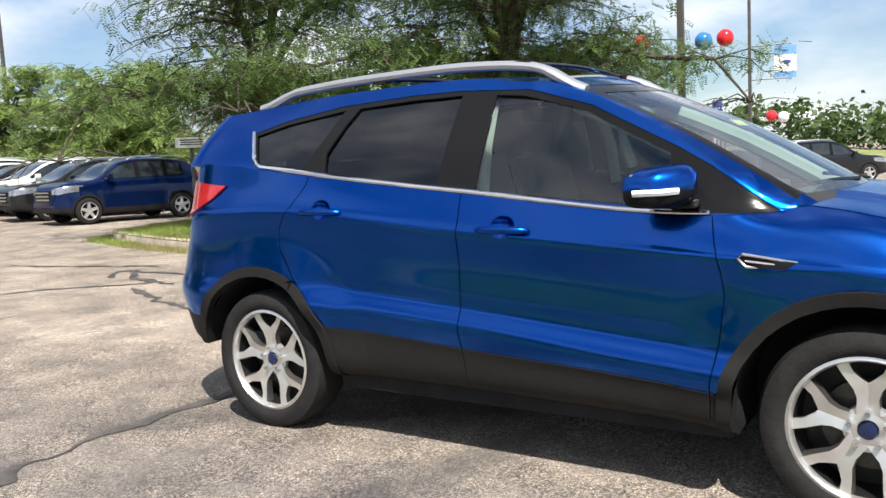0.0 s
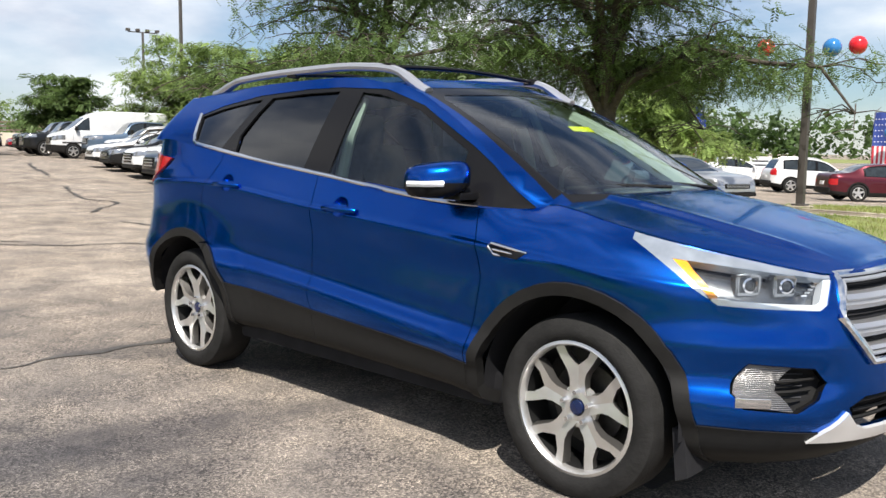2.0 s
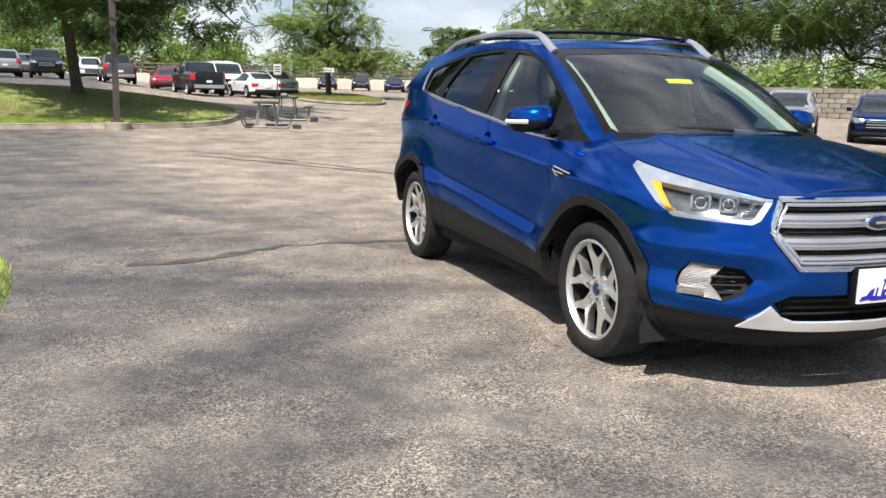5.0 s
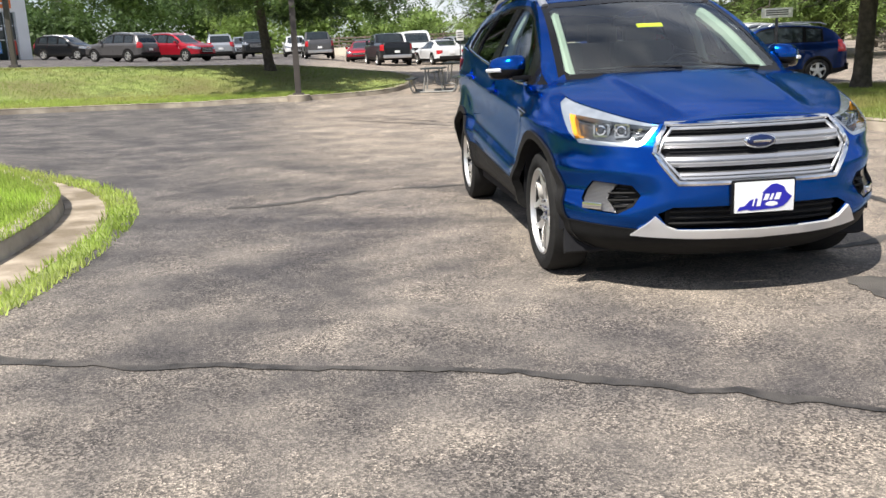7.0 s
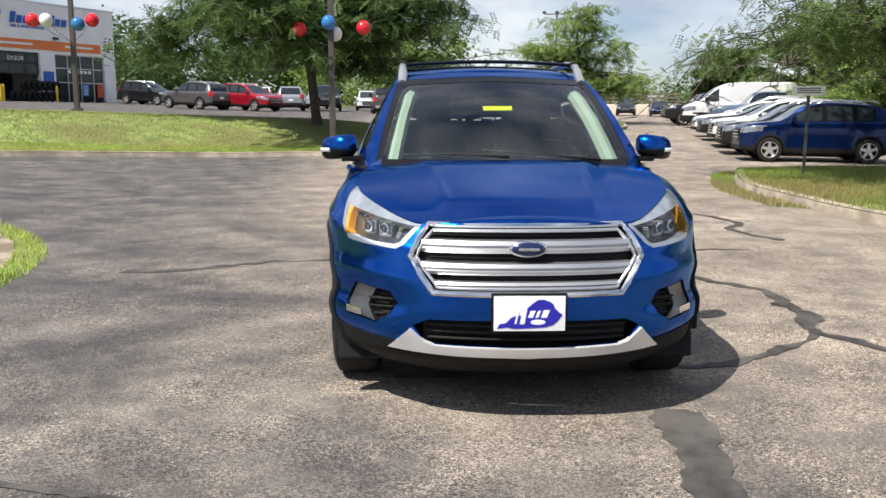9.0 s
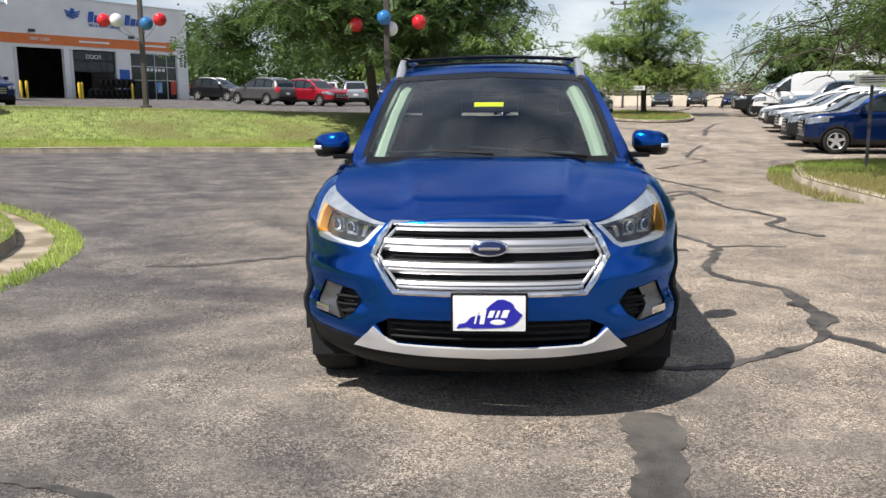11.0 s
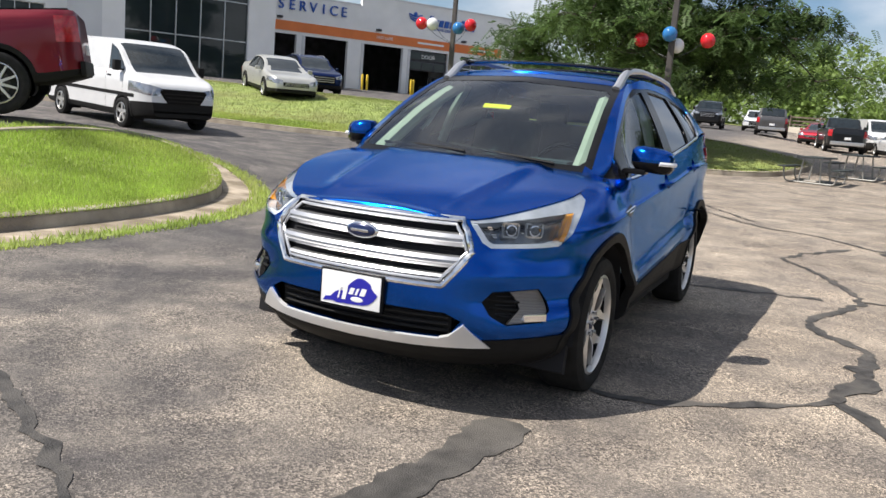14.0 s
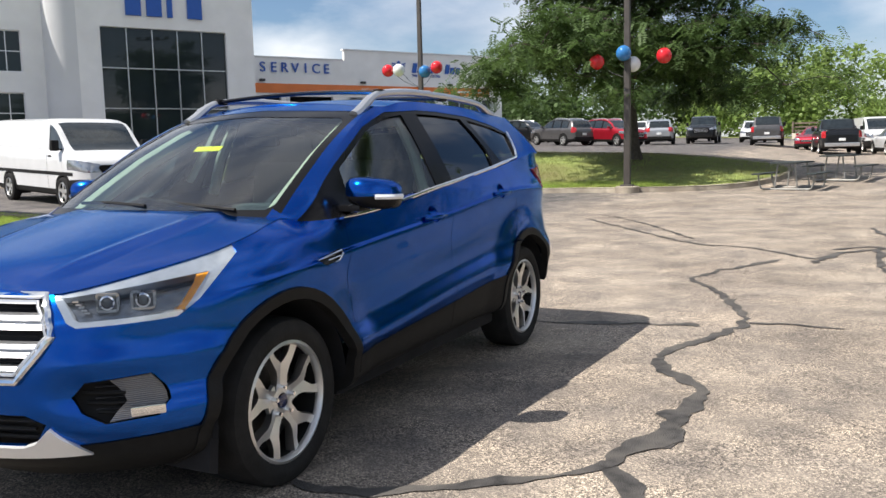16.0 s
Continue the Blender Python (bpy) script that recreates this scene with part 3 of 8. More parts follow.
def flat_band(name, line, o0, o1, dz, material, label, category, wobble=0.0, seed=1):
    rng = np.random.default_rng(seed)
    w = np.convolve(rng.normal(0, 1, len(line) + 8), np.ones(5) / 5, "same")[4:-4] * wobble
    A, B = offset_line(line, o0, False), offset_line(line, o1, False)
    verts, faces = [], []
    for i, (a, b) in enumerate(zip(A, B)):
        b = b + (b - a).normalized() * w[i]
        for k in range(4):
            q = a + (b - a) * k / 3
            verts.append((q.x, q.y, float(height(q.x, q.y)) + dz * (1 if k < 3 else 0.3)))
    for i in range(len(A) - 1):
        for k in range(3):
            faces.append((i * 4 + k, i * 4 + k + 1, i * 4 + k + 5, i * 4 + k + 4))
    ob = raw_object(name, verts, faces, material)
    return tagged(ob, label, category, kind="structure")


nose_c = [p for p in line_c if p.x < 7.0 and p.y > -9.0]
flat_band("gutter", nose_c, -0.02, -0.40, 0.012, M["gutter"], "sandy worn concrete gutter below the kerb", "gutter", 0.02, 5)
weeds = offset_line(nose_c, -0.36, False) + offset_line(nose_c, -0.64, False)[::-1]
grass("weeds", weeds, 10000, 0.055, 0.0, M["blade_bright"], "ragged weeds along the gutter", 6, 0.9)
flat_band("weed_mat", nose_c, -0.40, -0.58, 0.010, M["turf"], "low weeds and soil along the gutter", "weeds", 0.07, 9)
# island with the two locust trees
line_b = resample([(-13.5, 7.4), (-13.2, 6.75), (-12.2, 6.3), (-9.5, 5.45), (-7.0, 5.25), (-4.4, 5.3), (0, 6.2), (3, 8.5), (2.5, 13), (-3, 15.6), (-9, 15.8), (-13, 13), (-14.0, 9.6)], True, 0.5)
ribbon_profile("kerb", line_b, KERB, M["concrete"], True, "pale concrete kerb of the tree island", "kerb")
fill("tree_island_lawn", line_b, 0.135, M["turf"], "patchy lawn under the trees", "lawn", 1.0)
grass("grass", line_b, 75000, 0.05, 0.135, M["blade"], "uneven grass of the tree island", 7, near=(-10, 6.5, 4))
nose_b = [p for p in line_b if p.y < 8 and p.x < -6.0]
grass("weeds", offset_line(nose_b, -0.05, False) + offset_line(nose_b, -0.5, False)[::-1], 7000, 0.06, 0.0, M["blade"], "dry weeds along the kerb", 8, 0.9)
line_d = resample([(-6.2, 18.6), (-4.0, 17.4), (5, 15.6), (13, 17), (14, 23), (3, 24), (-4.5, 22)], True, 0.7)
ribbon_profile("kerb", line_d, KERB, M["concrete"], True, "concrete kerb of the lamp post island", "kerb")
fill("lamp_island_lawn", line_d, 0.135, M["turf"], "mown lawn round the lamp post", "lawn", 1.0)
grass("grass", line_d, 30000, 0.06, 0.135, M["blade"], "mown grass round the lamp post", 10)
line_m = resample([(-36.5, 9.0), (-38, 7.0), (-44, 6.6), (-56, 8.5), (-58, 11), (-52, 12.4), (-42, 11)], True, 0.8)
ribbon_profile("kerb", line_m, KERB, M["concrete"], True, "concrete kerb of the far tree island", "kerb")
fill("far_island_lawn", line_m, 0.135, M["turf"], "dry lawn of the far tree island", "lawn", 1.5)
grass("grass", line_m, 8000, 0.12, 0.135, M["blade"], "dry grass of the far island", 12)


def seal_line(pts, width, seed, name="crack_seal", mat="seal", dz=0.004, label="dark sealed crack winding over the asphalt"):
    rng = np.random.default_rng(seed)
    line = resample(pts, False, 0.055)
    n = len(line)
    jit = np.convolve(rng.normal(0, 1, n + 8), np.ones(3) / 3, "same")[4:-4]
    wid = width * (1 + 0.65 * np.convolve(rng.normal(0, 1, n + 8), np.ones(4) / 4, "same")[4:-4])
    verts, faces = [], []
    for i, p in enumerate(line):
        a, b = line[max(i - 1, 0)], line[min(i + 1, n - 1)]
        d = (b - a).normalized()
        s = Vector((-d.y, d.x, 0))
        c = p + s * float(jit[i]) * width * 0.5
        w = max(0.2 * width, float(wid[i])) * (0.35 if i in (0, n - 1) else 1) / 2
        for k in (-1, 1):
            q = c + s * w * k
            verts.append((q.x, q.y, float(height(q.x, q.y)) + dz + 0.0007 * (seed % 9)))
    for i in range(n - 1):
        faces.append((2 * i, 2 * i + 1, 2 * i + 3, 2 * i + 2))
    return tagged(raw_object(name, verts, faces, M[mat]), label, "crack seal", "sealed cracks", "structure")


seal_line([(-6.47, 2.12), (-5.89, 1.88), (-4.86, 1.46), (-4.33, 1.61), (-3.61, 1.94), (-2.59, 2.2), (-2.18, 2.1), (-1.78, 1.95), (-1.19, 1.83), (-0.98, 1.95), (-0.59, 2.21), (0.0, 2.16), (0.29, 2.24), (0.48, 2.04), (1.0, 2.23), (1.9, 2.8), (3.0, 3.3)], 0.09, 1)
seal_line([(0.62, 2.0), (0.8, 1.92), (1.05, 1.63), (1.3, 1.25), (1.36, 0.9), (1.4, 0.2), (1.5, -0.6)], 0.07, 2)
seal_line([(-0.2, 2.12), (0.1, 2.15), (0.4, 2.1), (0.7, 2.05)], 0.13, 31)
seal_line([(-2.6, 2.2), (-2.62, 2.5), (-2.6, 2.9)], 0.04, 3)
seal_line([(-11.73, -1.77), (-9.94, -0.55), (-8.03, 0.81), (-7.54, 1.69), (-6.57, 2.48)], 0.06, 4)
seal_line([(-6.2, 2.5), (-7.19, 2.71), (-7.94, 3.26)], 0.09, 5)
seal_line([(-7.55, 2.68), (-7.98, 3.14), (-6.03, 3.17), (-5.39, 3.4), (-4.67, 3.55), (-4.08, 3.22), (-3.22, 3.47)], 0.07, 6)
seal_line([(-10.7, 3.11), (-9.48, 3.33), (-7.96, 3.67)], 0.07, 7)
seal_line([(-21.4, 6.6), (-17.06, 5.19), (-15.42, 5.28), (-13.72, 4.13), (-12.89, 3.58)], 0.09, 8)
seal_line([(-34.7, 10.58), (-29.45, 8.77), (-25.0, 7.6)], 0.14, 9)
seal_line([(-1.47, -3.06), (-1.61, -2.56), (-1.96, -1.93), (-2.05, -1.35), (-2.04, -0.74), (-2.1, 0.5), (-2.4, 1.9)], 0.10, 10)
seal_line([(1.5, -5.0), (2.2, -3.8), (2.44, -3.21), (2.68, -2.34), (2.92, -1.54), (3.33, -0.69), (3.78, 0.04), (4.3, 0.9)], 0.055, 11)
seal_line([(-12.83, -1.88), (-11.32, -0.73), (-8.53, 0.78)], 0.05, 13)
bm = bmesh.new()
tar = resample([(2.06, 0.60), (2.02, 0.80), (2.08, 0.97), (2.3, 0.96), (2.6, 0.86), (3.1, 0.76), (3.8, 0.66), (4.2, 0.45), (3.6, 0.36), (3.0, 0.42), (2.5, 0.58), (2.25, 0.55)], True, 0.06)
bm.faces.new([bm.verts.new((p.x + random.uniform(-0.02, 0.02), 0.60 + (p.y - 0.60) * 0.60 + random.uniform(-0.02, 0.02), 0.005)) for p in tar])
for f in bm.faces:
    f.normal_update()
    if f.normal.z < 0:
        f.normal_flip()
solo("tar_patch", bm, M["patch"], "dark tar patch on the asphalt", "tar patch", kind="structure")
# ---------------------------------------------------------------- the blue compact SUV
AXLE, HUB, WHEEL = 1.345, 0.345, 0.347
NF, NS, NR = 22, 60, 10


def level(xf, lf, w, nf, xr, lr, nr, zs, narrow=0.0):
    """One line round half the body, from the nose to the tail: x, y and z of its columns."""
    pts = []
    for i in range(NF):
        a = (math.pi / 2) * (i / NF) ** 0.9
        y = w * max(0.0, math.sin(a)) ** (2 / nf)
        x = xf - lf + lf * max(0.0, math.cos(a)) ** (2 / nf)
        pts.append((x, y))
    x0, x1 = xf - lf, xr + lr
    for i in range(NS + 1):
        x = x0 + (x1 - x0) * i / NS
        pts.append((x, w))
    for i in range(1, NR + 1):
        a = (math.pi / 2) * i / NR
        y = w * max(0.0, math.cos(a)) ** (2 / nr)
        x = xr + lr - lr * max(0.0, math.sin(a)) ** (2 / nr)
        pts.append((x, y))
    P = np.array(pts)
    z = smooth_line(zs, P[:, 0])
    side = 1 - 0.012 * ((P[:, 0] + 0.1) / 1.5) ** 2
    y = P[:, 1] * np.where(np.abs(P[:, 0]) < 1.9, side, 1 - 0.012 * (1.8 / 1.5) ** 2)
    if narrow:
        y = y + narrow * step(1.12, 0.9, P[:, 0])
    return np.stack([P[:, 0], y, z], -1)


LEVELS = [
    level(2.08, 0.75, 0.78, 2.6, -1.95, 0.6, 3, ((2.08, 0.21), (1.7, 0.23), (0.85, 0.27), (-0.2, 0.29), (-0.9, 0.30), (-1.95, 0.33))),
    level(2.20, 0.85, 0.885, 2.5, -2.18, 0.7, 3, ((2.20, 0.29), (1.7, 0.30), (0.85, 0.32), (-0.2, 0.35), (-0.9, 0.36), (-2.18, 0.42))),
    level(2.245, 0.90, 0.912, 2.5, -2.25, 0.72, 3, ((2.245, 0.37), (1.7, 0.40), (0.85, 0.42), (-0.2, 0.485), (-0.9, 0.53), (-2.25, 0.55))),
    level(2.265, 0.92, 0.938, 2.5, -2.26, 0.72, 3, ((2.265, 0.47), (1.7, 0.48), (0.85, 0.49), (-0.2, 0.59), (-0.84, 0.63), (-2.26, 0.68))),
    level(2.262, 0.92, 0.910, 2.5, -2.25, 0.72, 3, ((2.262, 0.57), (1.7, 0.57), (0.85, 0.60), (-0.2, 0.70), (-0.84, 0.74), (-2.25, 0.78))),
    level(2.25, 0.92, 0.903, 2.5, -2.2, 0.70, 3, ((2.25, 0.66), (1.7, 0.70), (0.85, 0.78), (-0.2, 0.86), (-1.26, 0.93), (-2.2, 0.92))),
    level(2.225, 0.92, 0.922, 2.5, -2.14, 0.66, 3, ((2.225, 0.75), (1.7, 0.83), (0.88, 0.905), (-0.18, 0.99), (-1.26, 1.075), (-2.14, 1.05))),
    level(2.205, 0.91, 0.908, 2.5, -2.13, 0.66, 3, ((2.205, 0.79), (1.7, 0.87), (0.88, 0.935), (-0.18, 1.025), (-1.26, 1.11), (-2.13, 1.09))),
    level(2.175, 0.95, 0.868, 2.6, -2.10, 0.62, 3, ((2.175, 0.845), (1.9, 0.885), (1.6, 0.945), (1.25, 1.01), (0.9, 1.005), (-0.2, 1.095), (-1.26, 1.195), (-2.10, 1.2)), 0.018),
    level(2.12, 0.97, 0.745, 3.5, -2.05, 0.58, 3, ((2.12, 0.885), (1.92, 0.925), (1.56, 1.0), (1.25, 1.065), (1.14, 1.08), (1.04, 1.06), (0.85, 1.055), (-0.2, 1.155), (-0.83, 1.225), (-1.3, 1.285), (-1.7, 1.33), (-2.05, 1.30)), 0.122),
]


def hood_seam():
    """The top line of the lower body: the hood's front edge, then a diagonal over the headlamp, then the belt."""
    L = LEVELS[-1].copy()
    f = np.clip(LEVELS[-2][: NF + 1, 1] / LEVELS[-2][NF, 1], 0, 1)
    L[: NF + 1, 0] = smooth_line(((0, 2.14), (0.35, 2.125), (0.5, 2.085), (0.576, 2.05), (0.66, 1.96), (0.75, 1.84), (0.83, 1.72), (0.9, 1.60), (0.95, 1.5), (0.974, 1.44), (0.9855, 1.38), (0.9936, 1.32), (0.9984, 1.25), (1, 1.15)), f)
    L[: NF + 1, 1] = smooth_line(((0, 0), (0.5, 0.43), (0.576, 0.495), (0.66, 0.57), (0.75, 0.645), (0.83, 0.71), (0.9, 0.76), (0.95, 0.775), (0.974, 0.778), (0.9936, 0.772), (1, L[NF, 1])), f)
    L[: NF + 1, 2] = smooth_line(((2.14, 0.893), (2.085, 0.884), (2.0, 0.902), (1.84, 0.938), (1.6, 0.992), (1.4, 1.035), (1.25, 1.065), (1.14, 1.08)), L[: NF + 1, 0])
    return L


LEVELS[-1] = hood_seam()


def stack_levels(lines, sub):
    """Rows between the lines, curved through them."""
    L = np.array(lines)
    rows = []
    n = len(L)
    for i in range(n - 1):
        p0, p1, p2, p3 = L[max(i - 1, 0)], L[i], L[i + 1], L[min(i + 2, n - 1)]
        for k in range(sub):
            t = k / sub
            tang1, tang2 = 0.5 * (p2 - p0), 0.5 * (p3 - p1)
            rows.append((2 * t**3 - 3 * t**2 + 1) * p1 + (t**3 - 2 * t**2 + t) * tang1 + (-2 * t**3 + 3 * t**2) * p2 + (t**3 - t**2) * tang2)
    rows.append(L[-1])
    return np.array(rows)


def grid_mesh(rows):
    bm = bmesh.new()
    n, m = rows.shape[:2]
    V = [[bm.verts.new(rows[i, j]) for j in range(m)] for i in range(n)]
    for i in range(n - 1):
        for j in range(m - 1):
            bm.faces.new((V[i][j], V[i][j + 1], V[i + 1][j + 1], V[i + 1][j]))
    bmesh.ops.remove_doubles(bm, verts=bm.verts[:], dist=1e-5)
    bmesh.ops.recalc_face_normals(bm, faces=bm.faces[:])
    if sum(f.normal.y * f.calc_area() for f in bm.faces) < 0:
        bmesh.ops.reverse_faces(bm, faces=bm.faces[:])
    return bm


def in_poly(poly, a, b):
    r = False
    n = len(poly)
    for i in range(n):
        x0, y0 = poly[i]
        x1, y1 = poly[(i + 1) % n]
        if (y0 > b) != (y1 > b) and a < (x1 - x0) * (b - y0) / (y1 - y0) + x0:
            r = not r
    return r


def cut(bm, poly, A, B, keep, slot):
    """Cuts an outline, seen along the normal of the axes A and B, into the faces that pass keep, and marks those inside it."""
    A, B = Vector(A), Vector(B)
    layer = bm.faces.layers.int["region"]
    n = len(poly)
    for i in range(n):
        p, q = poly[i], poly[(i + 1) % n]
        d = (q[0] - p[0], q[1] - p[1])
        no = A * d[1] - B * d[0]
        if no.length < 1e-9:
            continue
        lo = (min(p[0], q[0]) - 0.004, min(p[1], q[1]) - 0.004)
        hi = (max(p[0], q[0]) + 0.004, max(p[1], q[1]) + 0.004)
        fs = []
        for f in bm.faces:
            if not keep(f):
                continue
            aa = [v.co.dot(A) for v in f.verts]
            bb = [v.co.dot(B) for v in f.verts]
            if max(aa) > lo[0] and min(aa) < hi[0] and max(bb) > lo[1] and min(bb) < hi[1]:
                fs.append(f)
        if not fs:
            continue
        es = list({e for f in fs for e in f.edges})
        vs = list({v for f in fs for v in f.verts})
        bmesh.ops.bisect_plane(bm, geom=vs + es + fs, plane_co=A * p[0] + B * p[1], plane_no=no, dist=1e-5)
    for f in bm.faces:
        if keep(f):
            c = f.calc_center_median()
            if in_poly(poly, c.dot(A), c.dot(B)):
                f[layer] = slot


def take(bm, slots):
    """A new bmesh with the faces of the given regions."""
    layer = bm.faces.layers.int["region"]
    out = bmesh.new()
    seen = {}
    for f in bm.faces:
        if f[layer] in slots:
            vs = []
            for v in f.verts:
                if v not in seen:
                    seen[v] = out.verts.new(v.co)
                vs.append(seen[v])
            try:
                out.faces.new(vs)
            except ValueError:
                pass
    return out


def push(bm, dist):
    bm.normal_update()
    moves = [(v, v.normal * dist) for v in bm.verts]
    for v, d in moves:
        v.co += d
    return bm


def thicken(bm, dist):
    """Gives a sheet a rim, inward by dist."""
    bm.normal_update()
    back = {v: bm.verts.new(v.co - v.normal * dist) for v in bm.verts[:]}
    rim = [e for e in bm.edges if len(e.link_faces) == 1]
    for e in rim:
        f = e.link_faces[0]
        a, b = e.verts
        vs = list(f.verts)
        i = vs.index(a)
        if vs[(i + 1) % len(vs)] is b:
            a, b = b, a
        try:
            bm.faces.new((a, b, back[b], back[a]))
        except ValueError:
            pass
    loose = [v for v in bm.verts if not v.link_faces]
    bmesh.ops.delete(bm, geom=loose, context="VERTS")
    return bm


def mirrored(bm, both=True):
    """Adds the other half (both) or returns the other half alone."""
    src = bm.copy()
    for v in src.verts:
        v.co.y = -v.co.y
    bmesh.ops.reverse_faces(src, faces=src.faces[:])
    if not both:
        return src
    me = bpy.data.meshes.new("half")
    src.to_mesh(me)
    src.free()
    bm.from_mesh(me)
    bpy.data.meshes.remove(me)
    bmesh.ops.remove_doubles(bm, verts=bm.verts[:], dist=2e-4)
    return bm


def faired(bm, degree=3):
    """Lays a side pane on one smooth curved sheet."""
    P = np.array([v.co for v in bm.verts])
    a, b = P[:, 0] - P[:, 0].mean(), P[:, 2] - P[:, 2].mean()
    A = np.stack([a**i * b**j for i in range(degree + 1) for j in range(degree + 1 - i)], -1)
    fit = A @ np.linalg.lstsq(A, P[:, 1], rcond=None)[0]
    for v, y in zip(bm.verts, fit):
        v.co.y = float(y) - 0.007
    return bm


def circle(cx, cz, r, n=40):
    return [(cx + r * math.cos(2 * math.pi * k / n), cz + r * math.sin(2 * math.pi * k / n)) for k in range(n)]


def strip(line, w):
    """An outline w wide along a line of points."""
    up, dn = [], []
    for i, p in enumerate(line):
        a, b = line[max(i - 1, 0)], line[min(i + 1, len(line) - 1)]
        d = Vector((b[0] - a[0], b[1] - a[1])).normalized()
        up.append((p[0] - d.y * w / 2, p[1] + d.x * w / 2))
        dn.append((p[0] + d.y * w / 2, p[1] - d.x * w / 2))
    return up + dn[::-1]


BODY, FLARE, CLAD, LAMP, GRILLE, FOG, INTAKE, SKID, VENT, TAIL, GAP, HOLE, FDOOR, RDOOR, DLO, GF, GR, GQ, WIND, FRIT, SAIL, L_TOP, L_GUIDE, L_AMBER, FOGL, CUP_F, CUP_R = range(27)
X_, Y_, Z_ = (1, 0, 0), (0, 1, 0), (0, 0, 1)
HANDLES = ((0.03, 1.008), (-0.92, 1.085))


def lower_body():
    rows = stack_levels(LEVELS, 5)
    x, y, z = rows[..., 0], rows[..., 1], rows[..., 2]
    for ax in (AXLE, -AXLE):
        r = np.hypot(x - ax, z - HUB)
        y += (y > 0.55) * (0.016 * np.exp(-((r - 0.46) / 0.09) ** 2) + 0.012 * step(0.66, 0.58, r))
    # a hollow in the doors between the shoulder and the low crease
    y -= (y > 0.7) * 0.010 * np.exp(-((z - 0.66 + 0.09 * x) / 0.035) ** 2) * step(1.0, 0.7, x) * step(-1.1, -0.8, x)
    # the bumper corners: a ridge over the fog lamps, a hollow round them, a lip below
    corner = step(0.48, 0.60, y) * step(1.50, 1.80, x)
    swell = 0.016 * np.exp(-((z - 0.655) / 0.045) ** 2) - 0.016 * np.exp(-((z - 0.535) / 0.05) ** 2) + 0.014 * np.exp(-((z - 0.415) / 0.03) ** 2)
    x += 0.66 * corner * swell
    y += 0.75 * corner * swell
    # a soft line from the lamp's rear tip down the wing
    y += (x > 0.9) * (x < 1.62) * (y > 0.6) * 0.006 * np.exp(-((z - 0.93 - 0.16 * (x - 1.5)) / 0.022) ** 2) * step(0.9, 1.1, x) * step(1.62, 1.45, x)
    bm = grid_mesh(rows)
    bm.faces.layers.int.new("region")
    side = lambda f: f.verts[0].co.y > 0.55 and abs(f.verts[0].co.x) < 2.05
    front = lambda f: f.verts[0].co.x > 1.5
    back = lambda f: f.verts[0].co.x < -1.3
    rg = [(-1.0, 1.30), (-1.03, 1.2), (-1.13, 1.09), (-1.19, 1.0), (-1.19, 0.91), (-1.10, 0.77), (-0.99, 0.64), (-0.92, 0.56), (-0.905, 0.36)]
    bg = [(-0.18, 1.2), (-0.182, 0.9), (-0.185, 0.6), (-0.17, 0.36)]
    fg = [(0.845, 1.1), (0.865, 0.96), (0.888, 0.87), (0.90, 0.78), (0.885, 0.62), (0.855, 0.46), (0.85, 0.34)]
    cut(bm, rg + [(-0.18, 0.36)] + bg[::-1], X_, Z_, side, RDOOR)
    cut(bm, bg + [(0.85, 0.34)] + fg[::-1], X_, Z_, side, FDOOR)
    cut(bm, [(-1.0, 0.1), (-1.0, 0.56), (-0.5, 0.53), (-0.18, 0.505), (0.4, 0.472), (0.86, 0.435), (1.0, 0.425), (1.0, 0.1)], X_, Z_, side, CLAD)
    cut(bm, [(1.5, 0.1), (1.5, 0.40), (1.9, 0.385), (2.4, 0.345), (2.4, 0.1)], X_, Z_, front, CLAD)
    cut(bm, [(-1.5, 0.1), (-1.5, 0.53), (-2.4, 0.56), (-2.4, 0.1)], X_, Z_, back, CLAD)
    for line in (rg, bg, fg):
        cut(bm, strip(line, 0.0045), X_, Z_, side, GAP)
    for slot, (hx, hz) in ((CUP_F, HANDLES[0]), (CUP_R, HANDLES[1])):
        cut(bm, [(hx + 0.055 * math.cos(a), hz + 0.008 + 0.046 * math.sin(a)) for a in np.linspace(0, 2 * math.pi, 20, endpoint=False)], X_, Z_, side, slot)
    for ax in (AXLE, -AXLE):
        cut(bm, circle(ax, HUB, 0.475), X_, Z_, side, FLARE)
        cut(bm, circle(ax, HUB, 0.428), X_, Z_, side, HOLE)
    layer = bm.faces.layers.int["region"]
    for f in bm.faces:
        c = f.calc_center_median()
        if f[layer] in (FLARE, CLAD) and -1.9 < c.x < -1.3 and c.z < 0.40 and c.y > 0.5:
            f[layer] = HOLE
    fy = lambda f: f.verts[0].co.x > 1.4
    cut(bm, [(-0.1, 0.886), (0.425, 0.884), (0.47, 0.83), (0.506, 0.752), (0.47, 0.69), (0.405, 0.60), (-0.1, 0.592)], Y_, Z_, fy, GRILLE)
    cut(bm, [(-0.1, 0.49), (0.43, 0.485), (0.495, 0.452), (0.44, 0.372), (-0.1, 0.362)], Y_, Z_, fy, INTAKE)
    cut(bm, [(-0.1, 0.362), (0.40, 0.370), (0.445, 0.385), (0.505, 0.44), (0.60, 0.338), (0.52, 0.334), (0.3, 0.326), (-0.1, 0.318)], Y_, Z_, fy, SKID)
    cut(bm, [(0.562, 0.54), (0.60, 0.588), (0.755, 0.602), (0.80, 0.505), (0.785, 0.455), (0.665, 0.444), (0.60, 0.485)], Y_, Z_, fy, FOG)
    layer = bm.faces.layers.int["region"]
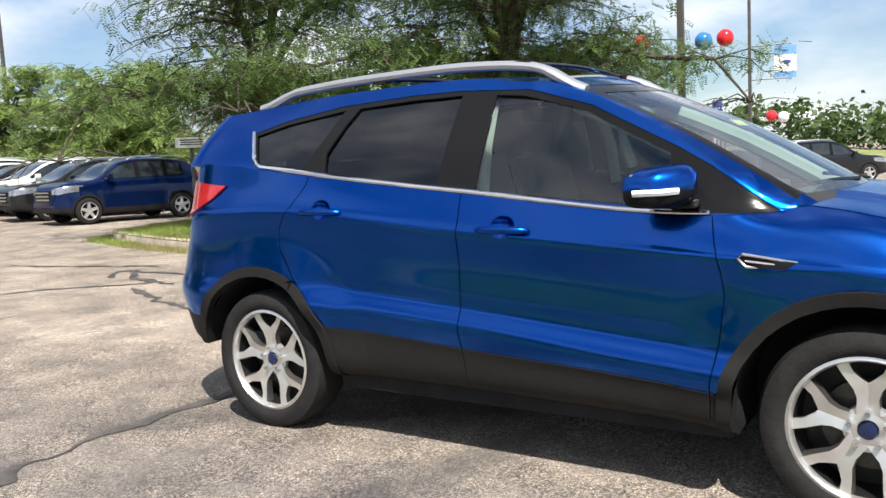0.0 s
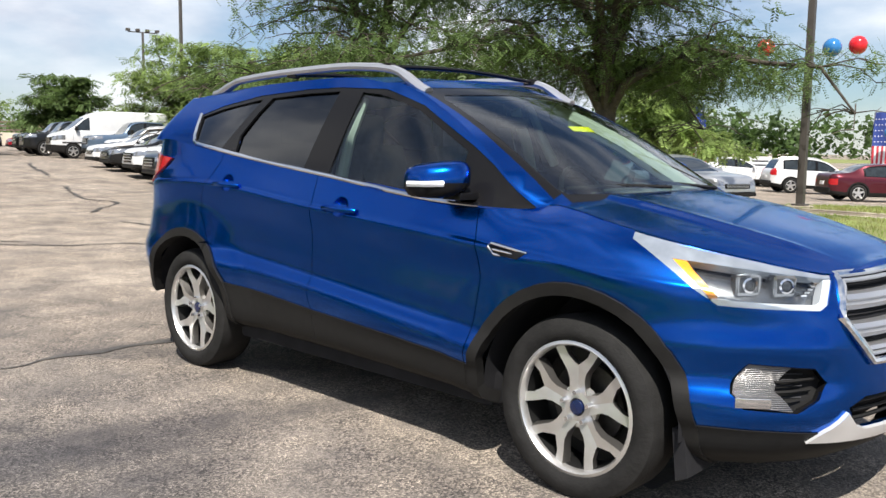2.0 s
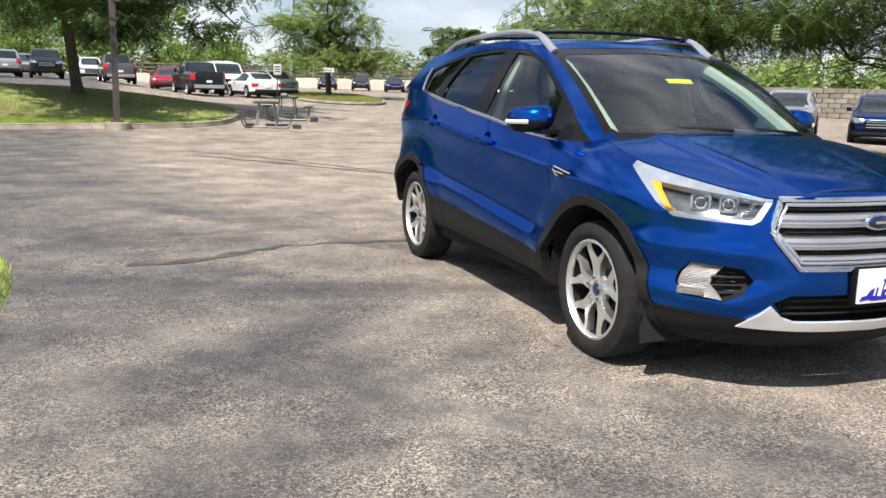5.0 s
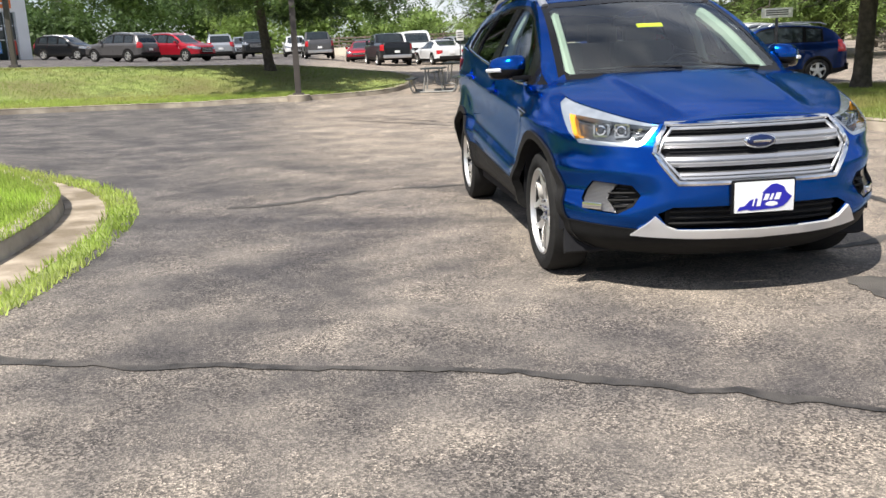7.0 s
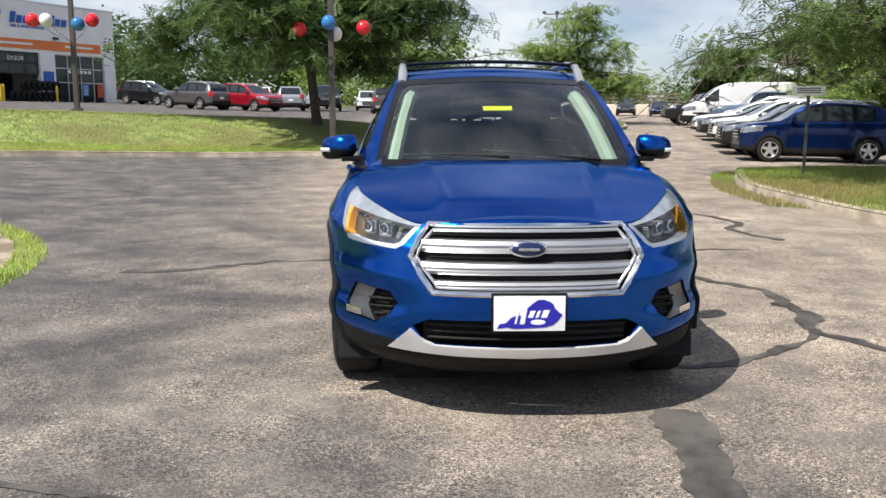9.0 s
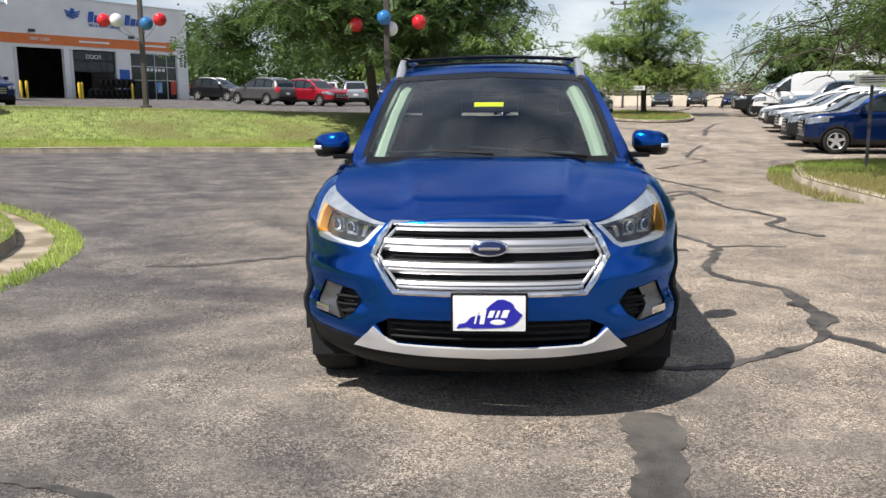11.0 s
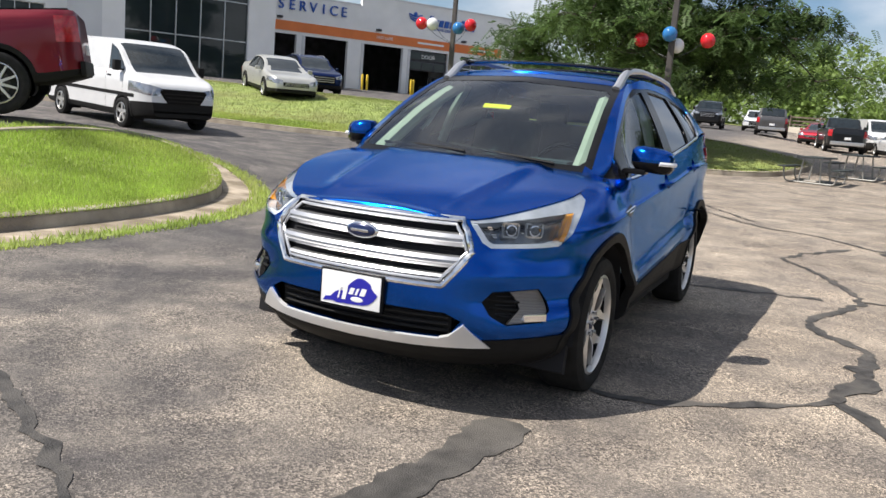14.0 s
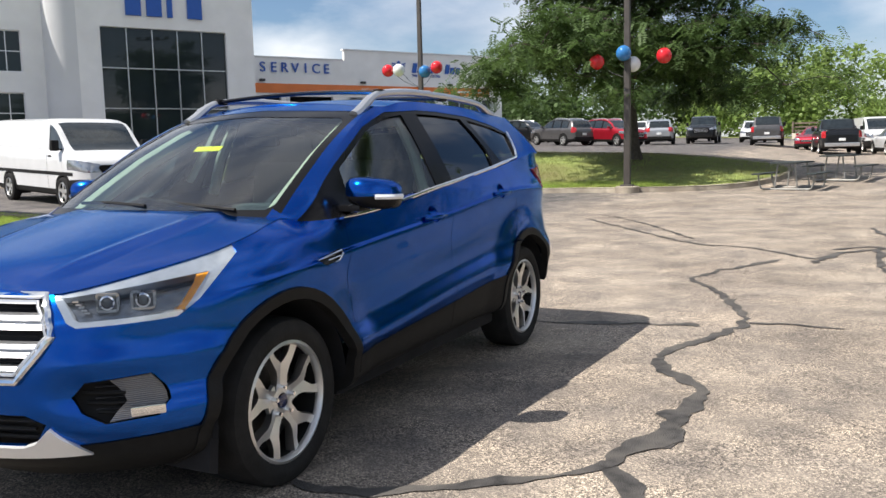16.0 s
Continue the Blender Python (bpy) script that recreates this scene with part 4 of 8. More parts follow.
    cut(bm, [(0.662, 0.590), (0.752, 0.598), (0.795, 0.505), (0.780, 0.459), (0.672, 0.449), (0.702, 0.515)], Y_, Z_, lambda f: f.verts[0].co.x > 1.4 and f[layer] in (FOG, FOGL), FOGL)
    # headlamp, seen square on to its lens
    d = Vector((-0.66, 0.75, 0)).normalized()
    lampy = lambda f: f.verts[0].co.x > 1.4 and f.verts[0].co.y > 0.40
    cut(bm, [(-1.035, 0.93), (-1.028, 0.868), (-0.988, 0.795), (-0.955, 0.776), (-0.62, 0.788), (-0.545, 0.84), (-0.40, 0.985), (-0.45, 1.06), (-0.8, 1.06)], d, Z_, lampy, LAMP)
    inner = lambda f: f[layer] in (LAMP, L_TOP, L_GUIDE, L_AMBER) and f.verts[0].co.x > 1.4
    cut(bm, [(-1.05, 0.872), (-0.98, 0.876), (-0.80, 0.897), (-0.62, 0.919), (-0.505, 0.932), (-0.595, 0.81), (-0.56, 0.79), (-0.50, 0.84), (-0.37, 0.98), (-0.38, 1.08), (-0.8, 1.08), (-1.05, 0.95)], d, Z_, inner, L_TOP)
    cut(bm, [(-1.05, 0.872), (-1.00, 0.872), (-0.962, 0.806), (-0.942, 0.797), (-0.60, 0.808), (-0.585, 0.77), (-1.05, 0.74)], d, Z_, inner, L_GUIDE)
    cut(bm, [(-0.505, 0.932), (-0.55, 0.927), (-0.56, 0.90), (-0.62, 0.815), (-0.595, 0.81)], d, Z_, inner, L_AMBER)
    cut(bm, [(0.945, 0.916), (0.965, 0.932), (1.145, 0.905), (1.10, 0.878), (0.975, 0.884)], X_, Z_, side, VENT)
    cut(bm, [(-1.56, 1.215), (-1.88, 1.245), (-2.3, 1.26), (-2.3, 1.0), (-1.95, 1.04), (-1.66, 1.15)], X_, Z_, back, TAIL)
    return bm


# greenhouse: windscreen, sides and rear, from the belt line to the roof edge
A_LINE = ((0.0, 1.145, 0.735, 1.085), (0.25, 0.93, 0.715, 1.215), (0.5, 0.68, 0.685, 1.36), (0.75, 0.42, 0.65, 1.485), (0.9, 0.25, 0.62, 1.556), (1.0, 0.10, 0.60, 1.602))
BELT = ((1.145, 1.075), (1.04, 1.06), (0.85, 1.055), (-0.2, 1.155), (-0.83, 1.225), (-1.3, 1.285), (-1.9, 1.33))
ROOFZ = ((0.10, 1.602), (-0.1, 1.63), (-0.4, 1.645), (-0.9, 1.638), (-1.4, 1.61), (-1.85, 1.575))
N1, N2, N3, NV = 12, 56, 8, 16


def upper_body():
    rows = []
    for k in range(NV + 1):
        v = k / NV
        ax = float(smooth_line([(a[0], a[1]) for a in A_LINE], v))
        ay = float(smooth_line([(a[0], a[2]) for a in A_LINE], v))
        az = float(smooth_line([(a[0], a[3]) for a in A_LINE], v))
        bow = 0.13 - 0.05 * v
        row = []
        for i in range(N1):
            s = i / N1
            row.append((ax + bow * (1 - s * s), ay * s, az + (0.012 + 0.014 * v) * (1 - s * s)))
        dx, dy = -1.86 + 0.10 * v * v, 0.80 - 0.20 * v
        for i in range(N2 + 1):
            s = i / N2
            x = ax + (dx - ax) * s
            zb = float(smooth_line(BELT, x))
            zt = float(smooth_line(ROOFZ, min(x, 0.10)))
            zt = az if x > 0.10 else zt
            # height on the pillar line at this row, levelled out behind it
            near = float(step(0.0, 0.16, s))
            z = az + (zb + (zt - zb) * (v ** 0.93) - az) * (near + (1 - near) * (1 - v) ** 3)
            y = 0.862 - 0.225 * v - 0.035 * v * v
            y = y * (1 - 0.012 * ((x + 0.3) / 1.2) ** 2)
            low_w = (1 - v) ** 2
            y = ay + (y - ay) * (low_w * float(step(1.13, 0.9, x)) + (1 - low_w) * float(step(-0.05, 0.13, s)))
            y = y + (dy - y) * float(step(0.75, 1.0, s)) * 0.8
            row.append((x, y, z))
        x1, y1, z1 = row[-1]
        for i in range(1, N3 + 1):
            a = (math.pi / 2) * i / N3
            row.append((x1 - 0.14 * math.sin(a) ** 0.8, y1 * max(0.0, math.cos(a)) ** 0.6, z1 + 0.02 * v * math.sin(a)))
        rows.append(row)
    rows = np.array(rows)
    bm = grid_mesh(rows)
    bm.faces.layers.int.new("region")
    side = lambda f: f.verts[0].co.y > 0.5 and f.calc_center_median().x < 1.13
    wind = lambda f: f.verts[0].co.x > 0.05 and f.normal.x > 0.3
    bm.normal_update()
    dlo = [(1.07, 1.058), (0.83, 1.063), (-0.2, 1.163), (-0.83, 1.232), (-1.34, 1.292), (-1.40, 1.31), (-1.50, 1.47), (-1.30, 1.522), (-0.96, 1.572), (-0.55, 1.592), (-0.3, 1.592), (0.04, 1.572), (0.33, 1.485), (0.69, 1.305), (0.82, 1.23)]
    cut(bm, dlo, X_, Z_, side, DLO)
    cut(bm, [(0.67, 1.085), (-0.12, 1.16), (-0.112, 1.562), (0.02, 1.548), (0.30, 1.466), (0.665, 1.282)], X_, Z_, side, GF)
    cut(bm, [(-0.315, 1.178), (-0.93, 1.252), (-0.955, 1.35), (-0.90, 1.47), (-0.845, 1.555), (-0.55, 1.57), (-0.282, 1.572)], X_, Z_, side, GR)
    cut(bm, [(-1.075, 1.272), (-1.33, 1.303), (-1.385, 1.325), (-1.475, 1.462), (-1.28, 1.505), (-0.93, 1.552)], X_, Z_, side, GQ)
    cut(bm, [(0.70, 1.075), (0.832, 1.068), (0.842, 1.2), (0.70, 1.285)], X_, Z_, side, SAIL)
    bm.normal_update()
    cut(bm, [(-0.1, 1.085), (0.69, 1.085), (0.705, 1.10), (0.662, 1.32), (0.605, 1.545), (0.56, 1.575), (-0.1, 1.602)], Y_, Z_, wind, FRIT)
    bm.normal_update()
    cut(bm, [(-0.1, 1.12), (0.64, 1.118), (0.662, 1.14), (0.622, 1.32), (0.572, 1.515), (0.535, 1.54), (-0.1, 1.568)], Y_, Z_, wind, WIND)
    edge = rows[-1]
    return bm, edge


def side_y(x, z):
    """How far the flank above the belt lies from the middle."""
    zb, zt = float(smooth_line(BELT, x)), float(smooth_line(ROOFZ, min(x, 0.10)))
    v = min(1.0, max(0.0, (z - zb) / (zt - zb))) ** (1 / 0.93)
    ax = float(smooth_line([(a[0], a[1]) for a in A_LINE], v))
    s = (ax - x) / (ax + 1.86 - 0.10 * v * v)
    y = (0.862 - 0.225 * v - 0.035 * v * v) * (1 - 0.012 * ((x + 0.3) / 1.2) ** 2)
    return y + (0.80 - 0.20 * v - y) * float(step(0.75, 1.0, s)) * 0.8


def roof_panel(edge):
    rows = []
    for k in range(11):
        s = k / 10
        row = []
        for p in edge:
            y = p[1] * (1 - s)
            row.append((p[0], y, p[2] + 0.032 * (1 - (1 - s) ** 2) * min(1.0, p[1] / 0.5)))
        rows.append(row)
    # pull the front and rear ends into the line of the edge
    bm = grid_mesh(np.array(rows))
    for f in bm.faces:
        if f.normal.z < 0:
            f.normal_flip()
    return bm


def hood_panel():
    seam = LEVELS[-1][: NF + 2]
    rows = []
    base = np.array(seam)
    n = len(base)
    for k in range(41):
        s = k / 40
        row = []
        for i in range(n):
            x, y, z = base[i]
            yy = y * (1 - s)
            # the hood runs back to the cowl below the glass
            crown = 0.034 * (1 - (1 - s) ** 2.2) * min(1.0, y / 0.55)
            yc = 0.47 - 0.13 * (x - 1.2)
            rib = (0.013 * float(step(yc + 0.06, yc - 0.05, yy)) + 0.004 * math.exp(-((yy - yc + 0.04) / 0.022) ** 2)) * float(step(2.12, 1.85, x))
            row.append((x, yy, z + crown + rib))
        rows.append(row)
    bm = grid_mesh(np.array(rows))
    for f in bm.faces:
        if f.normal.z < 0:
            f.normal_flip()
    return bm


hero = thing("suv", "metallic blue compact SUV with silver roof rails parked on asphalt", "car")


def build_hero():
    low = lower_body()
    up, edge = upper_body()

    def both(name, src, slots, mat, offset=0.0, rim=0.0, label="", parent=hero):
        """The parts of both sides, as two objects."""
        made = []
        for side in (1, -1):
            bm = take(src, slots)
            if not bm.faces:
                bm.free()
                continue
            if offset:
                push(bm, offset)
            if name in ("front_window", "rear_window", "quarter_window"):
                faired(bm, 3 if name == "front_window" else 2)
            if rim:
                thicken(bm, rim)
            if side < 0:
                bm = mirrored(bm, False)
            made.append(part(name, bm, mat, parent, label))
        return made

    def whole(name, src, slots, mat, offset=0.0, rim=0.0, label=""):
        bm = mirrored(take(src, slots))
        if offset:
            push(bm, offset)
        if rim:
            thicken(bm, rim)
        return part(name, bm, mat, hero, label)

    def islands(namer, bm, mat, label="", other=lambda c: None):
        """Each connected piece as a part of its own, named by where it lies."""
        left = set(bm.faces)
        while left:
            f0 = left.pop()
            grp, todo = {f0}, [f0]
            while todo:
                f = todo.pop()
                for e in f.edges:
                    for g in e.link_faces:
                        if g in left:
                            left.discard(g)
                            grp.add(g)
                            todo.append(g)
            if len(grp) < 6:
                continue
            out = bmesh.new()
            seen = {}
            for f in grp:
                out.faces.new([seen.setdefault(v, None) or seen.update({v: out.verts.new(v.co)}) or seen[v] for v in f.verts])
            c = sum((f.calc_center_median() for f in grp), Vector()) / len(grp)
            part(namer(c), out, other(c) or mat, hero, label)
        bm.free()

    paint = M["paint_hero"]
    bm = thicken(mirrored(take(low, {BODY})), 0.012)
    islands(lambda c: "front_body" if c.x > 0 else "rear_body", bm, paint, "glossy metallic blue body panels")
    doors_f = both("front_door", low, {FDOOR}, paint, 0, 0.01)
    doors_r = both("rear_door", low, {RDOOR}, paint, 0, 0.01)
    islands(lambda c: "panel_gap", push(mirrored(take(low, {GAP})), -0.009), M["dark"])
    islands(lambda c: "wheel_arch_trim", thicken(push(mirrored(take(low, {FLARE})), 0.012), 0.05), M["plastic"], "black plastic wheel arch trim")
    # the front skirt gets the darker plastic, its shade painted in
    islands(lambda c: "sill_cladding" if abs(c.y) > 0.3 and abs(c.x) < 1.3 else "bumper_skirt", thicken(push(mirrored(take(low, {CLAD})), 0.004), 0.03), M["plastic"], "black plastic lower cladding", lambda c: M["skirt"] if c.x > 1.3 else None)
    both("tail_lamp", low, {TAIL}, M["red_lens"], 0.012, 0.02, "red and clear tail lamp")
    whole("skid_plate", low, {SKID}, M["skid"], 0.014, 0.02, "satin silver front skid plate")
    whole("intake_backing", low, {INTAKE}, M["dark"], -0.07, 0)
    vents = both("fender_vent", low, {VENT}, M["gloss_black"], 0.002, 0.01)
    for sgn in (1, -1):
        bm = bmesh.new()
        tube(bm, [(x, sgn * yy, z) for x, yy, z in ((0.948, 0.920, 0.916), (0.967, 0.922, 0.930), (1.142, 0.920, 0.904), (1.099, 0.918, 0.880), (0.977, 0.917, 0.886))], 0.005, 6, closed=True)
        tube(bm, [(0.975, sgn * 0.922, 0.906), (1.10, sgn * 0.922, 0.893)], 0.004, 6)
        part("vent_trim", bm, M["chrome"], vents[0 if sgn > 0 else 1], "chrome vent surround")

    # upper body
    whole("roof_frame", up, {BODY}, paint, 0, 0.012)
    both("window_surround", up, {DLO, SAIL}, M["gloss_black"], -0.003, 0.01, "black window surround and pillars")
    both("front_window", up, {GF}, M["glass_side"], -0.009, 0, "clear front door glass")
    both("rear_window", up, {GR}, M["glass_tint"], -0.009, 0, "dark privacy glass")
    both("quarter_window", up, {GQ}, M["glass_tint"], -0.007, 0, "dark privacy glass")
    whole("windscreen_border", up, {FRIT}, M["gloss_black"], -0.002, 0.008)
    whole("windscreen", up, {WIND}, M["glass_clear"], -0.004, 0, "clear windscreen")
    part("roof", mirrored(roof_panel(edge)), paint, hero)
    part("hood", thicken(push(mirrored(hood_panel()), 0.003), 0.02), paint, hero, "blue hood with two raised creases")

    # chrome strip under the windows and up behind the rear one
    for sgn in (1, -1):
        bm = bmesh.new()
        line = [(x, float(smooth_line(BELT, x)) + 0.010) for x in np.linspace(0.84, -1.30, 40)]
        line += [(-1.345, 1.300), (-1.385, 1.315), (-1.415, 1.345), (-1.455, 1.405), (-1.505, 1.478)]
        tube(bm, [(x, sgn * (side_y(x, z) + 0.001), z) for x, z in line], 0.0105, 8)
        part("belt_moulding", bm, M["chrome"], hero, "bright chrome strip under the windows")

    # headlamps: a recessed bowl with projectors, amber corner and light guide behind a lens edge
    for sgn in (1, -1):
        def lamp_piece(slots, depth, rim=0.0):
            bm = push(take(low, slots), depth)
            if rim:
                thicken(bm, rim)
            return bm if sgn > 0 else mirrored(bm, False)

        lamp = part("headlamp", lamp_piece({LAMP}, -0.05), M["lamp_bowl"], hero, "clear headlamp with amber corner and white light guide")
        # upper band of the lens, its pale sky reflection painted in
        part("upper_lens", lamp_piece({L_TOP}, -0.004, 0.03), M["upper_lens"], lamp, "upper lens with a pale sky reflection in its colour")
        part("light_guide", lamp_piece({L_GUIDE}, -0.006, 0.04), M["guide"], lamp, "white daytime light guide")
        part("indicator", lamp_piece({L_AMBER}, -0.006, 0.04), M["amber"], lamp, "amber turn indicator")
        part("lens_cover", lamp_piece({LAMP, L_GUIDE, L_AMBER}, 0.001), window_lens, lamp)
        for cx, cy, r in ((1.985, 0.612, 0.040), (1.895, 0.690, 0.044)):
            mm = Matrix.Translation((cx, sgn * cy, 0.852)) @ Matrix.Rotation(sgn * radians(38), 4, "Z")
            bm = bmesh.new()
            outer = [(-r, -0.036), (r * 0.8, -0.036), (r, -0.01), (r, 0.032), (-r, 0.034)]
            prism(bm, outer, -0.04, 0.010, "x")
            bmesh.ops.bevel(bm, geom=bm.edges[:], offset=0.005, segments=2, affect="EDGES")
            bmesh.ops.transform(bm, matrix=mm, verts=bm.verts[:])
            part("reflector_box", bm, M["lamp_frame"], lamp)
            bm = bmesh.new()
            box(bm, 0.0, 0.0125, -r * 0.80, r * 0.78, -0.026, 0.026, 0.006, mm)
            part("lamp_recess", bm, M["lens_dark"], lamp)
            bm = bmesh.new()
            lathe(bm, [(0.025, 0.008), (0.026, 0.016), (0.020, 0.019)], 20, "x")
            bmesh.ops.transform(bm, matrix=mm, verts=bm.verts[:])
            part("projector_ring", bm, M["chrome"], lamp)
            bm = bmesh.new()
            blob(bm, (0.012, 0, 0), (0.010, 0.020, 0.020), 14, 8)
            bmesh.ops.transform(bm, matrix=mm, verts=bm.verts[:])
            part("projector", bm, M["lens_dark"], lamp)
        for k in range(5):
            bm = bmesh.new()
            mm = Matrix.Translation((2.065 - 0.008 * k, sgn * (0.545 + 0.004 * k), 0.862 - 0.011 * k)) @ Matrix.Rotation(sgn * radians(32), 4, "Z")
            box(bm, -0.02, 0.0, -0.010, 0.010, -0.003, 0.003, 0, mm)
            part("reflector_tick", bm, M["chrome"], lamp)

    # fog lamps
    for sgn in (1, -1):
        bm = push(take(low, {FOG, FOGL}), -0.04)
        fog = part("fog_lamp", bm if sgn > 0 else mirrored(bm, False), M["plastic"], hero, "fog lamp in a black slatted bezel")
        bm = thicken(push(take(low, {FOG, FOGL}), 0.003), 0.05)
        bm.normal_update()
        flat = take(low, {FOG, FOGL})
        keep = {tuple(round(c, 3) for c in f.calc_center_median()) for f in push(flat, 0.003).faces}
        flat.free()
        bmesh.ops.delete(bm, geom=[f for f in bm.faces if tuple(round(c, 3) for c in f.calc_center_median()) in keep], context="FACES")
        part("fog_bezel", bm if sgn > 0 else mirrored(bm, False), M["gloss_black"], fog)
        bm = thicken(push(take(low, {FOGL}), -0.006), 0.025)
        part("fog_lens", bm if sgn > 0 else mirrored(bm, False), M["fog_glass"], fog, "clear ribbed lens")
        bm = bmesh.new()
        mm = Matrix.Translation((1.965, sgn * 0.757, 0.482)) @ Matrix.Rotation(sgn * radians(50), 4, "Z")
        box(bm, -0.02, 0.012, -0.062, 0.055, -0.022, 0.012, 0.006, mm)
        part("fog_reflector", bm, M["chrome"], fog)
        for z, y0 in ((0.478, 0.615), (0.512, 0.585), (0.548, 0.572)):
            bm = bmesh.new()
            tube(bm, [(2.088 - 0.62 * (y0 - 0.57), sgn * y0, z), (2.040, sgn * 0.650, z - 0.004), (2.005, sgn * 0.692, z - 0.006)], 0.006, 6)
            part("slat", bm, M["plastic"], fog)
        for k in range(6):
            bm = bmesh.new()
            z = 0.465 + 0.02 * k
            tube(bm, [(2.060, sgn * 0.605, z), (1.995, sgn * 0.685, z)], 0.003, 4)
            part("mesh_bar", bm, M["frame_dark"], fog)

    # grille: chrome frame, satin bars, dark mesh behind, oval badge
    outline = [(-0.425, 0.882), (0.425, 0.882), (0.468, 0.83), (0.504, 0.752), (0.468, 0.69), (0.405, 0.602), (-0.405, 0.602), (-0.468, 0.69), (-0.504, 0.752), (-0.468, 0.83)]

    def nose(y, z):
        base = smooth_line(((0.30, 2.21), (0.47, 2.265), (0.57, 2.262), (0.66, 2.25), (0.75, 2.225), (0.845, 2.175), (0.89, 2.12)), z)
        return float(base) - 0.92 + 0.92 * (1 - min(0.98, abs(y) / 0.91) ** 2.5) ** 0.4

    grille = part("grille", grille_back(outline, nose), M["dark"], hero, "chrome framed grille with satin silver bars")
    for inset, rad, mat, nm in ((0.0, 0.014, M["chrome"], "grille_frame"), (0.022, 0.008, M["satin"], "inner_frame")):
        bm = bmesh.new()
        line = []
        n = len(outline)
        for i in range(n):
            p, q = outline[i], outline[(i + 1) % n]
            cnt = 14 if abs(q[0] - p[0]) > 0.3 else 3
            for k in range(cnt):
                t = k / cnt
                y, z = p[0] + (q[0] - p[0]) * t, p[1] + (q[1] - p[1]) * t
                y, z = y * (1 - inset / 0.45), 0.745 + (z - 0.745) * (1 - inset / 0.14)
                line.append((nose(y, z) + 0.006 - inset * 0.6, y, z))
        tube(bm, line, rad, 8, closed=True)
        part(nm, bm, mat, grille, "chrome grille frame" if not inset else "")
    for zc, hw, th in ((0.795, 0.455, 0.030), (0.703, 0.455, 0.027), (0.632, 0.40, 0.020)):
        bm = bmesh.new()
        ys = np.linspace(-hw, hw, 25)
        prof = [(-0.03, -th), (0.006, -th * 0.9), (0.016, -th * 0.3), (0.006, 0.0), (0.016, th * 0.35), (0.006, th * 0.9), (-0.03, th)]
        prev = None
        for y in ys:
            ring = [bm.verts.new((nose(y, zc) - 0.016 + a, y, zc + b)) for a, b in prof]
            if prev:
                for i in range(len(prof) - 1):
                    bm.faces.new((prev[i], ring[i], ring[i + 1], prev[i + 1]))
            prev = ring
        bmesh.ops.recalc_face_normals(bm, faces=bm.faces[:])
        part("grille_bar", bm, M["satin"], grille, "satin silver bar")
    bm = bmesh.new()
    blob(bm, (2.222, 0, 0.793), (0.02, 0.083, 0.038), 24, 12)
    badge = part("badge", bm, M["chrome"], grille, "oval blue badge with a chrome rim")
    bm = bmesh.new()
    blob(bm, (2.232, 0, 0.793), (0.0145, 0.072, 0.030), 24, 12)
    part("badge_face", bm, M["cap_blue"], grille)
    bm = bmesh.new()
    box(bm, 2.2435, 2.247, -0.045, 0.045, 0.787, 0.799, 0.002)
    part("badge_mark", bm, M["chrome"], grille)

    # lower intake slats
    for z in (0.395, 0.428, 0.46):
        bm = bmesh.new()
        tube(bm, [(nose(y, z) - 0.035, y, z) for y in np.linspace(-0.43, 0.43, 15)], 0.008, 6)
        part("intake_slat", bm, M["plastic"], hero)
    for sgn in (1, -1):
        bm = bmesh.new()
        box(bm, 2.12, 2.15, sgn * 0.30, sgn * 0.44, 0.38, 0.475, 0.008)
        part("intake_blank", bm, M["plastic"], hero)

    # dealer plate
    bm = bmesh.new()
    box(bm, 2.255, 2.285, -0.162, 0.162, 0.443, 0.612, 0.008)
    plate = part("number_plate", bm, M["gloss_black"], hero, "white dealer plate with a blue state shape in a black frame")
    bm = bmesh.new()
    box(bm, 2.284, 2.290, -0.152, 0.152, 0.452, 0.603, 0.006)
    part("plate_face", bm, M["white_plastic"], plate)
    shape = [(-0.138, 0.463), (-0.126, 0.482), (-0.10, 0.486), (-0.078, 0.51), (-0.052, 0.52), (-0.03, 0.518), (-0.012, 0.548), (0.012, 0.57), (0.035, 0.586), (0.06, 0.588), (0.085, 0.578), (0.10, 0.568), (0.108, 0.55), (0.122, 0.535), (0.14, 0.522), (0.12, 0.495), (0.10, 0.478), (0.07, 0.468), (0.0, 0.464), (-0.07, 0.462), (-0.09, 0.468)]
    bm = bmesh.new()
    prism(bm, shape, 2.2905, 2.2925, "x")
    part("plate_print", bm, M["plate_blue"], plate, "blue state-shaped print", False)
    for y0, y1, z0, z1 in ((-0.036, -0.016, 0.482, 0.545), (-0.002, 0.020, 0.510, 0.540), (0.030, 0.042, 0.510, 0.540), (0.054, 0.080, 0.510, 0.543), (-0.058, -0.050, 0.484, 0.540)):
        bm = bmesh.new()
        prism(bm, [(y0 - 0.006, z0), (y1 - 0.006, z0), (y1 + 0.006, z1), (y0 + 0.006, z1)], 2.2928, 2.2938, "x")
        part("plate_bar", bm, M["white_plastic"], plate, "", False)
    bm = bmesh.new()
    blob(bm, (2.293, 0.036, 0.490), (0.001, 0.032, 0.012), 16, 8)
    part("plate_oval", bm, M["white_plastic"], plate)

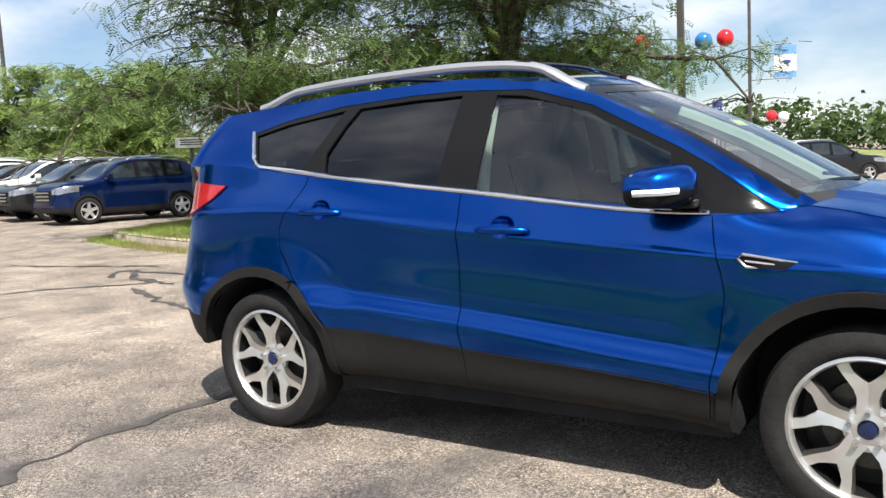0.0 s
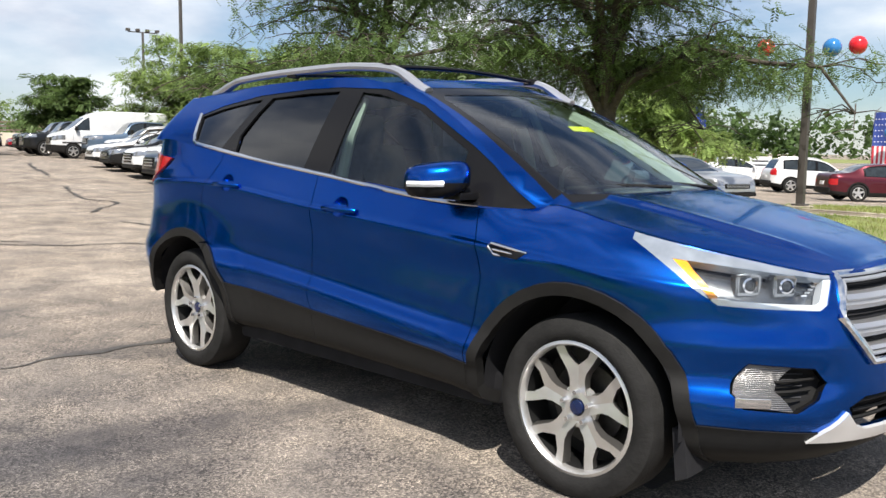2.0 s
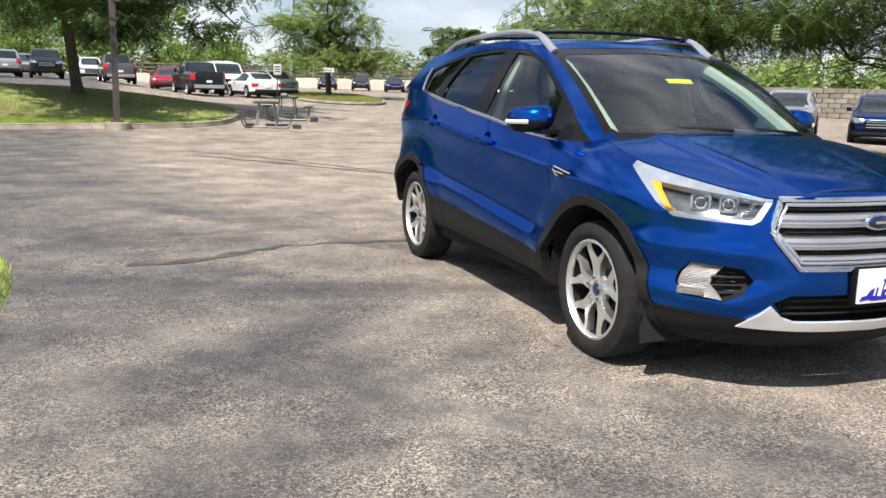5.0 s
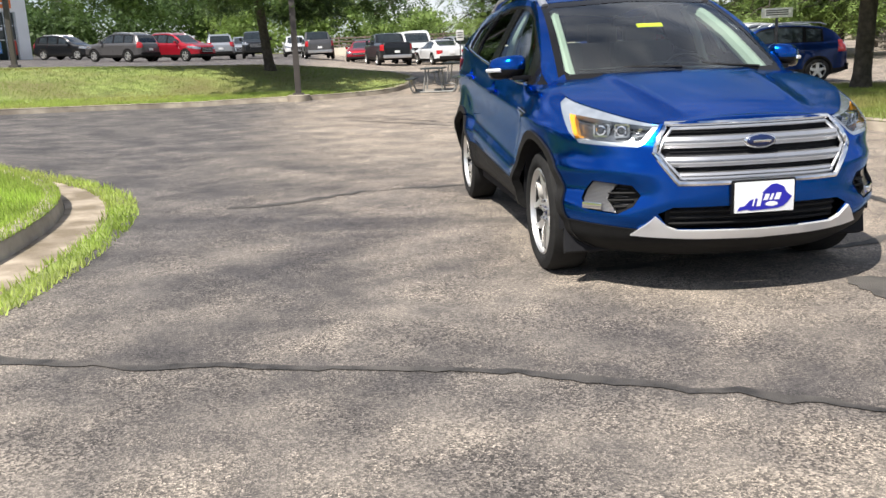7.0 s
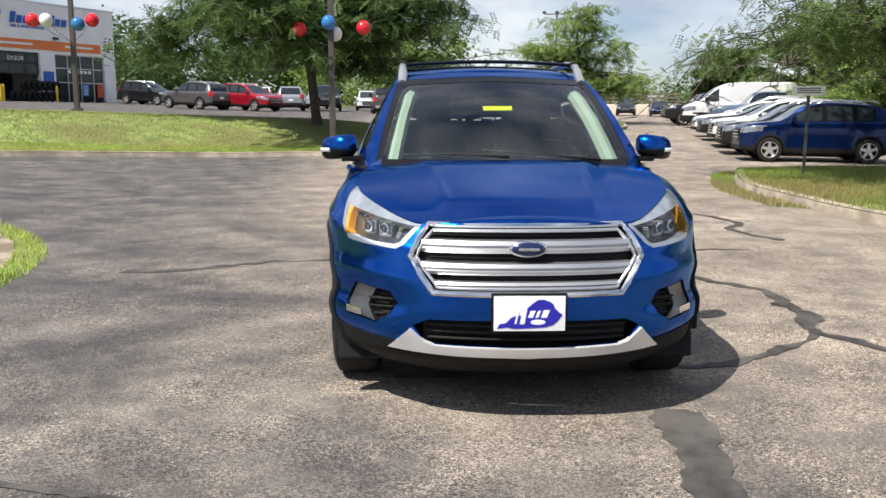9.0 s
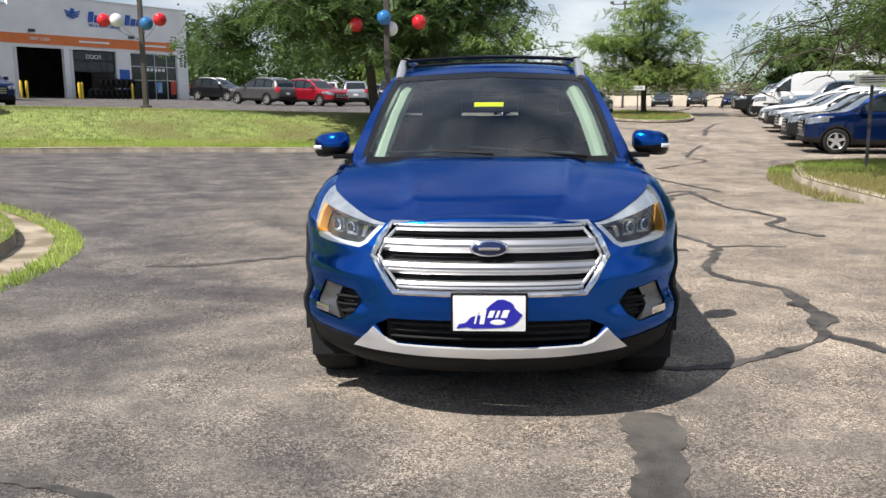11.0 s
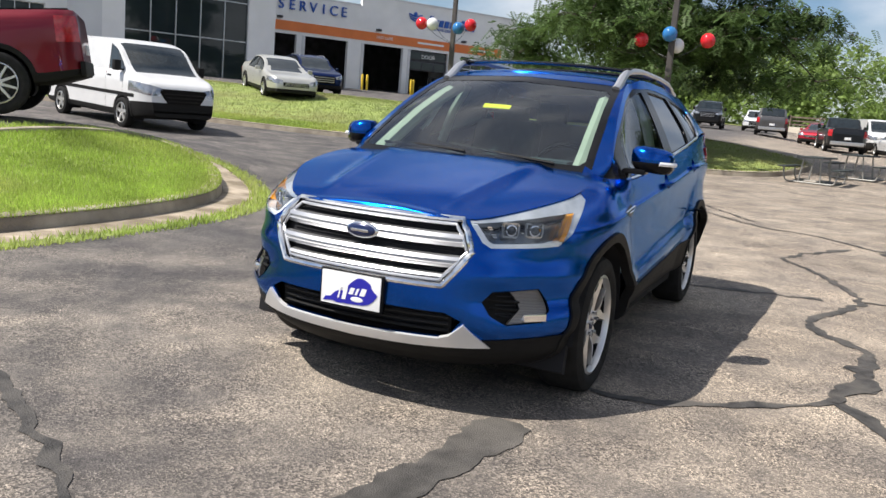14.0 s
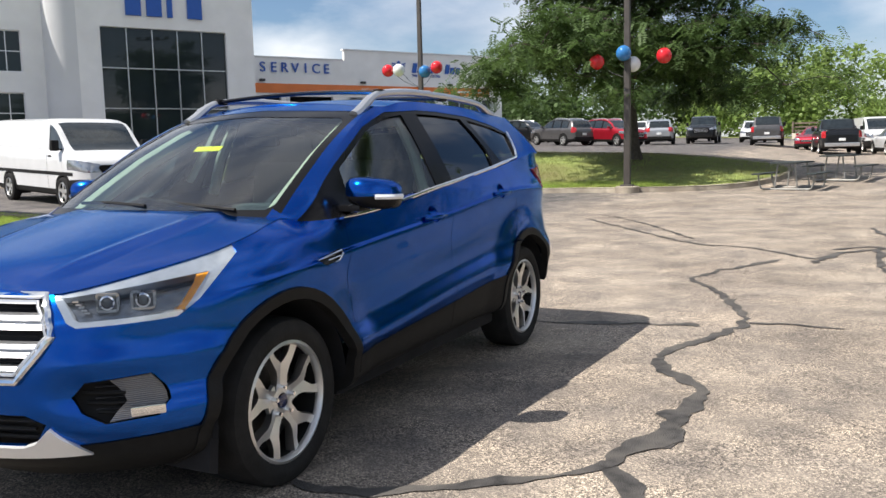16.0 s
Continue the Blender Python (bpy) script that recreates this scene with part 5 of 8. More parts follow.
    # roof rails and cross bars
    for sgn in (1, -1):
        bm = bmesh.new()
        line = []
        for x in np.linspace(-1.56, 0.27, 40):
            s = (x + 1.56) / 1.83
            lift = 0.052 * float(step(0, 0.15, s)) * float(step(1.0, 0.86, s))
            z = float(smooth_line(ROOFZ, min(x, 0.1))) if x < 0.1 else 1.602 - (x - 0.1) * 0.33
            line.append((x, sgn * 0.572, z + lift + 0.004))
        tube(bm, line, [0.021 if 3 < i < 36 else 0.025 for i in range(40)], 8)
        for v in bm.verts:
            v.co.y = sgn * 0.572 + (v.co.y - sgn * 0.572) * 1.15
        part("roof_rail", bm, M["satin"], hero, "silver arched roof rail")
    for x in (-0.02, -0.78):
        bm = bmesh.new()
        tube(bm, [(x, y, 1.682 + 0.022 * (1 - (y / 0.56) ** 2)) for y in np.linspace(-0.56, 0.56, 15)], 0.012, 8)
        for v in bm.verts:
            v.co.x = x + (v.co.x - x) * 1.8
        bar = part("cross_bar", bm, M["gloss_black"], hero, "black roof cross bar")
        for sgn in (1, -1):
            bm = bmesh.new()
            box(bm, x - 0.04, x + 0.04, sgn * 0.565 - 0.022, sgn * 0.565 + 0.022, 1.665, 1.70, 0.01)
            part("bar_foot", bm, M["plastic"], bar)

    # mirrors
    for sgn in (1, -1):
        bm = bmesh.new()
        vs = box(bm, 0.60, 0.81, 0.83, 1.045, 1.095, 1.235, 0.0)
        bmesh.ops.subdivide_edges(bm, edges=bm.edges[:], cuts=3, use_grid_fill=True)
        for v in bm.verts:
            p = v.co - Vector((0.705, 0.9375, 1.165))
            q = Vector((p.x / 0.105, p.y / 0.1075, p.z / 0.07))
            r = max(abs(q.x), abs(q.y), abs(q.z), 1e-6)
            f = r / max((abs(q.x) ** 3.8 + abs(q.y) ** 3.8 + abs(q.z) ** 3.8) ** (1 / 3.8), 1e-6)
            v.co = Vector((0.705, 0.9375, 1.165)) + p * f
            v.co.x += 0.06 * max(0, q.x) * (-abs(q.y)) * 0.6 - 0.035 * (v.co.y - 0.9375) / 0.1
            v.co.z += 0.012 * (0.95 - v.co.y) / 0.09
            v.co.y *= sgn
        if sgn < 0:
            bmesh.ops.reverse_faces(bm, faces=bm.faces[:])
        lower = bm.copy()
        bmesh.ops.bisect_plane(bm, geom=bm.verts[:] + bm.edges[:] + bm.faces[:], plane_co=(0, 0, 1.155), plane_no=(0, 0, 1), clear_inner=True)
        bmesh.ops.bisect_plane(lower, geom=lower.verts[:] + lower.edges[:] + lower.faces[:], plane_co=(0, 0, 1.155), plane_no=(0, 0, 1), clear_outer=True)
        mir = part("door_mirror", bm, paint, hero, "blue door mirror with a clear indicator strip")
        part("mirror_base", lower, M["gloss_black"], mir)
        bm = bmesh.new()
        tube(bm, [(x, sgn * y, z) for x, y, z in ((0.77, 0.985, 1.152), (0.725, 1.035, 1.15), (0.63, 1.047, 1.148))], 0.013, 6)
        part("mirror_indicator", bm, M["drl"], mir)
        bm = bmesh.new()
        box(bm, 0.70, 0.80, min(sgn * 0.80, sgn * 0.92), max(sgn * 0.80, sgn * 0.92), 1.085, 1.115, 0.01)
        part("mirror_arm", bm, M["gloss_black"], mir)
        bm = bmesh.new()
        box(bm, 0.612, 0.626, sgn * 0.955 - 0.07, sgn * 0.955 + 0.07, 1.115, 1.215, 0.006)
        part("mirror_glass", bm, M["chrome"], mir)

    # door handles
    for sgn, side in ((1, 0), (-1, 1)):
        for (x0, z0), slot, doors in ((HANDLES[0], CUP_F, doors_f), (HANDLES[1], CUP_R, doors_r)):
            bm = take(low, {slot})
            bmesh.ops.subdivide_edges(bm, edges=bm.edges[:], cuts=3, use_grid_fill=True)
            for v in bm.verts:
                q = math.hypot((v.co.x - x0) / 0.055, (v.co.z - z0 - 0.008) / 0.046)
                v.co.y -= 0.034 * max(0.0, 1 - q * q) ** 0.8
            part("handle_recess", bm if sgn > 0 else mirrored(bm, False), paint, doors[side])
            bm = bmesh.new()
            tube(bm, [(x0 - 0.115, sgn * 0.912, z0 - 0.004), (x0 - 0.09, sgn * 0.932, z0 - 0.002), (x0, sgn * 0.940, z0), (x0 + 0.09, sgn * 0.932, z0 - 0.002), (x0 + 0.115, sgn * 0.912, z0 - 0.004)], [0.010, 0.015, 0.017, 0.015, 0.010], 10)
            part("door_handle", bm, paint, doors[side], "blue door handle")

    # mud flaps, wheel houses, underbody
    for sgn in (1, -1):
        for ax in (AXLE, -AXLE):
            bm = bmesh.new()
            pts = [(ax + 0.43 * math.cos(a), 0.345 + 0.43 * math.sin(a)) for a in np.linspace(-0.05, math.pi + (0.05 if ax > 0 else -0.12), 24)]
            prev = None
            for x, z in pts:
                ring = [bm.verts.new((x, sgn * 0.89, z)), bm.verts.new((x, sgn * 0.52, z))]
                if prev:
                    bm.faces.new((prev[0], prev[1], ring[1], ring[0]))
                prev = ring
            A = [bm.verts.new((x, sgn * 0.52, z)) for x, z in pts]
            bm.faces.new(A)
            part("wheel_house", bm, M["dark"], hero)
        bm = bmesh.new()
        prism(bm, [(1.755, 0.18), (1.735, 0.36), (1.775, 0.36), (1.80, 0.20)], sgn * 0.58, sgn * 0.86)
        part("air_flap", bm, M["dark"], hero)
    bm = bmesh.new()
    box(bm, -1.9, 2.0, -0.5, 0.5, 0.21, 0.45, 0.05)
    box(bm, -0.92, 0.92, -0.84, 0.84, 0.24, 0.42, 0.04)
    part("underbody", bm, M["dark"], hero)
    build_cabin()
    low.free()
    up.free()


def grille_back(outline, nose):
    bm = bmesh.new()
    zs = np.linspace(0.60, 0.884, 8)
    for z0, z1 in zip(zs, zs[1:]):
        def half(z):
            return float(np.interp(z, [0.60, 0.69, 0.752, 0.83, 0.884], [0.405, 0.468, 0.504, 0.468, 0.425]))
        for k in range(20):
            q = []
            for a, z in ((k, z0), (k + 1, z0), (k + 1, z1), (k, z1)):
                y = half(z) * (a / 10 - 1)
                q.append(bm.verts.new((nose(y, z) - 0.05, y, z)))
            bm.faces.new(q)
    bmesh.ops.remove_doubles(bm, verts=bm.verts[:], dist=1e-4)
    for i in range(12):
        z = 0.615 + i * 0.022
        tube(bm, [(nose(y, z) - 0.042, y, z) for y in np.linspace(-0.42, 0.42, 9)], 0.004, 4)
    return bm


def build_cabin():
    """What shows through the glass: dash, wheel, seats, pale pillar lining."""
    bm = bmesh.new()
    box(bm, -1.7, 0.9, -0.78, 0.78, 0.40, 0.46)
    box(bm, -1.75, -1.70, -0.7, 0.7, 0.4, 1.3)
    part("cabin_floor", bm, M["seat"], hero)
    bm = bmesh.new()
    pts = [(1.12, 0.9), (1.10, 1.07), (0.85, 1.085), (0.70, 1.06), (0.62, 0.98), (0.66, 0.7), (0.9, 0.6)]
    prism(bm, pts, -0.70, 0.70)
    bmesh.ops.bevel(bm, geom=bm.edges[:], offset=0.02, segments=2, affect="EDGES")
    part("dashboard", bm, M["seat"], hero)
    bm = bmesh.new()
    box(bm, 0.72, 0.86, 0.22, 0.50, 1.06, 1.12, 0.03)
    part("instrument_hood", bm, M["seat"], hero)
    bm = bmesh.new()
    c = Vector((0.52, 0.36, 1.03))
    ax1, ax2 = Vector((0, 1, 0)), Vector((-0.42, 0, 0.9)).normalized()
    tube(bm, [c + 0.185 * (math.cos(a) * ax1 + math.sin(a) * ax2) for a in np.linspace(0, 2 * math.pi, 28, endpoint=False)], 0.015, 8, closed=True)
    tube(bm, [c - 0.18 * ax1, c, c + 0.18 * ax1], 0.018, 6)
    tube(bm, [c, c - 0.18 * ax2], 0.018, 6)
    part("steering_wheel", bm, M["gloss_black"], hero)
    for sy, xs in ((0.36, 0.0), (-0.36, 0.0), (0.36, -0.95), (-0.36, -0.95)):
        bm = bmesh.new()
        box(bm, xs - 0.25, xs + 0.27, sy - 0.25, sy + 0.25, 0.56, 0.72, 0.05)
        box(bm, -0.07, 0.07, -0.24, 0.24, 0.0, 0.66, 0.05, Matrix.Translation((xs - 0.27, sy, 0.66)) @ Matrix.Rotation(radians(-14), 4, "Y"))
        seat = part("seat", bm, M["seat"], hero, "charcoal cloth seat")
        bm = bmesh.new()
        box(bm, xs - 0.50, xs - 0.40, sy - 0.13, sy + 0.13, 1.30, 1.47, 0.04)
        part("headrest", bm, M["seat"], seat)
    for sgn in (1, -1):
        bm = bmesh.new()
        line = [(a[1] - 0.045, sgn * (a[2] - 0.115), a[3] - 0.05) for a in A_LINE]
        tube(bm, line[:5], 0.045, 8)
        part("pillar_lining", bm, M["pale_trim"], hero, "pale pillar lining")
        bm = bmesh.new()
        tube(bm, [(-0.14, sgn * 0.765, 1.12), (-0.15, sgn * 0.70, 1.34), (-0.16, sgn * 0.60, 1.53)], 0.032, 8)
        part("pillar_lining", bm, M["pale_trim"], hero, "pale pillar lining")
    bm = bmesh.new()
    lx, ly = np.linspace(0.0, -1.7, 12), np.linspace(-0.58, 0.58, 9)
    V = [[bm.verts.new((x, y, float(smooth_line(ROOFZ, x)) - 0.05 + 0.03 * (1 - (y / 0.58) ** 2))) for y in ly] for x in lx]
    for i in range(11):
        for j in range(8):
            bm.faces.new((V[i][j], V[i][j + 1], V[i + 1][j + 1], V[i + 1][j]))
    part("headlining", bm, M["pale_trim"], hero)
    bm = bmesh.new()
    box(bm, 0.29, 0.33, -0.11, 0.11, 1.40, 1.46, 0.02)
    part("rear_view_mirror", bm, M["gloss_black"], hero)
    # stickers on the inside of the glass, wipers on the outside
    bm = bmesh.new()
    nrm = Vector((0.55, 0, 0.83)).normalized()
    c = Vector((0.745, -0.005, 1.402)) - nrm * 0.014
    u = Vector((0.83, 0, -0.55)).normalized()
    q = [c + Vector((0, 0.085, 0)) + u * 0.022, c - Vector((0, 0.085, 0)) + u * 0.022, c - Vector((0, 0.085, 0)) - u * 0.022, c + Vector((0, 0.085, 0)) - u * 0.022]
    lo = [bm.verts.new(p) for p in q]
    hi = [bm.verts.new(p + nrm * 0.003) for p in q]
    bm.faces.new(hi)
    bm.faces.new(lo[::-1])
    for i in range(4):
        bm.faces.new((lo[i], lo[(i + 1) % 4], hi[(i + 1) % 4], hi[i]))
    part("price_sticker", bm, M["sticker"], hero, "yellow paper sticker", False)
    for pts in (((1.18, 0.52, 1.118), (1.17, 0.2, 1.142), (1.10, -0.12, 1.165)), ((1.21, 0.02, 1.135), (1.16, -0.28, 1.145), (1.06, -0.56, 1.135))):
        bm = bmesh.new()
        tube(bm, pts, 0.009, 6)
        wiper = part("wiper", bm, M["plastic"], hero)


def lens_material():
    m = window_glass("lamp_cover", (0.92, 0.94, 0.95))
    return m


window_lens = lens_material()
build_hero()


def alloy_wheel(parent, tyre_r, rim_r, width, style, centre, face):
    """A wheel whose outer face looks along face (+1 or -1 in y)."""
    w = width / 2
    turn = 56 if style == "y" else 26
    wheel = bpy.data.objects.new("wheel", None)
    scene.collection.objects.link(wheel)
    wheel.parent = parent
    wheel.matrix_basis = Matrix.Translation(centre) @ (Matrix.Identity(4) if face > 0 else Matrix.Rotation(math.pi, 4, "Z"))
    bm = bmesh.new()
    lathe(bm, [(rim_r, -w * 0.8), (rim_r + 0.02, -w * 0.95), (tyre_r - 0.045, -w), (tyre_r - 0.012, -w * 0.86), (tyre_r, -w * 0.6), (tyre_r, w * 0.6), (tyre_r - 0.012, w * 0.86), (tyre_r - 0.045, w), (rim_r + 0.02, w * 0.97), (rim_r, w * 0.82)], turn)
    part("tyre", bm, M["rubber"], wheel)
    bm = bmesh.new()
    lathe(bm, [(rim_r + 0.004, w * 0.86), (rim_r - 0.008, w * 0.90), (rim_r - 0.016, w * 0.80), (rim_r - 0.018, w * 0.62)], turn)
    part("rim", bm, M["rim"], wheel, "bright machined alloy rim")
    bm = bmesh.new()
    lathe(bm, [(0.0, 0.0), (rim_r * 0.62, 0.0), (rim_r * 0.62, -0.02)], turn // 2)
    part("brake_disc", bm, M["brake"], wheel)
    bm = bmesh.new()
    # inner part of the rim, coloured dark for the shaded spoke gaps
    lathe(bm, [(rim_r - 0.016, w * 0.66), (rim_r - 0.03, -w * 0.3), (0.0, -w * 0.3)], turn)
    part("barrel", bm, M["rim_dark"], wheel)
    front = w * 0.80
    bm = bmesh.new()
    if style == "y":
        # five forked spokes
        for k in range(5):
            a = math.pi / 2 + k * 2 * math.pi / 5
            R = Matrix.Rotation(-a, 4, "Y")
            r2 = rim_r - 0.006
            for sg in (1, -1):
                # half of a stem, then one arm of the fork: (along, across, set back)
                sp = [(0.030, 0.0, 0.030), (0.040, sg * 0.036, 0.024), (0.105, sg * 0.033, 0.014), (0.135, sg * 0.042, 0.010), (0.178, sg * 0.072, 0.007), (r2, sg * 0.113, 0.004), (r2, sg * 0.068, 0.010), (0.195, sg * 0.044, 0.014), (0.168, sg * 0.013, 0.016), (0.160, 0.0, 0.020)]
                A = [bm.verts.new(R @ Vector((x, front - 0.004 - d, y))) for x, y, d in sp]
                B = [bm.verts.new(R @ Vector((x * 0.99, front - 0.05, y * 1.1))) for x, y, d in sp]
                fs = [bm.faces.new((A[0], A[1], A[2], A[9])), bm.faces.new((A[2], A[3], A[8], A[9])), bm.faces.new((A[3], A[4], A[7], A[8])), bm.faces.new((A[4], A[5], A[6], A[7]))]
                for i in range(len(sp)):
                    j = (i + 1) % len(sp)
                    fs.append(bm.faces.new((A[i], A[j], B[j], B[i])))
                # flanks take the darker alloy, so their shade is in the colour
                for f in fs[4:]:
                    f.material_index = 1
                bmesh.ops.recalc_face_normals(bm, faces=fs)
    else:
        n = 5 if style == "five" else 10
        for k in range(n):
            a = math.pi / 2 + k * 2 * math.pi / n
            R = Matrix.Rotation(-a, 4, "Y")
            hw0, hw1 = (0.045, 0.032) if n == 5 else (0.02, 0.014)
            sp = [(0.04, -hw0), (rim_r - 0.008, -hw1), (rim_r - 0.008, hw1), (0.04, hw0)]
            A = [bm.verts.new(R @ Vector((x, front - 0.012, y))) for x, y in sp]
            B = [bm.verts.new(R @ Vector((x, front - 0.05, y * 1.1))) for x, y in sp]
            fs = [bm.faces.new(A)]
            for i in range(4):
                j = (i + 1) % 4
                fs.append(bm.faces.new((A[i], A[j], B[j], B[i])))
            bmesh.ops.recalc_face_normals(bm, faces=fs)
    lathe(bm, [(0.084, front - 0.05), (0.080, front - 0.034), (0.060, front - 0.029), (0.034, front - 0.024), (0.029, front - 0.032)], 28)
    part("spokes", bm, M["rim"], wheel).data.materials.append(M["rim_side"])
    bm = bmesh.new()
    lathe(bm, [(0.029, front - 0.030), (0.027, front - 0.018), (0.0, front - 0.014)], 20)
    part("hub_cap", bm, M["cap_blue"] if style == "y" else M["rim"], wheel)
    if style == "y":
        for k in range(5):
            bm = bmesh.new()
            a = math.pi / 2 + k * 2 * math.pi / 5
            b2 = bmesh.ops.create_cone(bm, cap_ends=True, segments=8, radius1=0.0125, radius2=0.009, depth=0.034)
            bmesh.ops.transform(bm, matrix=Matrix.Translation((0.058 * math.cos(a), front - 0.019, 0.058 * math.sin(a))) @ Matrix.Rotation(radians(-90), 4, "X"), verts=b2["verts"])
            part("lug_nut", bm, M["chrome"], wheel)
    return wheel


for sx in (AXLE, -AXLE):
    for sy in (1, -1):
        alloy_wheel(hero, WHEEL, 0.25, 0.235, "y", (sx, sy * 0.785, HUB), sy)

# ---------------------------------------------------------------- parked vehicles
PAINTS = {}


def paint_of(name, base, metal=0.4, rough=0.3):
    if name not in PAINTS:
        PAINTS[name] = car_paint(name + "_car_paint", base, 0.0, metal, rough)
    return PAINTS[name]


WHITE = lambda: paint_of("white", (0.66, 0.66, 0.66), 0.0, 0.3)
SILVER = lambda: paint_of("silver", (0.50, 0.51, 0.53), 0.7)
GREY = lambda: paint_of("grey", (0.13, 0.125, 0.125), 0.6)
BLACK = lambda: paint_of("black", (0.012, 0.013, 0.015), 0.2)
RED = lambda: paint_of("red", (0.40, 0.015, 0.03), 0.5)
MAROON = lambda: paint_of("maroon", (0.085, 0.010, 0.018), 0.45)
WINE = lambda: paint_of("wine_red", (0.17, 0.012, 0.022), 0.45)
NAVY = lambda: paint_of("navy", (0.003, 0.018, 0.095), 0.75)
SLATE = lambda: paint_of("slate_blue", (0.14, 0.20, 0.28), 0.6)
BEIGE = lambda: paint_of("champagne", (0.56, 0.55, 0.51), 0.5)

KINDS = {
    # length front, rear, half width, belt, tyre, axles, top line, windscreen, rear glass, side glass, pillars, roof width
    "suv": dict(w=0.92, belt=1.06, r=0.35, axles=(1.34, -1.34), top=((2.25, 0.62), (2.20, 0.84), (2.0, 0.97), (1.1, 1.09), (0.2, 1.58), (-0.4, 1.68), (-1.5, 1.64), (-1.85, 1.56), (-2.12, 1.12), (-2.24, 0.98), (-2.26, 0.6)), ws=(0.2, 1.1), rg=(-2.12, -1.85), sg=((0.75, -0.12), (-0.24, -0.95), (-1.05, -1.65)), wt=0.68, low=0.24),
    "crossover": dict(w=0.89, belt=1.10, r=0.335, axles=(1.28, -1.28), top=((2.06, 0.62), (2.02, 0.88), (1.8, 1.03), (1.05, 1.12), (0.3, 1.58), (-0.3, 1.66), (-1.3, 1.60), (-1.7, 1.47), (-1.98, 1.14), (-2.12, 1.0), (-2.16, 0.6)), ws=(0.3, 1.05), rg=(-1.98, -1.7), sg=((0.8, -0.05), (-0.17, -0.85), (-0.95, -1.35)), wt=0.66, low=0.22),
    "sedan": dict(w=0.925, belt=0.93, r=0.335, axles=(1.43, -1.42), top=((2.42, 0.52), (2.38, 0.70), (2.2, 0.84), (1.1, 0.98), (0.15, 1.38), (-0.4, 1.47), (-1.0, 1.42), (-1.75, 1.10), (-2.3, 1.05), (-2.42, 0.95), (-2.45, 0.5)), ws=(0.15, 1.1), rg=(-1.75, -1.0), sg=((0.75, -0.2), (-0.32, -1.15)), wt=0.64, low=0.2),
    "pickup": dict(w=1.0, belt=1.26, r=0.41, axles=(1.85, -1.83), top=((2.92, 0.75), (2.88, 1.08), (2.7, 1.20), (1.35, 1.30), (0.75, 1.88), (0.2, 1.95), (-0.65, 1.92), (-0.95, 1.40), (-1.0, 1.38), (-2.85, 1.38), (-2.92, 1.30), (-2.95, 0.7)), ws=(0.75, 1.35), rg=(-0.95, -0.65), sg=((1.0, 0.28), (0.16, -0.60)), wt=0.80, low=0.36),
    "van": dict(w=1.03, belt=1.32, r=0.36, axles=(1.85, -1.45), top=((2.85, 0.70), (2.80, 1.02), (2.6, 1.18), (2.0, 1.36), (1.2, 2.0), (0.8, 2.1), (-2.4, 2.1), (-2.62, 2.0), (-2.68, 1.3), (-2.7, 0.6)), ws=(1.2, 2.05), rg=(-2.69, -2.63), sg=((1.75, 1.0),), wt=0.90, low=0.26),
    "high_van": dict(w=1.03, belt=1.40, r=0.36, axles=(1.85, -1.9), top=((2.85, 0.70), (2.80, 1.05), (2.6, 1.25), (2.0, 1.46), (1.2, 2.12), (0.5, 2.42), (0.1, 2.47), (-2.8, 2.47), (-3.0, 2.38), (-3.08, 1.3), (-3.1, 0.6)), ws=(1.25, 2.05), rg=(-3.09, -3.03), sg=((1.75, 1.0),), wt=0.90, low=0.26),
}


SHELLS = {}
V_CLAD, V_DLO, V_ARCH_F, V_ARCH_R, V_HOLE, V_SCREEN, V_REAR, V_LAMP, V_TAIL, V_HOOD, V_STRIP, V_GLASS, V_GAP = 1, 2, 3, 4, 5, 6, 7, 8, 9, 10, 11, 20, 30


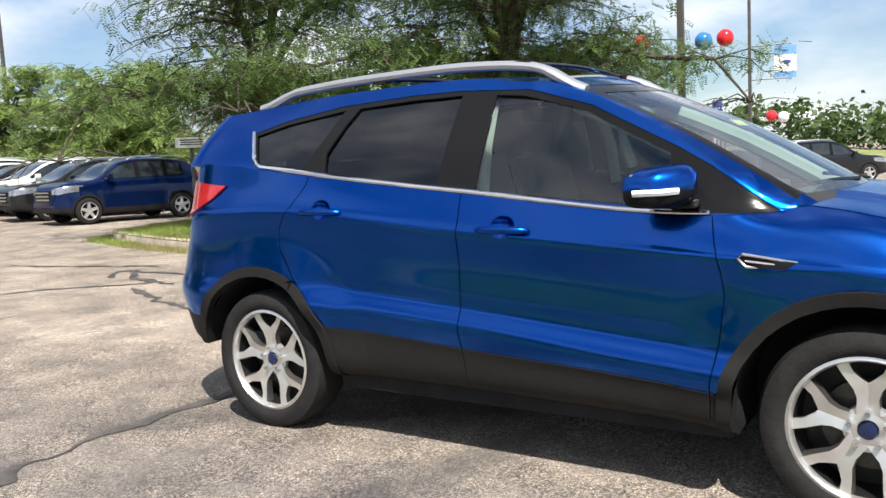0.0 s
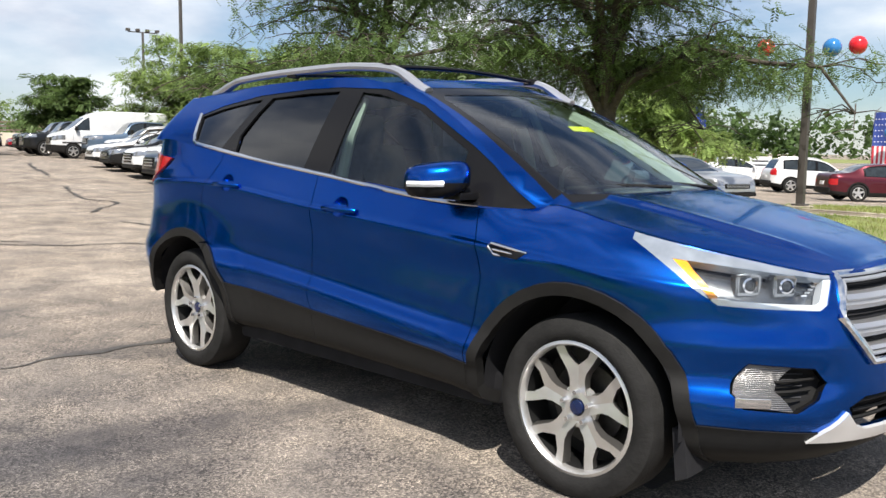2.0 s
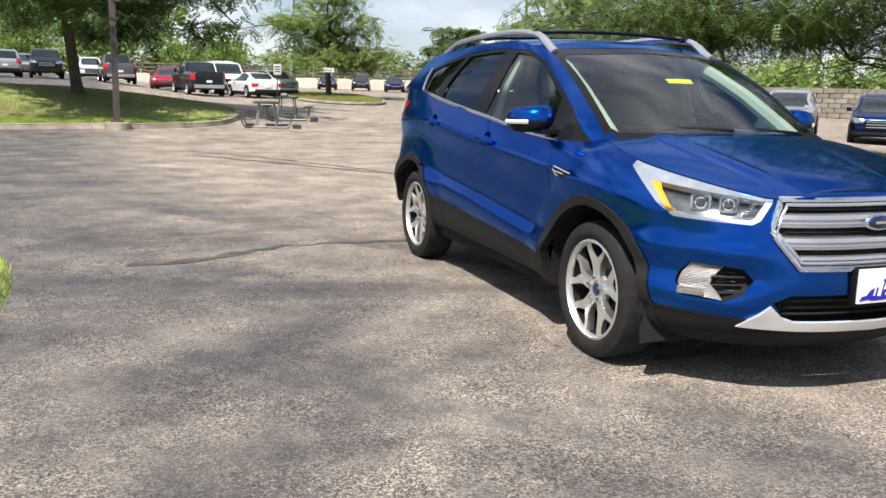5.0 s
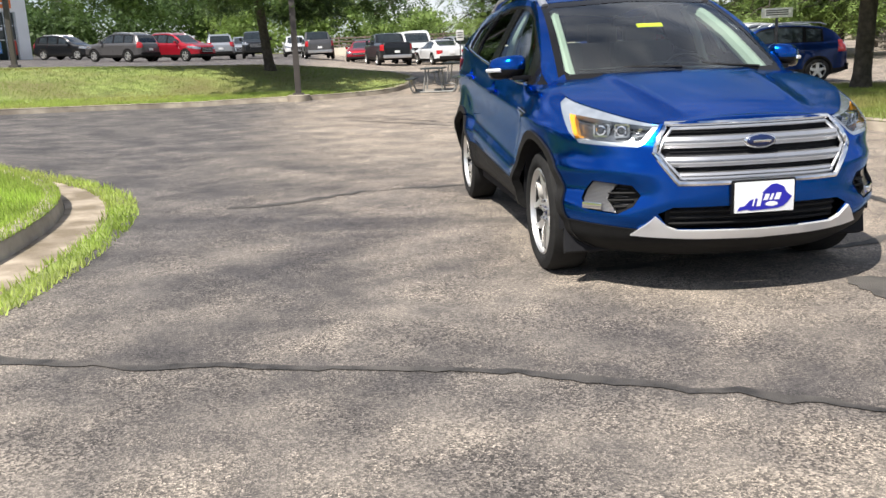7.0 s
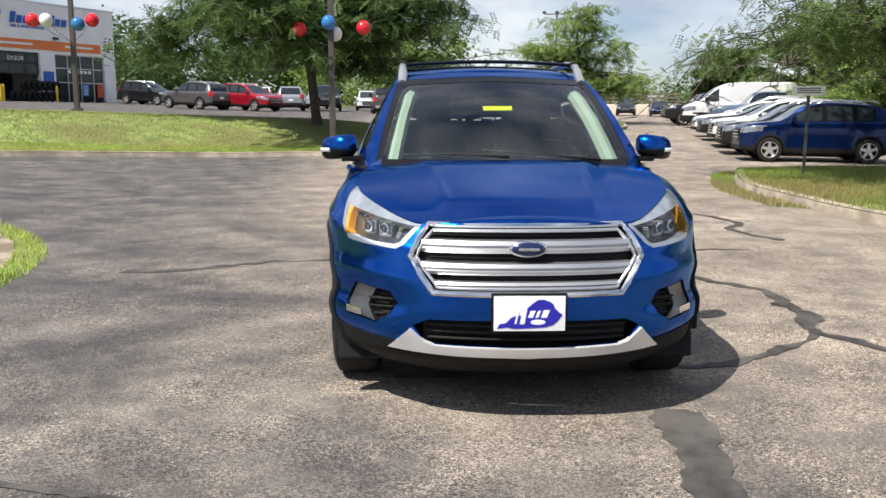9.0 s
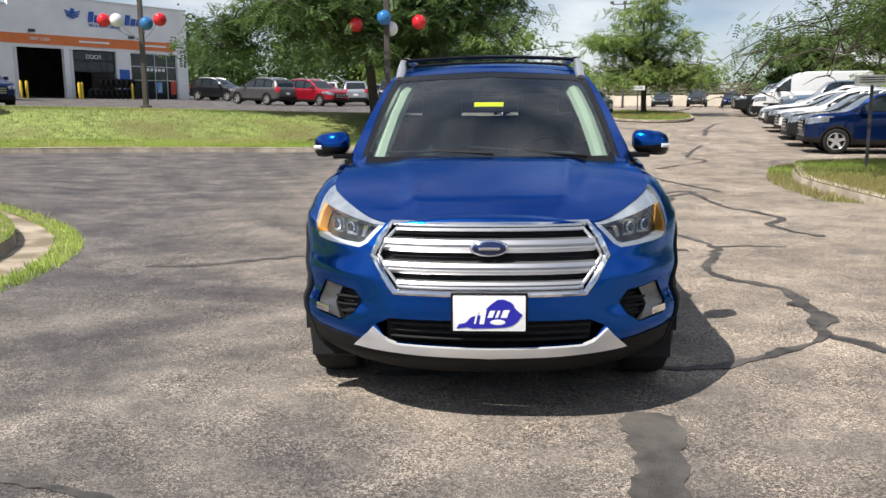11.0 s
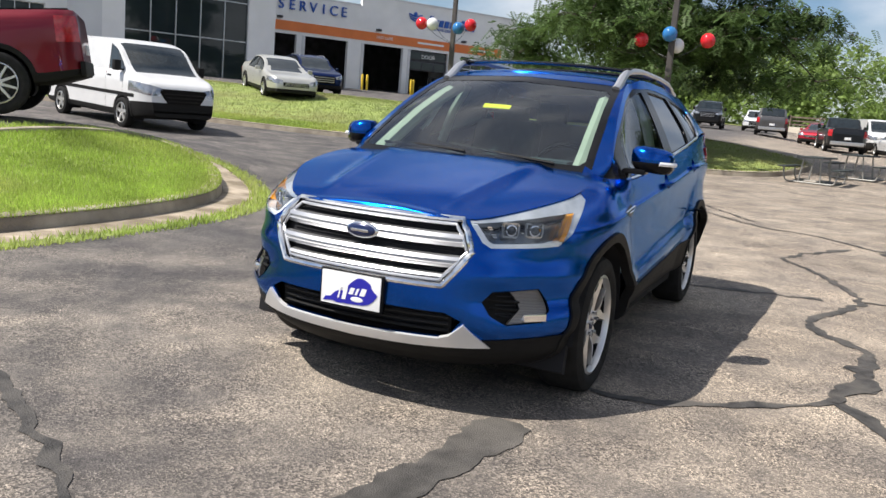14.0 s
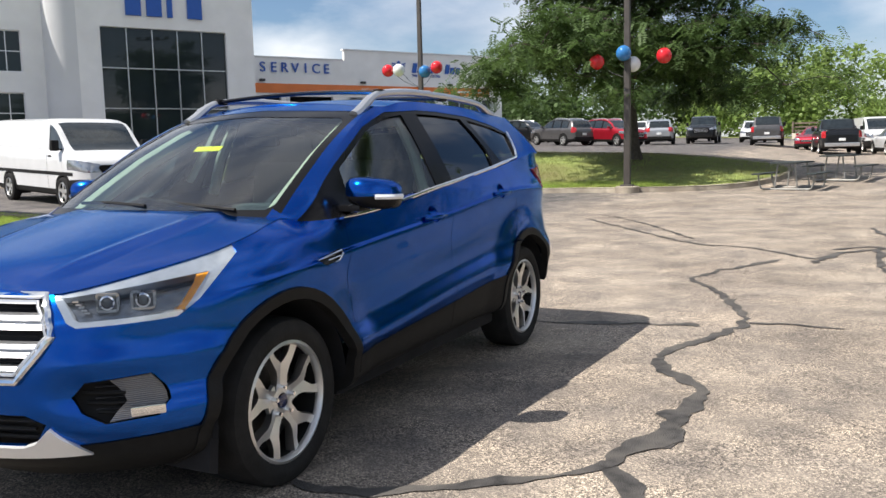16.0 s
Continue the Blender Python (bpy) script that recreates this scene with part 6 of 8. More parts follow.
def shell(kind, r, clad):
    """The meshes of one kind of vehicle: (name, mesh, material or None for the paint)."""
    key = (kind, r, clad)
    if key in SHELLS:
        return SHELLS[key]
    k = KINDS[kind]
    top, w, belt, wt, low = k["top"], k["w"], k["belt"], k["wt"], k["low"]
    dr = r - k["r"]
    vans = kind in ("van", "high_van")
    xf, xr = top[0][0], top[-1][0]

    def roofline(q):
        return float(smooth_line(top, q)) + dr

    def beltline(q):
        return min(belt + dr + 0.02 * max(0.0, -q), roofline(q) - 0.05)

    xs = set(np.round(np.linspace(xf, xr, 38), 3)) | {xf - o for o in (0.015, 0.04, 0.08, 0.14, 0.22, 0.32)} | {xr + o for o in (0.015, 0.04, 0.08, 0.14, 0.22)}
    xs = sorted(xs | set(k["ws"]) | set(k["rg"]), reverse=True)
    rows = []
    for q in xs:
        T, bl = roofline(q), beltline(q)
        end = max(0.0, (q - (xf - 0.62)) / 0.62, ((xr + 0.45) - q) / 0.45)
        ww = w * (1 - 0.24 * end**2.4)
        zb = low + dr + 0.10 * end
        h = T - bl
        tall = float(step(0.05, 0.35, h))
        tw = min(ww * 0.88 * (1 - tall) + wt * tall, ww * 0.97)
        sec = [(0.0, zb), (ww * 0.84, zb), (ww * 0.955, zb + 0.05), (ww * 0.985, zb + 0.14), (ww * 0.990, zb + 0.32 * (bl - zb)), (ww * 0.998, zb + 0.55 * (bl - zb)), (ww * 1.006, zb + 0.76 * (bl - zb)), (ww * 0.992, bl - 0.075), (ww * 0.968, bl - 0.018), (ww * 0.945, bl + 0.008)]
        for t in (0.14, 0.35, 0.6, 0.82, 0.93):
            sec.append((ww * 0.945 + (tw - ww * 0.945) * t**1.15, bl + 0.008 + (h - 0.008) * t))
        sec += [(tw * 0.90, T - min(0.025, h * 0.04)), (tw * 0.72, T - 0.004), (tw * 0.4, T), (0.0, T + 0.003)]
        rows.append([(q, yy, zz) for yy, zz in sec])
    rows = [[(p[0], 0.0, p[2]) for p in rows[0]]] + rows + [[(p[0], 0.0, p[2]) for p in rows[-1]]]
    rows = np.array(rows)
    for ax in k["axles"]:
        rr = np.hypot(rows[..., 0] - ax, rows[..., 2] - r)
        rows[..., 1] += (rows[..., 1] > 0.6 * w) * 0.022 * np.exp(-((rr - r * 1.15) / 0.10) ** 2)
    bm = grid_mesh(rows)
    layer = bm.faces.layers.int.new("region")
    side = lambda f: f.verts[0].co.y > 0.45 * w
    sg = k["sg"]
    if clad:
        zc = low + dr + 0.17
        cut(bm, [(xf + 0.3, -1), (xf + 0.3, zc + (0.28 if vans else 0.06)), (xf - 0.62, zc + (0.24 if vans else 0.03)), (xf - 0.80, zc), (xr + 0.5, zc), (xr - 0.3, zc + 0.08), (xr - 0.3, -1)], X_, Z_, lambda f: True, V_CLAD)
    if vans:
        cut(bm, [(xf - 0.5, low + 0.50), (xr + 0.1, low + 0.50), (xr + 0.1, low + 0.58), (xf - 0.5, low + 0.58)], X_, Z_, side, V_STRIP)

    def pane(a, b, up, down):
        line = [(q, max(roofline(q) - up, beltline(q) + down + 0.01)) for q in np.linspace(b, a, 9)]
        return [(a, beltline(a) + down), (b, beltline(b) + down)] + line

    if not vans:
        cut(bm, pane(sg[0][0] + 0.10, sg[-1][1] - 0.07, 0.075, 0.012), X_, Z_, side, V_DLO)
    for i, (a, b) in enumerate(sg):
        cut(bm, pane(a, b, 0.115, 0.036), X_, Z_, side, V_GLASS + i)
    seams = [sg[0][0] + 0.08] + [b - 0.04 for a, b in sg][:2]
    for i, e in enumerate(seams):
        cut(bm, strip([(e, beltline(e) + 0.01), (e - 0.01, (belt + low + dr) / 2), (e + (0.0 if i < 2 else 0.10), low + dr + 0.18)], 0.010), X_, Z_, side, V_GAP + i)
    T0 = roofline(xf - 0.12)
    nose = lambda f: f.verts[0].co.x > xf - 0.62 and f.verts[0].co.y > 0.2
    tail = lambda f: f.verts[0].co.x < xr + 0.36 and f.verts[0].co.y > 0.2
    lh = 0.20 if vans else 0.13
    cut(bm, [(w * 0.56, T0 - 0.055 - lh), (w * 0.54, T0 - 0.075), (w * 0.80, T0 - 0.02), (w * 1.02, T0 + 0.03), (w * 1.02, T0 - lh), (w * 0.86, T0 - 0.06 - lh)], Y_, Z_, nose, V_LAMP)
    zt = belt + dr if kind != "sedan" else belt - 0.06
    zu = zt + (0.0 if kind in ("sedan", "pickup") else 0.10)
    cut(bm, [(w * 0.66, zt - 0.18), (w * 0.64, zu - 0.03), (w * 1.02, zu), (w * 1.02, zt - 0.24), (w * 0.84, zt - 0.24)] if kind != "pickup" else [(w * 0.80, zt - 0.32), (w * 0.80, zt + 0.03), (w * 1.02, zt + 0.03), (w * 1.02, zt - 0.32)], Y_, Z_, tail, V_TAIL)
    if not vans:
        cut(bm, strip([(k["ws"][1] + 0.02, w * 0.80), (xf - 0.5, w * 0.74), (xf - 0.28, w * 0.60)], 0.010), X_, Y_, lambda f: f.verts[0].co.z > T0 - 0.12 and f.verts[0].co.x > 0.6, V_HOOD)
    for ax, slot in zip(k["axles"], (V_ARCH_F, V_ARCH_R)):
        if clad:
            cut(bm, circle(ax, r, r * 1.26, 28), X_, Z_, side, slot)
        cut(bm, circle(ax, r, r * 1.10, 28), X_, Z_, side, V_HOLE)
    for f in bm.faces:
        c = f.calc_center_median()
        if f[layer] == 0 and c.z > roofline(c.x) - 0.07 and c.y < wt * 0.93:
            if k["ws"][0] < c.x < k["ws"][1]:
                f[layer] = V_SCREEN
            elif k["rg"][0] < c.x < k["rg"][1]:
                f[layer] = V_REAR
    out = []

    def keep(name, src, mat):
        if src.faces:
            out.append((name, to_mesh(name, src, mat), mat))
        else:
            src.free()

    def two(name, slots, mat, d=0.0, rim=0.0):
        for s in (1, -1):
            p = take(bm, slots)
            if not p.faces:
                p.free()
                return
            if d:
                push(p, d)
            if rim:
                thicken(p, rim)
            keep(name, p if s > 0 else mirrored(p, False), mat)

    out.append(("body", to_mesh("body", mirrored(take(bm, {0})), None), None))
    keep("cladding", mirrored(take(bm, {V_CLAD})), M["plastic"])
    keep("windscreen", push(mirrored(take(bm, {V_SCREEN})), -0.004), M["glass_car"])
    keep("rear_glass", push(mirrored(take(bm, {V_REAR})), -0.004), M["glass_car"])
    two("window_surround", {V_DLO}, M["gloss_black"], -0.003)
    two("rub_strip", {V_STRIP}, M["plastic"], 0.008, 0.02)
    for i in range(len(sg)):
        two("side_glass", {V_GLASS + i}, M["glass_car"], -0.008)
    for i in range(len(seams)):
        two("door_seam", {V_GAP + i}, M["dark"], -0.008)
    two("hood_seam", {V_HOOD}, M["dark"], -0.006)
    two("wheel_arch_trim", {V_ARCH_F}, M["plastic"], 0.010, 0.03)
    two("wheel_arch_trim", {V_ARCH_R}, M["plastic"], 0.010, 0.03)
    two("headlamp", {V_LAMP}, M["lens_parked"], 0.004, 0.02)
    two("tail_lamp", {V_TAIL}, M["red_lens"], 0.006, 0.02)
    bm.free()
    SHELLS[key] = out
    return out


def vehicle(name, kind, paint, x, y, heading, label, category, group="", lift=0.0, clad=True, wheel_style="five", tyre=None, rear_bumper=""):
    k = KINDS[kind]
    r = tyre or k["r"]
    base = at_ground(x, y, lift)
    f = Vector((math.cos(radians(heading)), math.sin(radians(heading)), 0))
    gf, gb = at_ground(*(Vector((x, y, 0)) + f * 1.3).xy), at_ground(*(Vector((x, y, 0)) - f * 1.3).xy)
    pitch = -math.degrees(math.atan2(gf.z - gb.z, 2.6))
    car = thing(name, label, category, pose(base.x, base.y, (gf.z + gb.z) / 2 + lift, 0, pitch, heading), group)
    top, w, belt, wt, low = k["top"], k["w"], k["belt"], k["wt"], k["low"]
    dr = r - k["r"]
    xf, xr = top[0][0], top[-1][0]
    for piece, me, mat in shell(kind, r, clad):
        if mat is None:
            me = me.copy()
            me.materials.clear()
            me.materials.append(paint)
        ob = new(piece, me)
        ob.parent = car
    for ax in k["axles"]:
        for s in (1, -1):
            bm = bmesh.new()
            lathe(bm, [(0.0, -0.34), (r * 1.14, -0.34), (r * 1.14, -0.03)], 24, "y", (ax, 0, 0))
            for v in bm.verts:
                v.co.y = s * (w * 0.985 + v.co.y)
                v.co.z = max(v.co.z + r, r * 0.55)
            part("wheel_house", bm, M["dark"], car)
            alloy_wheel(car, r, r * 0.66, 0.22, wheel_style, (ax, s * (w - 0.058), r), s)
    T0 = float(smooth_line(top, xf - 0.12)) + dr
    for s in (1, -1):
        bm = bmesh.new()
        mx = k["sg"][0][0] - 0.06
        tall = kind in ("van", "high_van", "pickup")
        box(bm, mx - 0.09, mx + 0.05, s * (w + 0.09) - 0.085, s * (w + 0.09) + 0.085, belt + dr + 0.01, belt + dr + (0.26 if tall else 0.15), 0.035)
        box(bm, mx - 0.03, mx + 0.03, s * (w - 0.02) - 0.07, s * (w - 0.02) + 0.05, belt + dr + 0.02, belt + dr + 0.06, 0.01)
        part("door_mirror", bm, M["plastic"] if tall else paint, car)
        for a, b in k["sg"][:2]:
            bm = bmesh.new()
            box(bm, b + 0.04, b + 0.22, s * w * 0.985 - 0.02, s * w * 0.985 + 0.022, belt + dr - 0.14, belt + dr - 0.10, 0.008)
            part("door_handle", bm, paint if kind != "van" else M["plastic"], car)
    gz = T0 - 0.20
    vans = kind in ("van", "high_van")
    gw = w * (0.60 if vans else 0.52)
    g0, g1 = (gz - 0.24, gz + 0.06) if vans else (gz - 0.20, gz + 0.12)
    if kind == "sedan":
        g0, g1 = gz - 0.08, gz + 0.07
    bm = bmesh.new()
    if vans:
        prism(bm, [(-gw, g1), (-gw * 0.9, g1 + 0.05), (gw * 0.9, g1 + 0.05), (gw, g1), (gw * 0.72, g0), (-gw * 0.72, g0)], xf - 0.16, xf + 0.012, "x")
        bmesh.ops.bevel(bm, geom=bm.edges[:], offset=0.02, segments=2, affect="EDGES")
    else:
        box(bm, xf - 0.12, xf + 0.012, -gw, gw, g0, g1, 0.03)
    grille = part("grille", bm, M["gloss_black"], car)
    for i in range(3):
        bm = bmesh.new()
        z = g0 + (g1 - g0) * (0.2 + 0.28 * i)
        hw = gw * (0.70 + 0.08 * i if vans else 0.9)
        box(bm, xf, xf + 0.022, -hw, hw, z, z + (g1 - g0) * 0.1, 0.006)
        part("grille_bar", bm, M["plastic"] if vans else M["satin"], grille)
    z = low + dr
    if not vans:
        bm = bmesh.new()
        box(bm, xf - 0.30, xf + 0.02, -w * 0.80, w * 0.80, z + 0.10, z + 0.20, 0.04)
        bumper = part("front_bumper", bm, M["plastic"], car)
    bm = bmesh.new()
    box(bm, xr - 0.02, xr + 0.05, -w * 0.85, w * 0.85, low + dr + 0.12, low + dr + 0.32, 0.03)
    part("rear_bumper", bm, M[rear_bumper or ("satin" if kind == "pickup" else "plastic")], car)
    bm = bmesh.new()
    box(bm, xr - 0.025, xr + 0.02, -0.16, 0.16, low + dr + 0.42, low + dr + 0.56, 0.006)
    part("rear_plate", bm, M["white_plastic"], car)
    if kind == "pickup":
        # the open bed behind the cab
        bm = bmesh.new()
        box(bm, -2.80, -1.05, -w * 0.80, w * 0.80, 1.385 + dr, 1.40 + dr)
        part("bed_liner", bm, M["dark"], car)
    if kind in ("suv", "crossover"):
        for s in (1, -1):
            bm = bmesh.new()
            tube(bm, [(0.05, s * wt * 0.86, 1.60), (-0.1, s * wt * 0.86, 1.68), (-0.7, s * wt * 0.86, 1.705), (-1.4, s * wt * 0.86, 1.67), (-1.55, s * wt * 0.86, 1.61)], 0.018, 6)
            part("roof_rail", bm, M["satin"], car)
    return car


ROW = lambda k, back=0.0: (-18.35 - 0.971 * k + 0.24 * 1.25 + 0.2 * back, 9.4 + 0.236 * k + 0.97 * 1.25 + 0.98 * back)
g = "row of parked vehicles"
vehicle("parked_suv", "crossover", NAVY(), *ROW(0.1), -101.5, "dark blue crossover with five-spoke wheels beside a signpost", "car", g)
vehicle("parked_suv", "suv", BLACK(), *ROW(2.9), -101.5, "black SUV parked between a blue and a white one", "car", g)
vehicle("parked_suv", "suv", WHITE(), *ROW(5.7), -101.5, "white SUV with black lower trim parked in a row", "car", g)
vehicle("parked_car", "sedan", BLACK(), *ROW(8.6), -101.5, "dark grey sedan parked in a row", "car", g)
vehicle("parked_car", "sedan", WHITE(), *ROW(11.5), -101.5, "white sedan parked in a row", "car", g)
vehicle("parked_car", "sedan", SILVER(), *ROW(14.5, 1.0), -101.5, "silver sedan parked in a row", "car", g)
vehicle("parked_suv", "crossover", WHITE(), *ROW(17.7, 1.5), -101.5, "white crossover beside the slate blue pickup", "car", g)
vehicle("pickup_truck", "pickup", SLATE(), *ROW(21.0, 2.0), -101.5, "slate blue pickup truck parked beside a white van", "truck", g)
vehicle("cargo_van", "high_van", WHITE(), *ROW(24.1, 0.7), -101.5, "white high-roof cargo van with black bumper", "van", g)
vehicle("pickup_truck", "pickup", BLACK(), *ROW(28.5), -101.5, "black pickup truck beside the white van", "truck", g)
vehicle("pickup_truck", "pickup", BLACK(), *ROW(32), -101.5, "black pickup truck in the far row", "truck", g)
vehicle("parked_suv", "suv", WHITE(), *ROW(36), -101.5, "white SUV in the far row", "car", g)
vehicle("parked_car", "sedan", RED(), *ROW(41), -101.5, "red sedan at the end of the row", "car", g)

g = "cars on the upper lot"
vehicle("parked_suv", "suv", GREY(), -48.3, -14.5, -122, "grey-brown SUV seen from behind on the upper lot", "car", g)
vehicle("parked_suv", "suv", RED(), -49.3, -11.3, 55, "bright red SUV facing the drive on the upper lot", "car", g)
vehicle("parked_suv", "suv", BLACK(), -58.1, -20.4, 70, "dark grey boxy SUV beside the service building", "car", g)
vehicle("parked_car", "sedan", WHITE(), -64.0, -22.2, 60, "white sedan behind the service building corner", "car", g)
vehicle("parked_suv", "suv", WHITE(), -66.0, -13.3, 180, "white SUV on grass edge of the upper lot", "car", g)
vehicle("pickup_truck", "pickup", BLACK(), -60.0, -7.5, 5, "black pickup truck facing the drive", "truck", g)
vehicle("pickup_truck", "pickup", GREY(), -58.0, -3.0, 185, "grey lifted pickup truck seen from behind", "truck", g)
vehicle("parked_suv", "suv", WHITE(), -67.0, -4.9, 5, "white SUV in the back of the lot", "car", g)
vehicle("parked_suv", "suv", SILVER(), -70.0, -9.5, 5, "silver SUV in the back of the lot", "car", g)
vehicle("parked_car", "sedan", RED(), -55.5, 0.2, -8, "red sedan facing the drive", "car", g)
vehicle("pickup_truck", "pickup", BLACK(), -48.6, 1.5, 188, "black pickup truck with a chrome bumper seen from behind", "truck", g)
vehicle("cargo_van", "van", WHITE(), -55.0, 3.6, 10, "white cargo van between pickup trucks", "van", g)
vehicle("cargo_van", "high_van", WHITE(), -77.0, 6.3, 5, "white high-roof van at the back of the lot", "van", g)
vehicle("parked_suv", "suv", MAROON(), -74.0, 8.0, 5, "maroon SUV at the back of the lot", "car", g)
vehicle("parked_car", "sedan", WHITE(), -47.3, 4.6, 192, "white sedan with red tail lamps seen from behind", "car", g)
vehicle("parked_suv", "crossover", SILVER(), -51.5, 6.6, 15, "silver crossover beside the white sedan", "car", g)
vehicle("parked_suv", "suv", SILVER(), -55.0, -9.6, 190, "pale silver hatchback on the upper lot", "car", g)
vehicle("parked_suv", "suv", GREY(), -64.5, 0.5, 185, "dark SUV behind the red sedan", "car", g)
g = "cars by the far wall"
vehicle("parked_car", "sedan", BLACK(), -84.0, 17.7, -15, "black sedan in front of the beige wall", "car", g)
vehicle("parked_suv", "suv", BLACK(), -82.5, 20.9, -15, "black SUV in front of the beige wall", "car", g)
vehicle("parked_car", "sedan", NAVY(), -77.5, 23.0, -15, "dark blue sedan in front of the beige wall", "car", g)
g = "cars near the road"
vehicle("parked_car", "sedan", SILVER(), -9.8, 20.6, -19, "silver-blue sedan with chrome grille near the trees", "car", g)
vehicle("parked_car", "sedan", RED(), -20.0, 34.5, 150, "red sedan seen from behind near the road", "car", g)
vehicle("parked_car", "sedan", BLACK(), -22.5, 36.0, 150, "black sedan near the road", "car", g)
vehicle("parked_suv", "suv", SILVER(), -20.2, 20.2, -47, "silver SUV facing the drive by the stone wall", "car", g)
vehicle("parked_suv", "suv", NAVY(), -18.0, 22.3, -47, "blue SUV facing the drive by the stone wall", "car", g)
vehicle("parked_suv", "suv", WHITE(), -12.2, 38.2, 40, "white compact SUV near the road", "car", g)
vehicle("parked_car", "sedan", MAROON(), -7.2, 32.2, 40, "dark red sedan near the road", "car", g)
vehicle("parked_suv", "suv", BLACK(), -4.0, 32.6, 40, "black SUV near the road", "car", g)
vehicle("parked_car", "sedan", WHITE(), -17.6, 41.5, 40, "white sedan near the road", "car", g)
g = "vehicles by the showroom"
vehicle("cargo_van", "van", WHITE(), -11.3, -15.3, 73, "white low-roof cargo van with black bumper on the drive", "van", g)
vehicle("pickup_truck", "pickup", WINE(), -1.95, -10.55, -46, "dark red lifted pickup truck with ten-spoke wheels", "truck", g, 0.0, True, "ten", 0.425, "plastic")
vehicle("parked_car", "sedan", BEIGE(), -21.8, -18.2, 52, "champagne sedan on the upper drive", "car", g)
vehicle("parked_suv", "suv", NAVY(), -27.5, -20.6, 50, "dark blue SUV before the service doors", "car", g)

# ---------------------------------------------------------------- showroom and workshop
FACE = pose(-61.1, -23.8, 2.0, 0, 0, -30)     # x along the front, y away from the front, z up


def wall_piece(name, s0, s1, n0, n1, z0, z1, mat, kind_label, bevel=0.0):
    bm = bmesh.new()
    box(bm, s0, s1, n0, n1, z0, z1, bevel)
    ob = new(name, to_mesh(name, bm, mat, bool(bevel)))
    ob.matrix_basis = FACE
    return tagged(ob, kind_label, "wall", kind="structure")


def front_wall(name, s0, s1, n, top, holes, mat, label, thick=0.3):
    """One wall, its outer face at n, with openings (s0, s1, z0, z1) through it."""
    bm = bmesh.new()
    ss = sorted({s0, s1} | {h[0] for h in holes} | {h[1] for h in holes})
    zs = sorted({-1.5, top} | {h[2] for h in holes} | {h[3] for h in holes})
    for a, b in zip(ss, ss[1:]):
        for c, d in zip(zs, zs[1:]):
            mid = ((a + b) / 2, (c + d) / 2)
            if any(h[0] < mid[0] < h[1] and h[2] < mid[1] < h[3] for h in holes):
                continue
            box(bm, a, b, n - thick, n, c, d)
    bmesh.ops.remove_doubles(bm, verts=bm.verts[:], dist=1e-4)
    seen = {}
    bm.verts.index_update()
    for f in bm.faces[:]:
        seen.setdefault(tuple(sorted(v.index for v in f.verts)), []).append(f)
    bmesh.ops.delete(bm, geom=[f for fs in seen.values() if len(fs) > 1 for f in fs], context="FACES_ONLY")
    ob = new(name, to_mesh(name, bm, mat, False))
    ob.matrix_basis = FACE
    return tagged(ob, label, "wall", kind="structure")


bays = [(6.47, 9.93), (10.6, 13.95), (15.3, 18.65), (19.3, 22.6)]
holes = [(1.0, 5.25, -1.0, 3.5)] + [(a, b, -1.0, 3.5) for a, b in bays]
service = front_wall("wall_service", 0.0, 14.3, 0.0, 6.85, holes[:3], M["stucco"], "pale grey workshop wall with bay openings")
service2 = front_wall("wall_service_low", 14.3, 24.0, 0.0, 6.1, holes[3:], M["stucco"], "pale grey service wall with bay openings")
wall_piece("wall_side", 0.0, 0.3, -22.0, -0.3, -1.5, 6.85, M["stucco"], "pale grey end wall of the workshop")
wall_piece("wall_rear", 0.0, 46.0, -22.3, -22.0, -1.5, 6.1, M["stucco"], "pale grey rear wall of the building")
wall_piece("roof_slab", 0.3, 24.0, -22.0, -0.3, 5.6, 5.8, M["stucco_dark"], "flat roof of the workshop")
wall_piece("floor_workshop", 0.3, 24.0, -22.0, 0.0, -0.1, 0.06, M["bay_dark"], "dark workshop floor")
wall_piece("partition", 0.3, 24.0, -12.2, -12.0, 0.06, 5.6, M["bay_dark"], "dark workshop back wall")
wall_piece("coping", -0.1, 14.4, -0.35, 0.06, 6.85, 6.95, M["stucco_dark"], "metal coping of the parapet")
wall_piece("coping_low", 14.4, 23.5, -0.35, 0.06, 6.1, 6.2, M["stucco_dark"], "metal coping of the parapet")
wall_piece("stripe", 1.3, 23.4, 0.0, 0.05, 3.72, 4.36, M["orange"], "orange band along the workshop front")
for i, (a, b) in enumerate(bays):
    wall_piece("pier_%d" % i, b + 0.03, b + 0.25, 0.0, 0.03, -0.2, 3.5, M["stucco_dark"], "grey pier beside a bay opening")
# glazed entrance
ent = thing("entrance_front", "aluminium framed shop front with a door", "shop front", FACE, kind="structure")
bm = bmesh.new()
box(bm, 1.0, 5.25, -0.18, -0.16, 0.0, 3.5)
part("glass_pane", bm, M["facade_glass"], ent, "dark shop front glass", False)
for s in (1.0, 1.06, 1.95, 3.05, 4.15, 5.19):
    bm = bmesh.new()
    box(bm, s, s + 0.06, -0.2, -0.08, 0.0, 3.5)
    part("mullion", bm, M["frame_alu"], ent, "", False)
for z in (0.0, 1.5, 2.5, 3.44):
    bm = bmesh.new()
    box(bm, 1.0, 5.25, -0.19, -0.09, z, z + 0.06)
    part("transom", bm, M["frame_alu"], ent, "", False)
bm = bmesh.new()
box(bm, 1.2, 1.7, -0.08, -0.06, 0.5, 1.5)
part("door_poster", bm, surface("red_poster", (0.55, 0.08, 0.05), 0.6), ent, "red poster on the door", False)
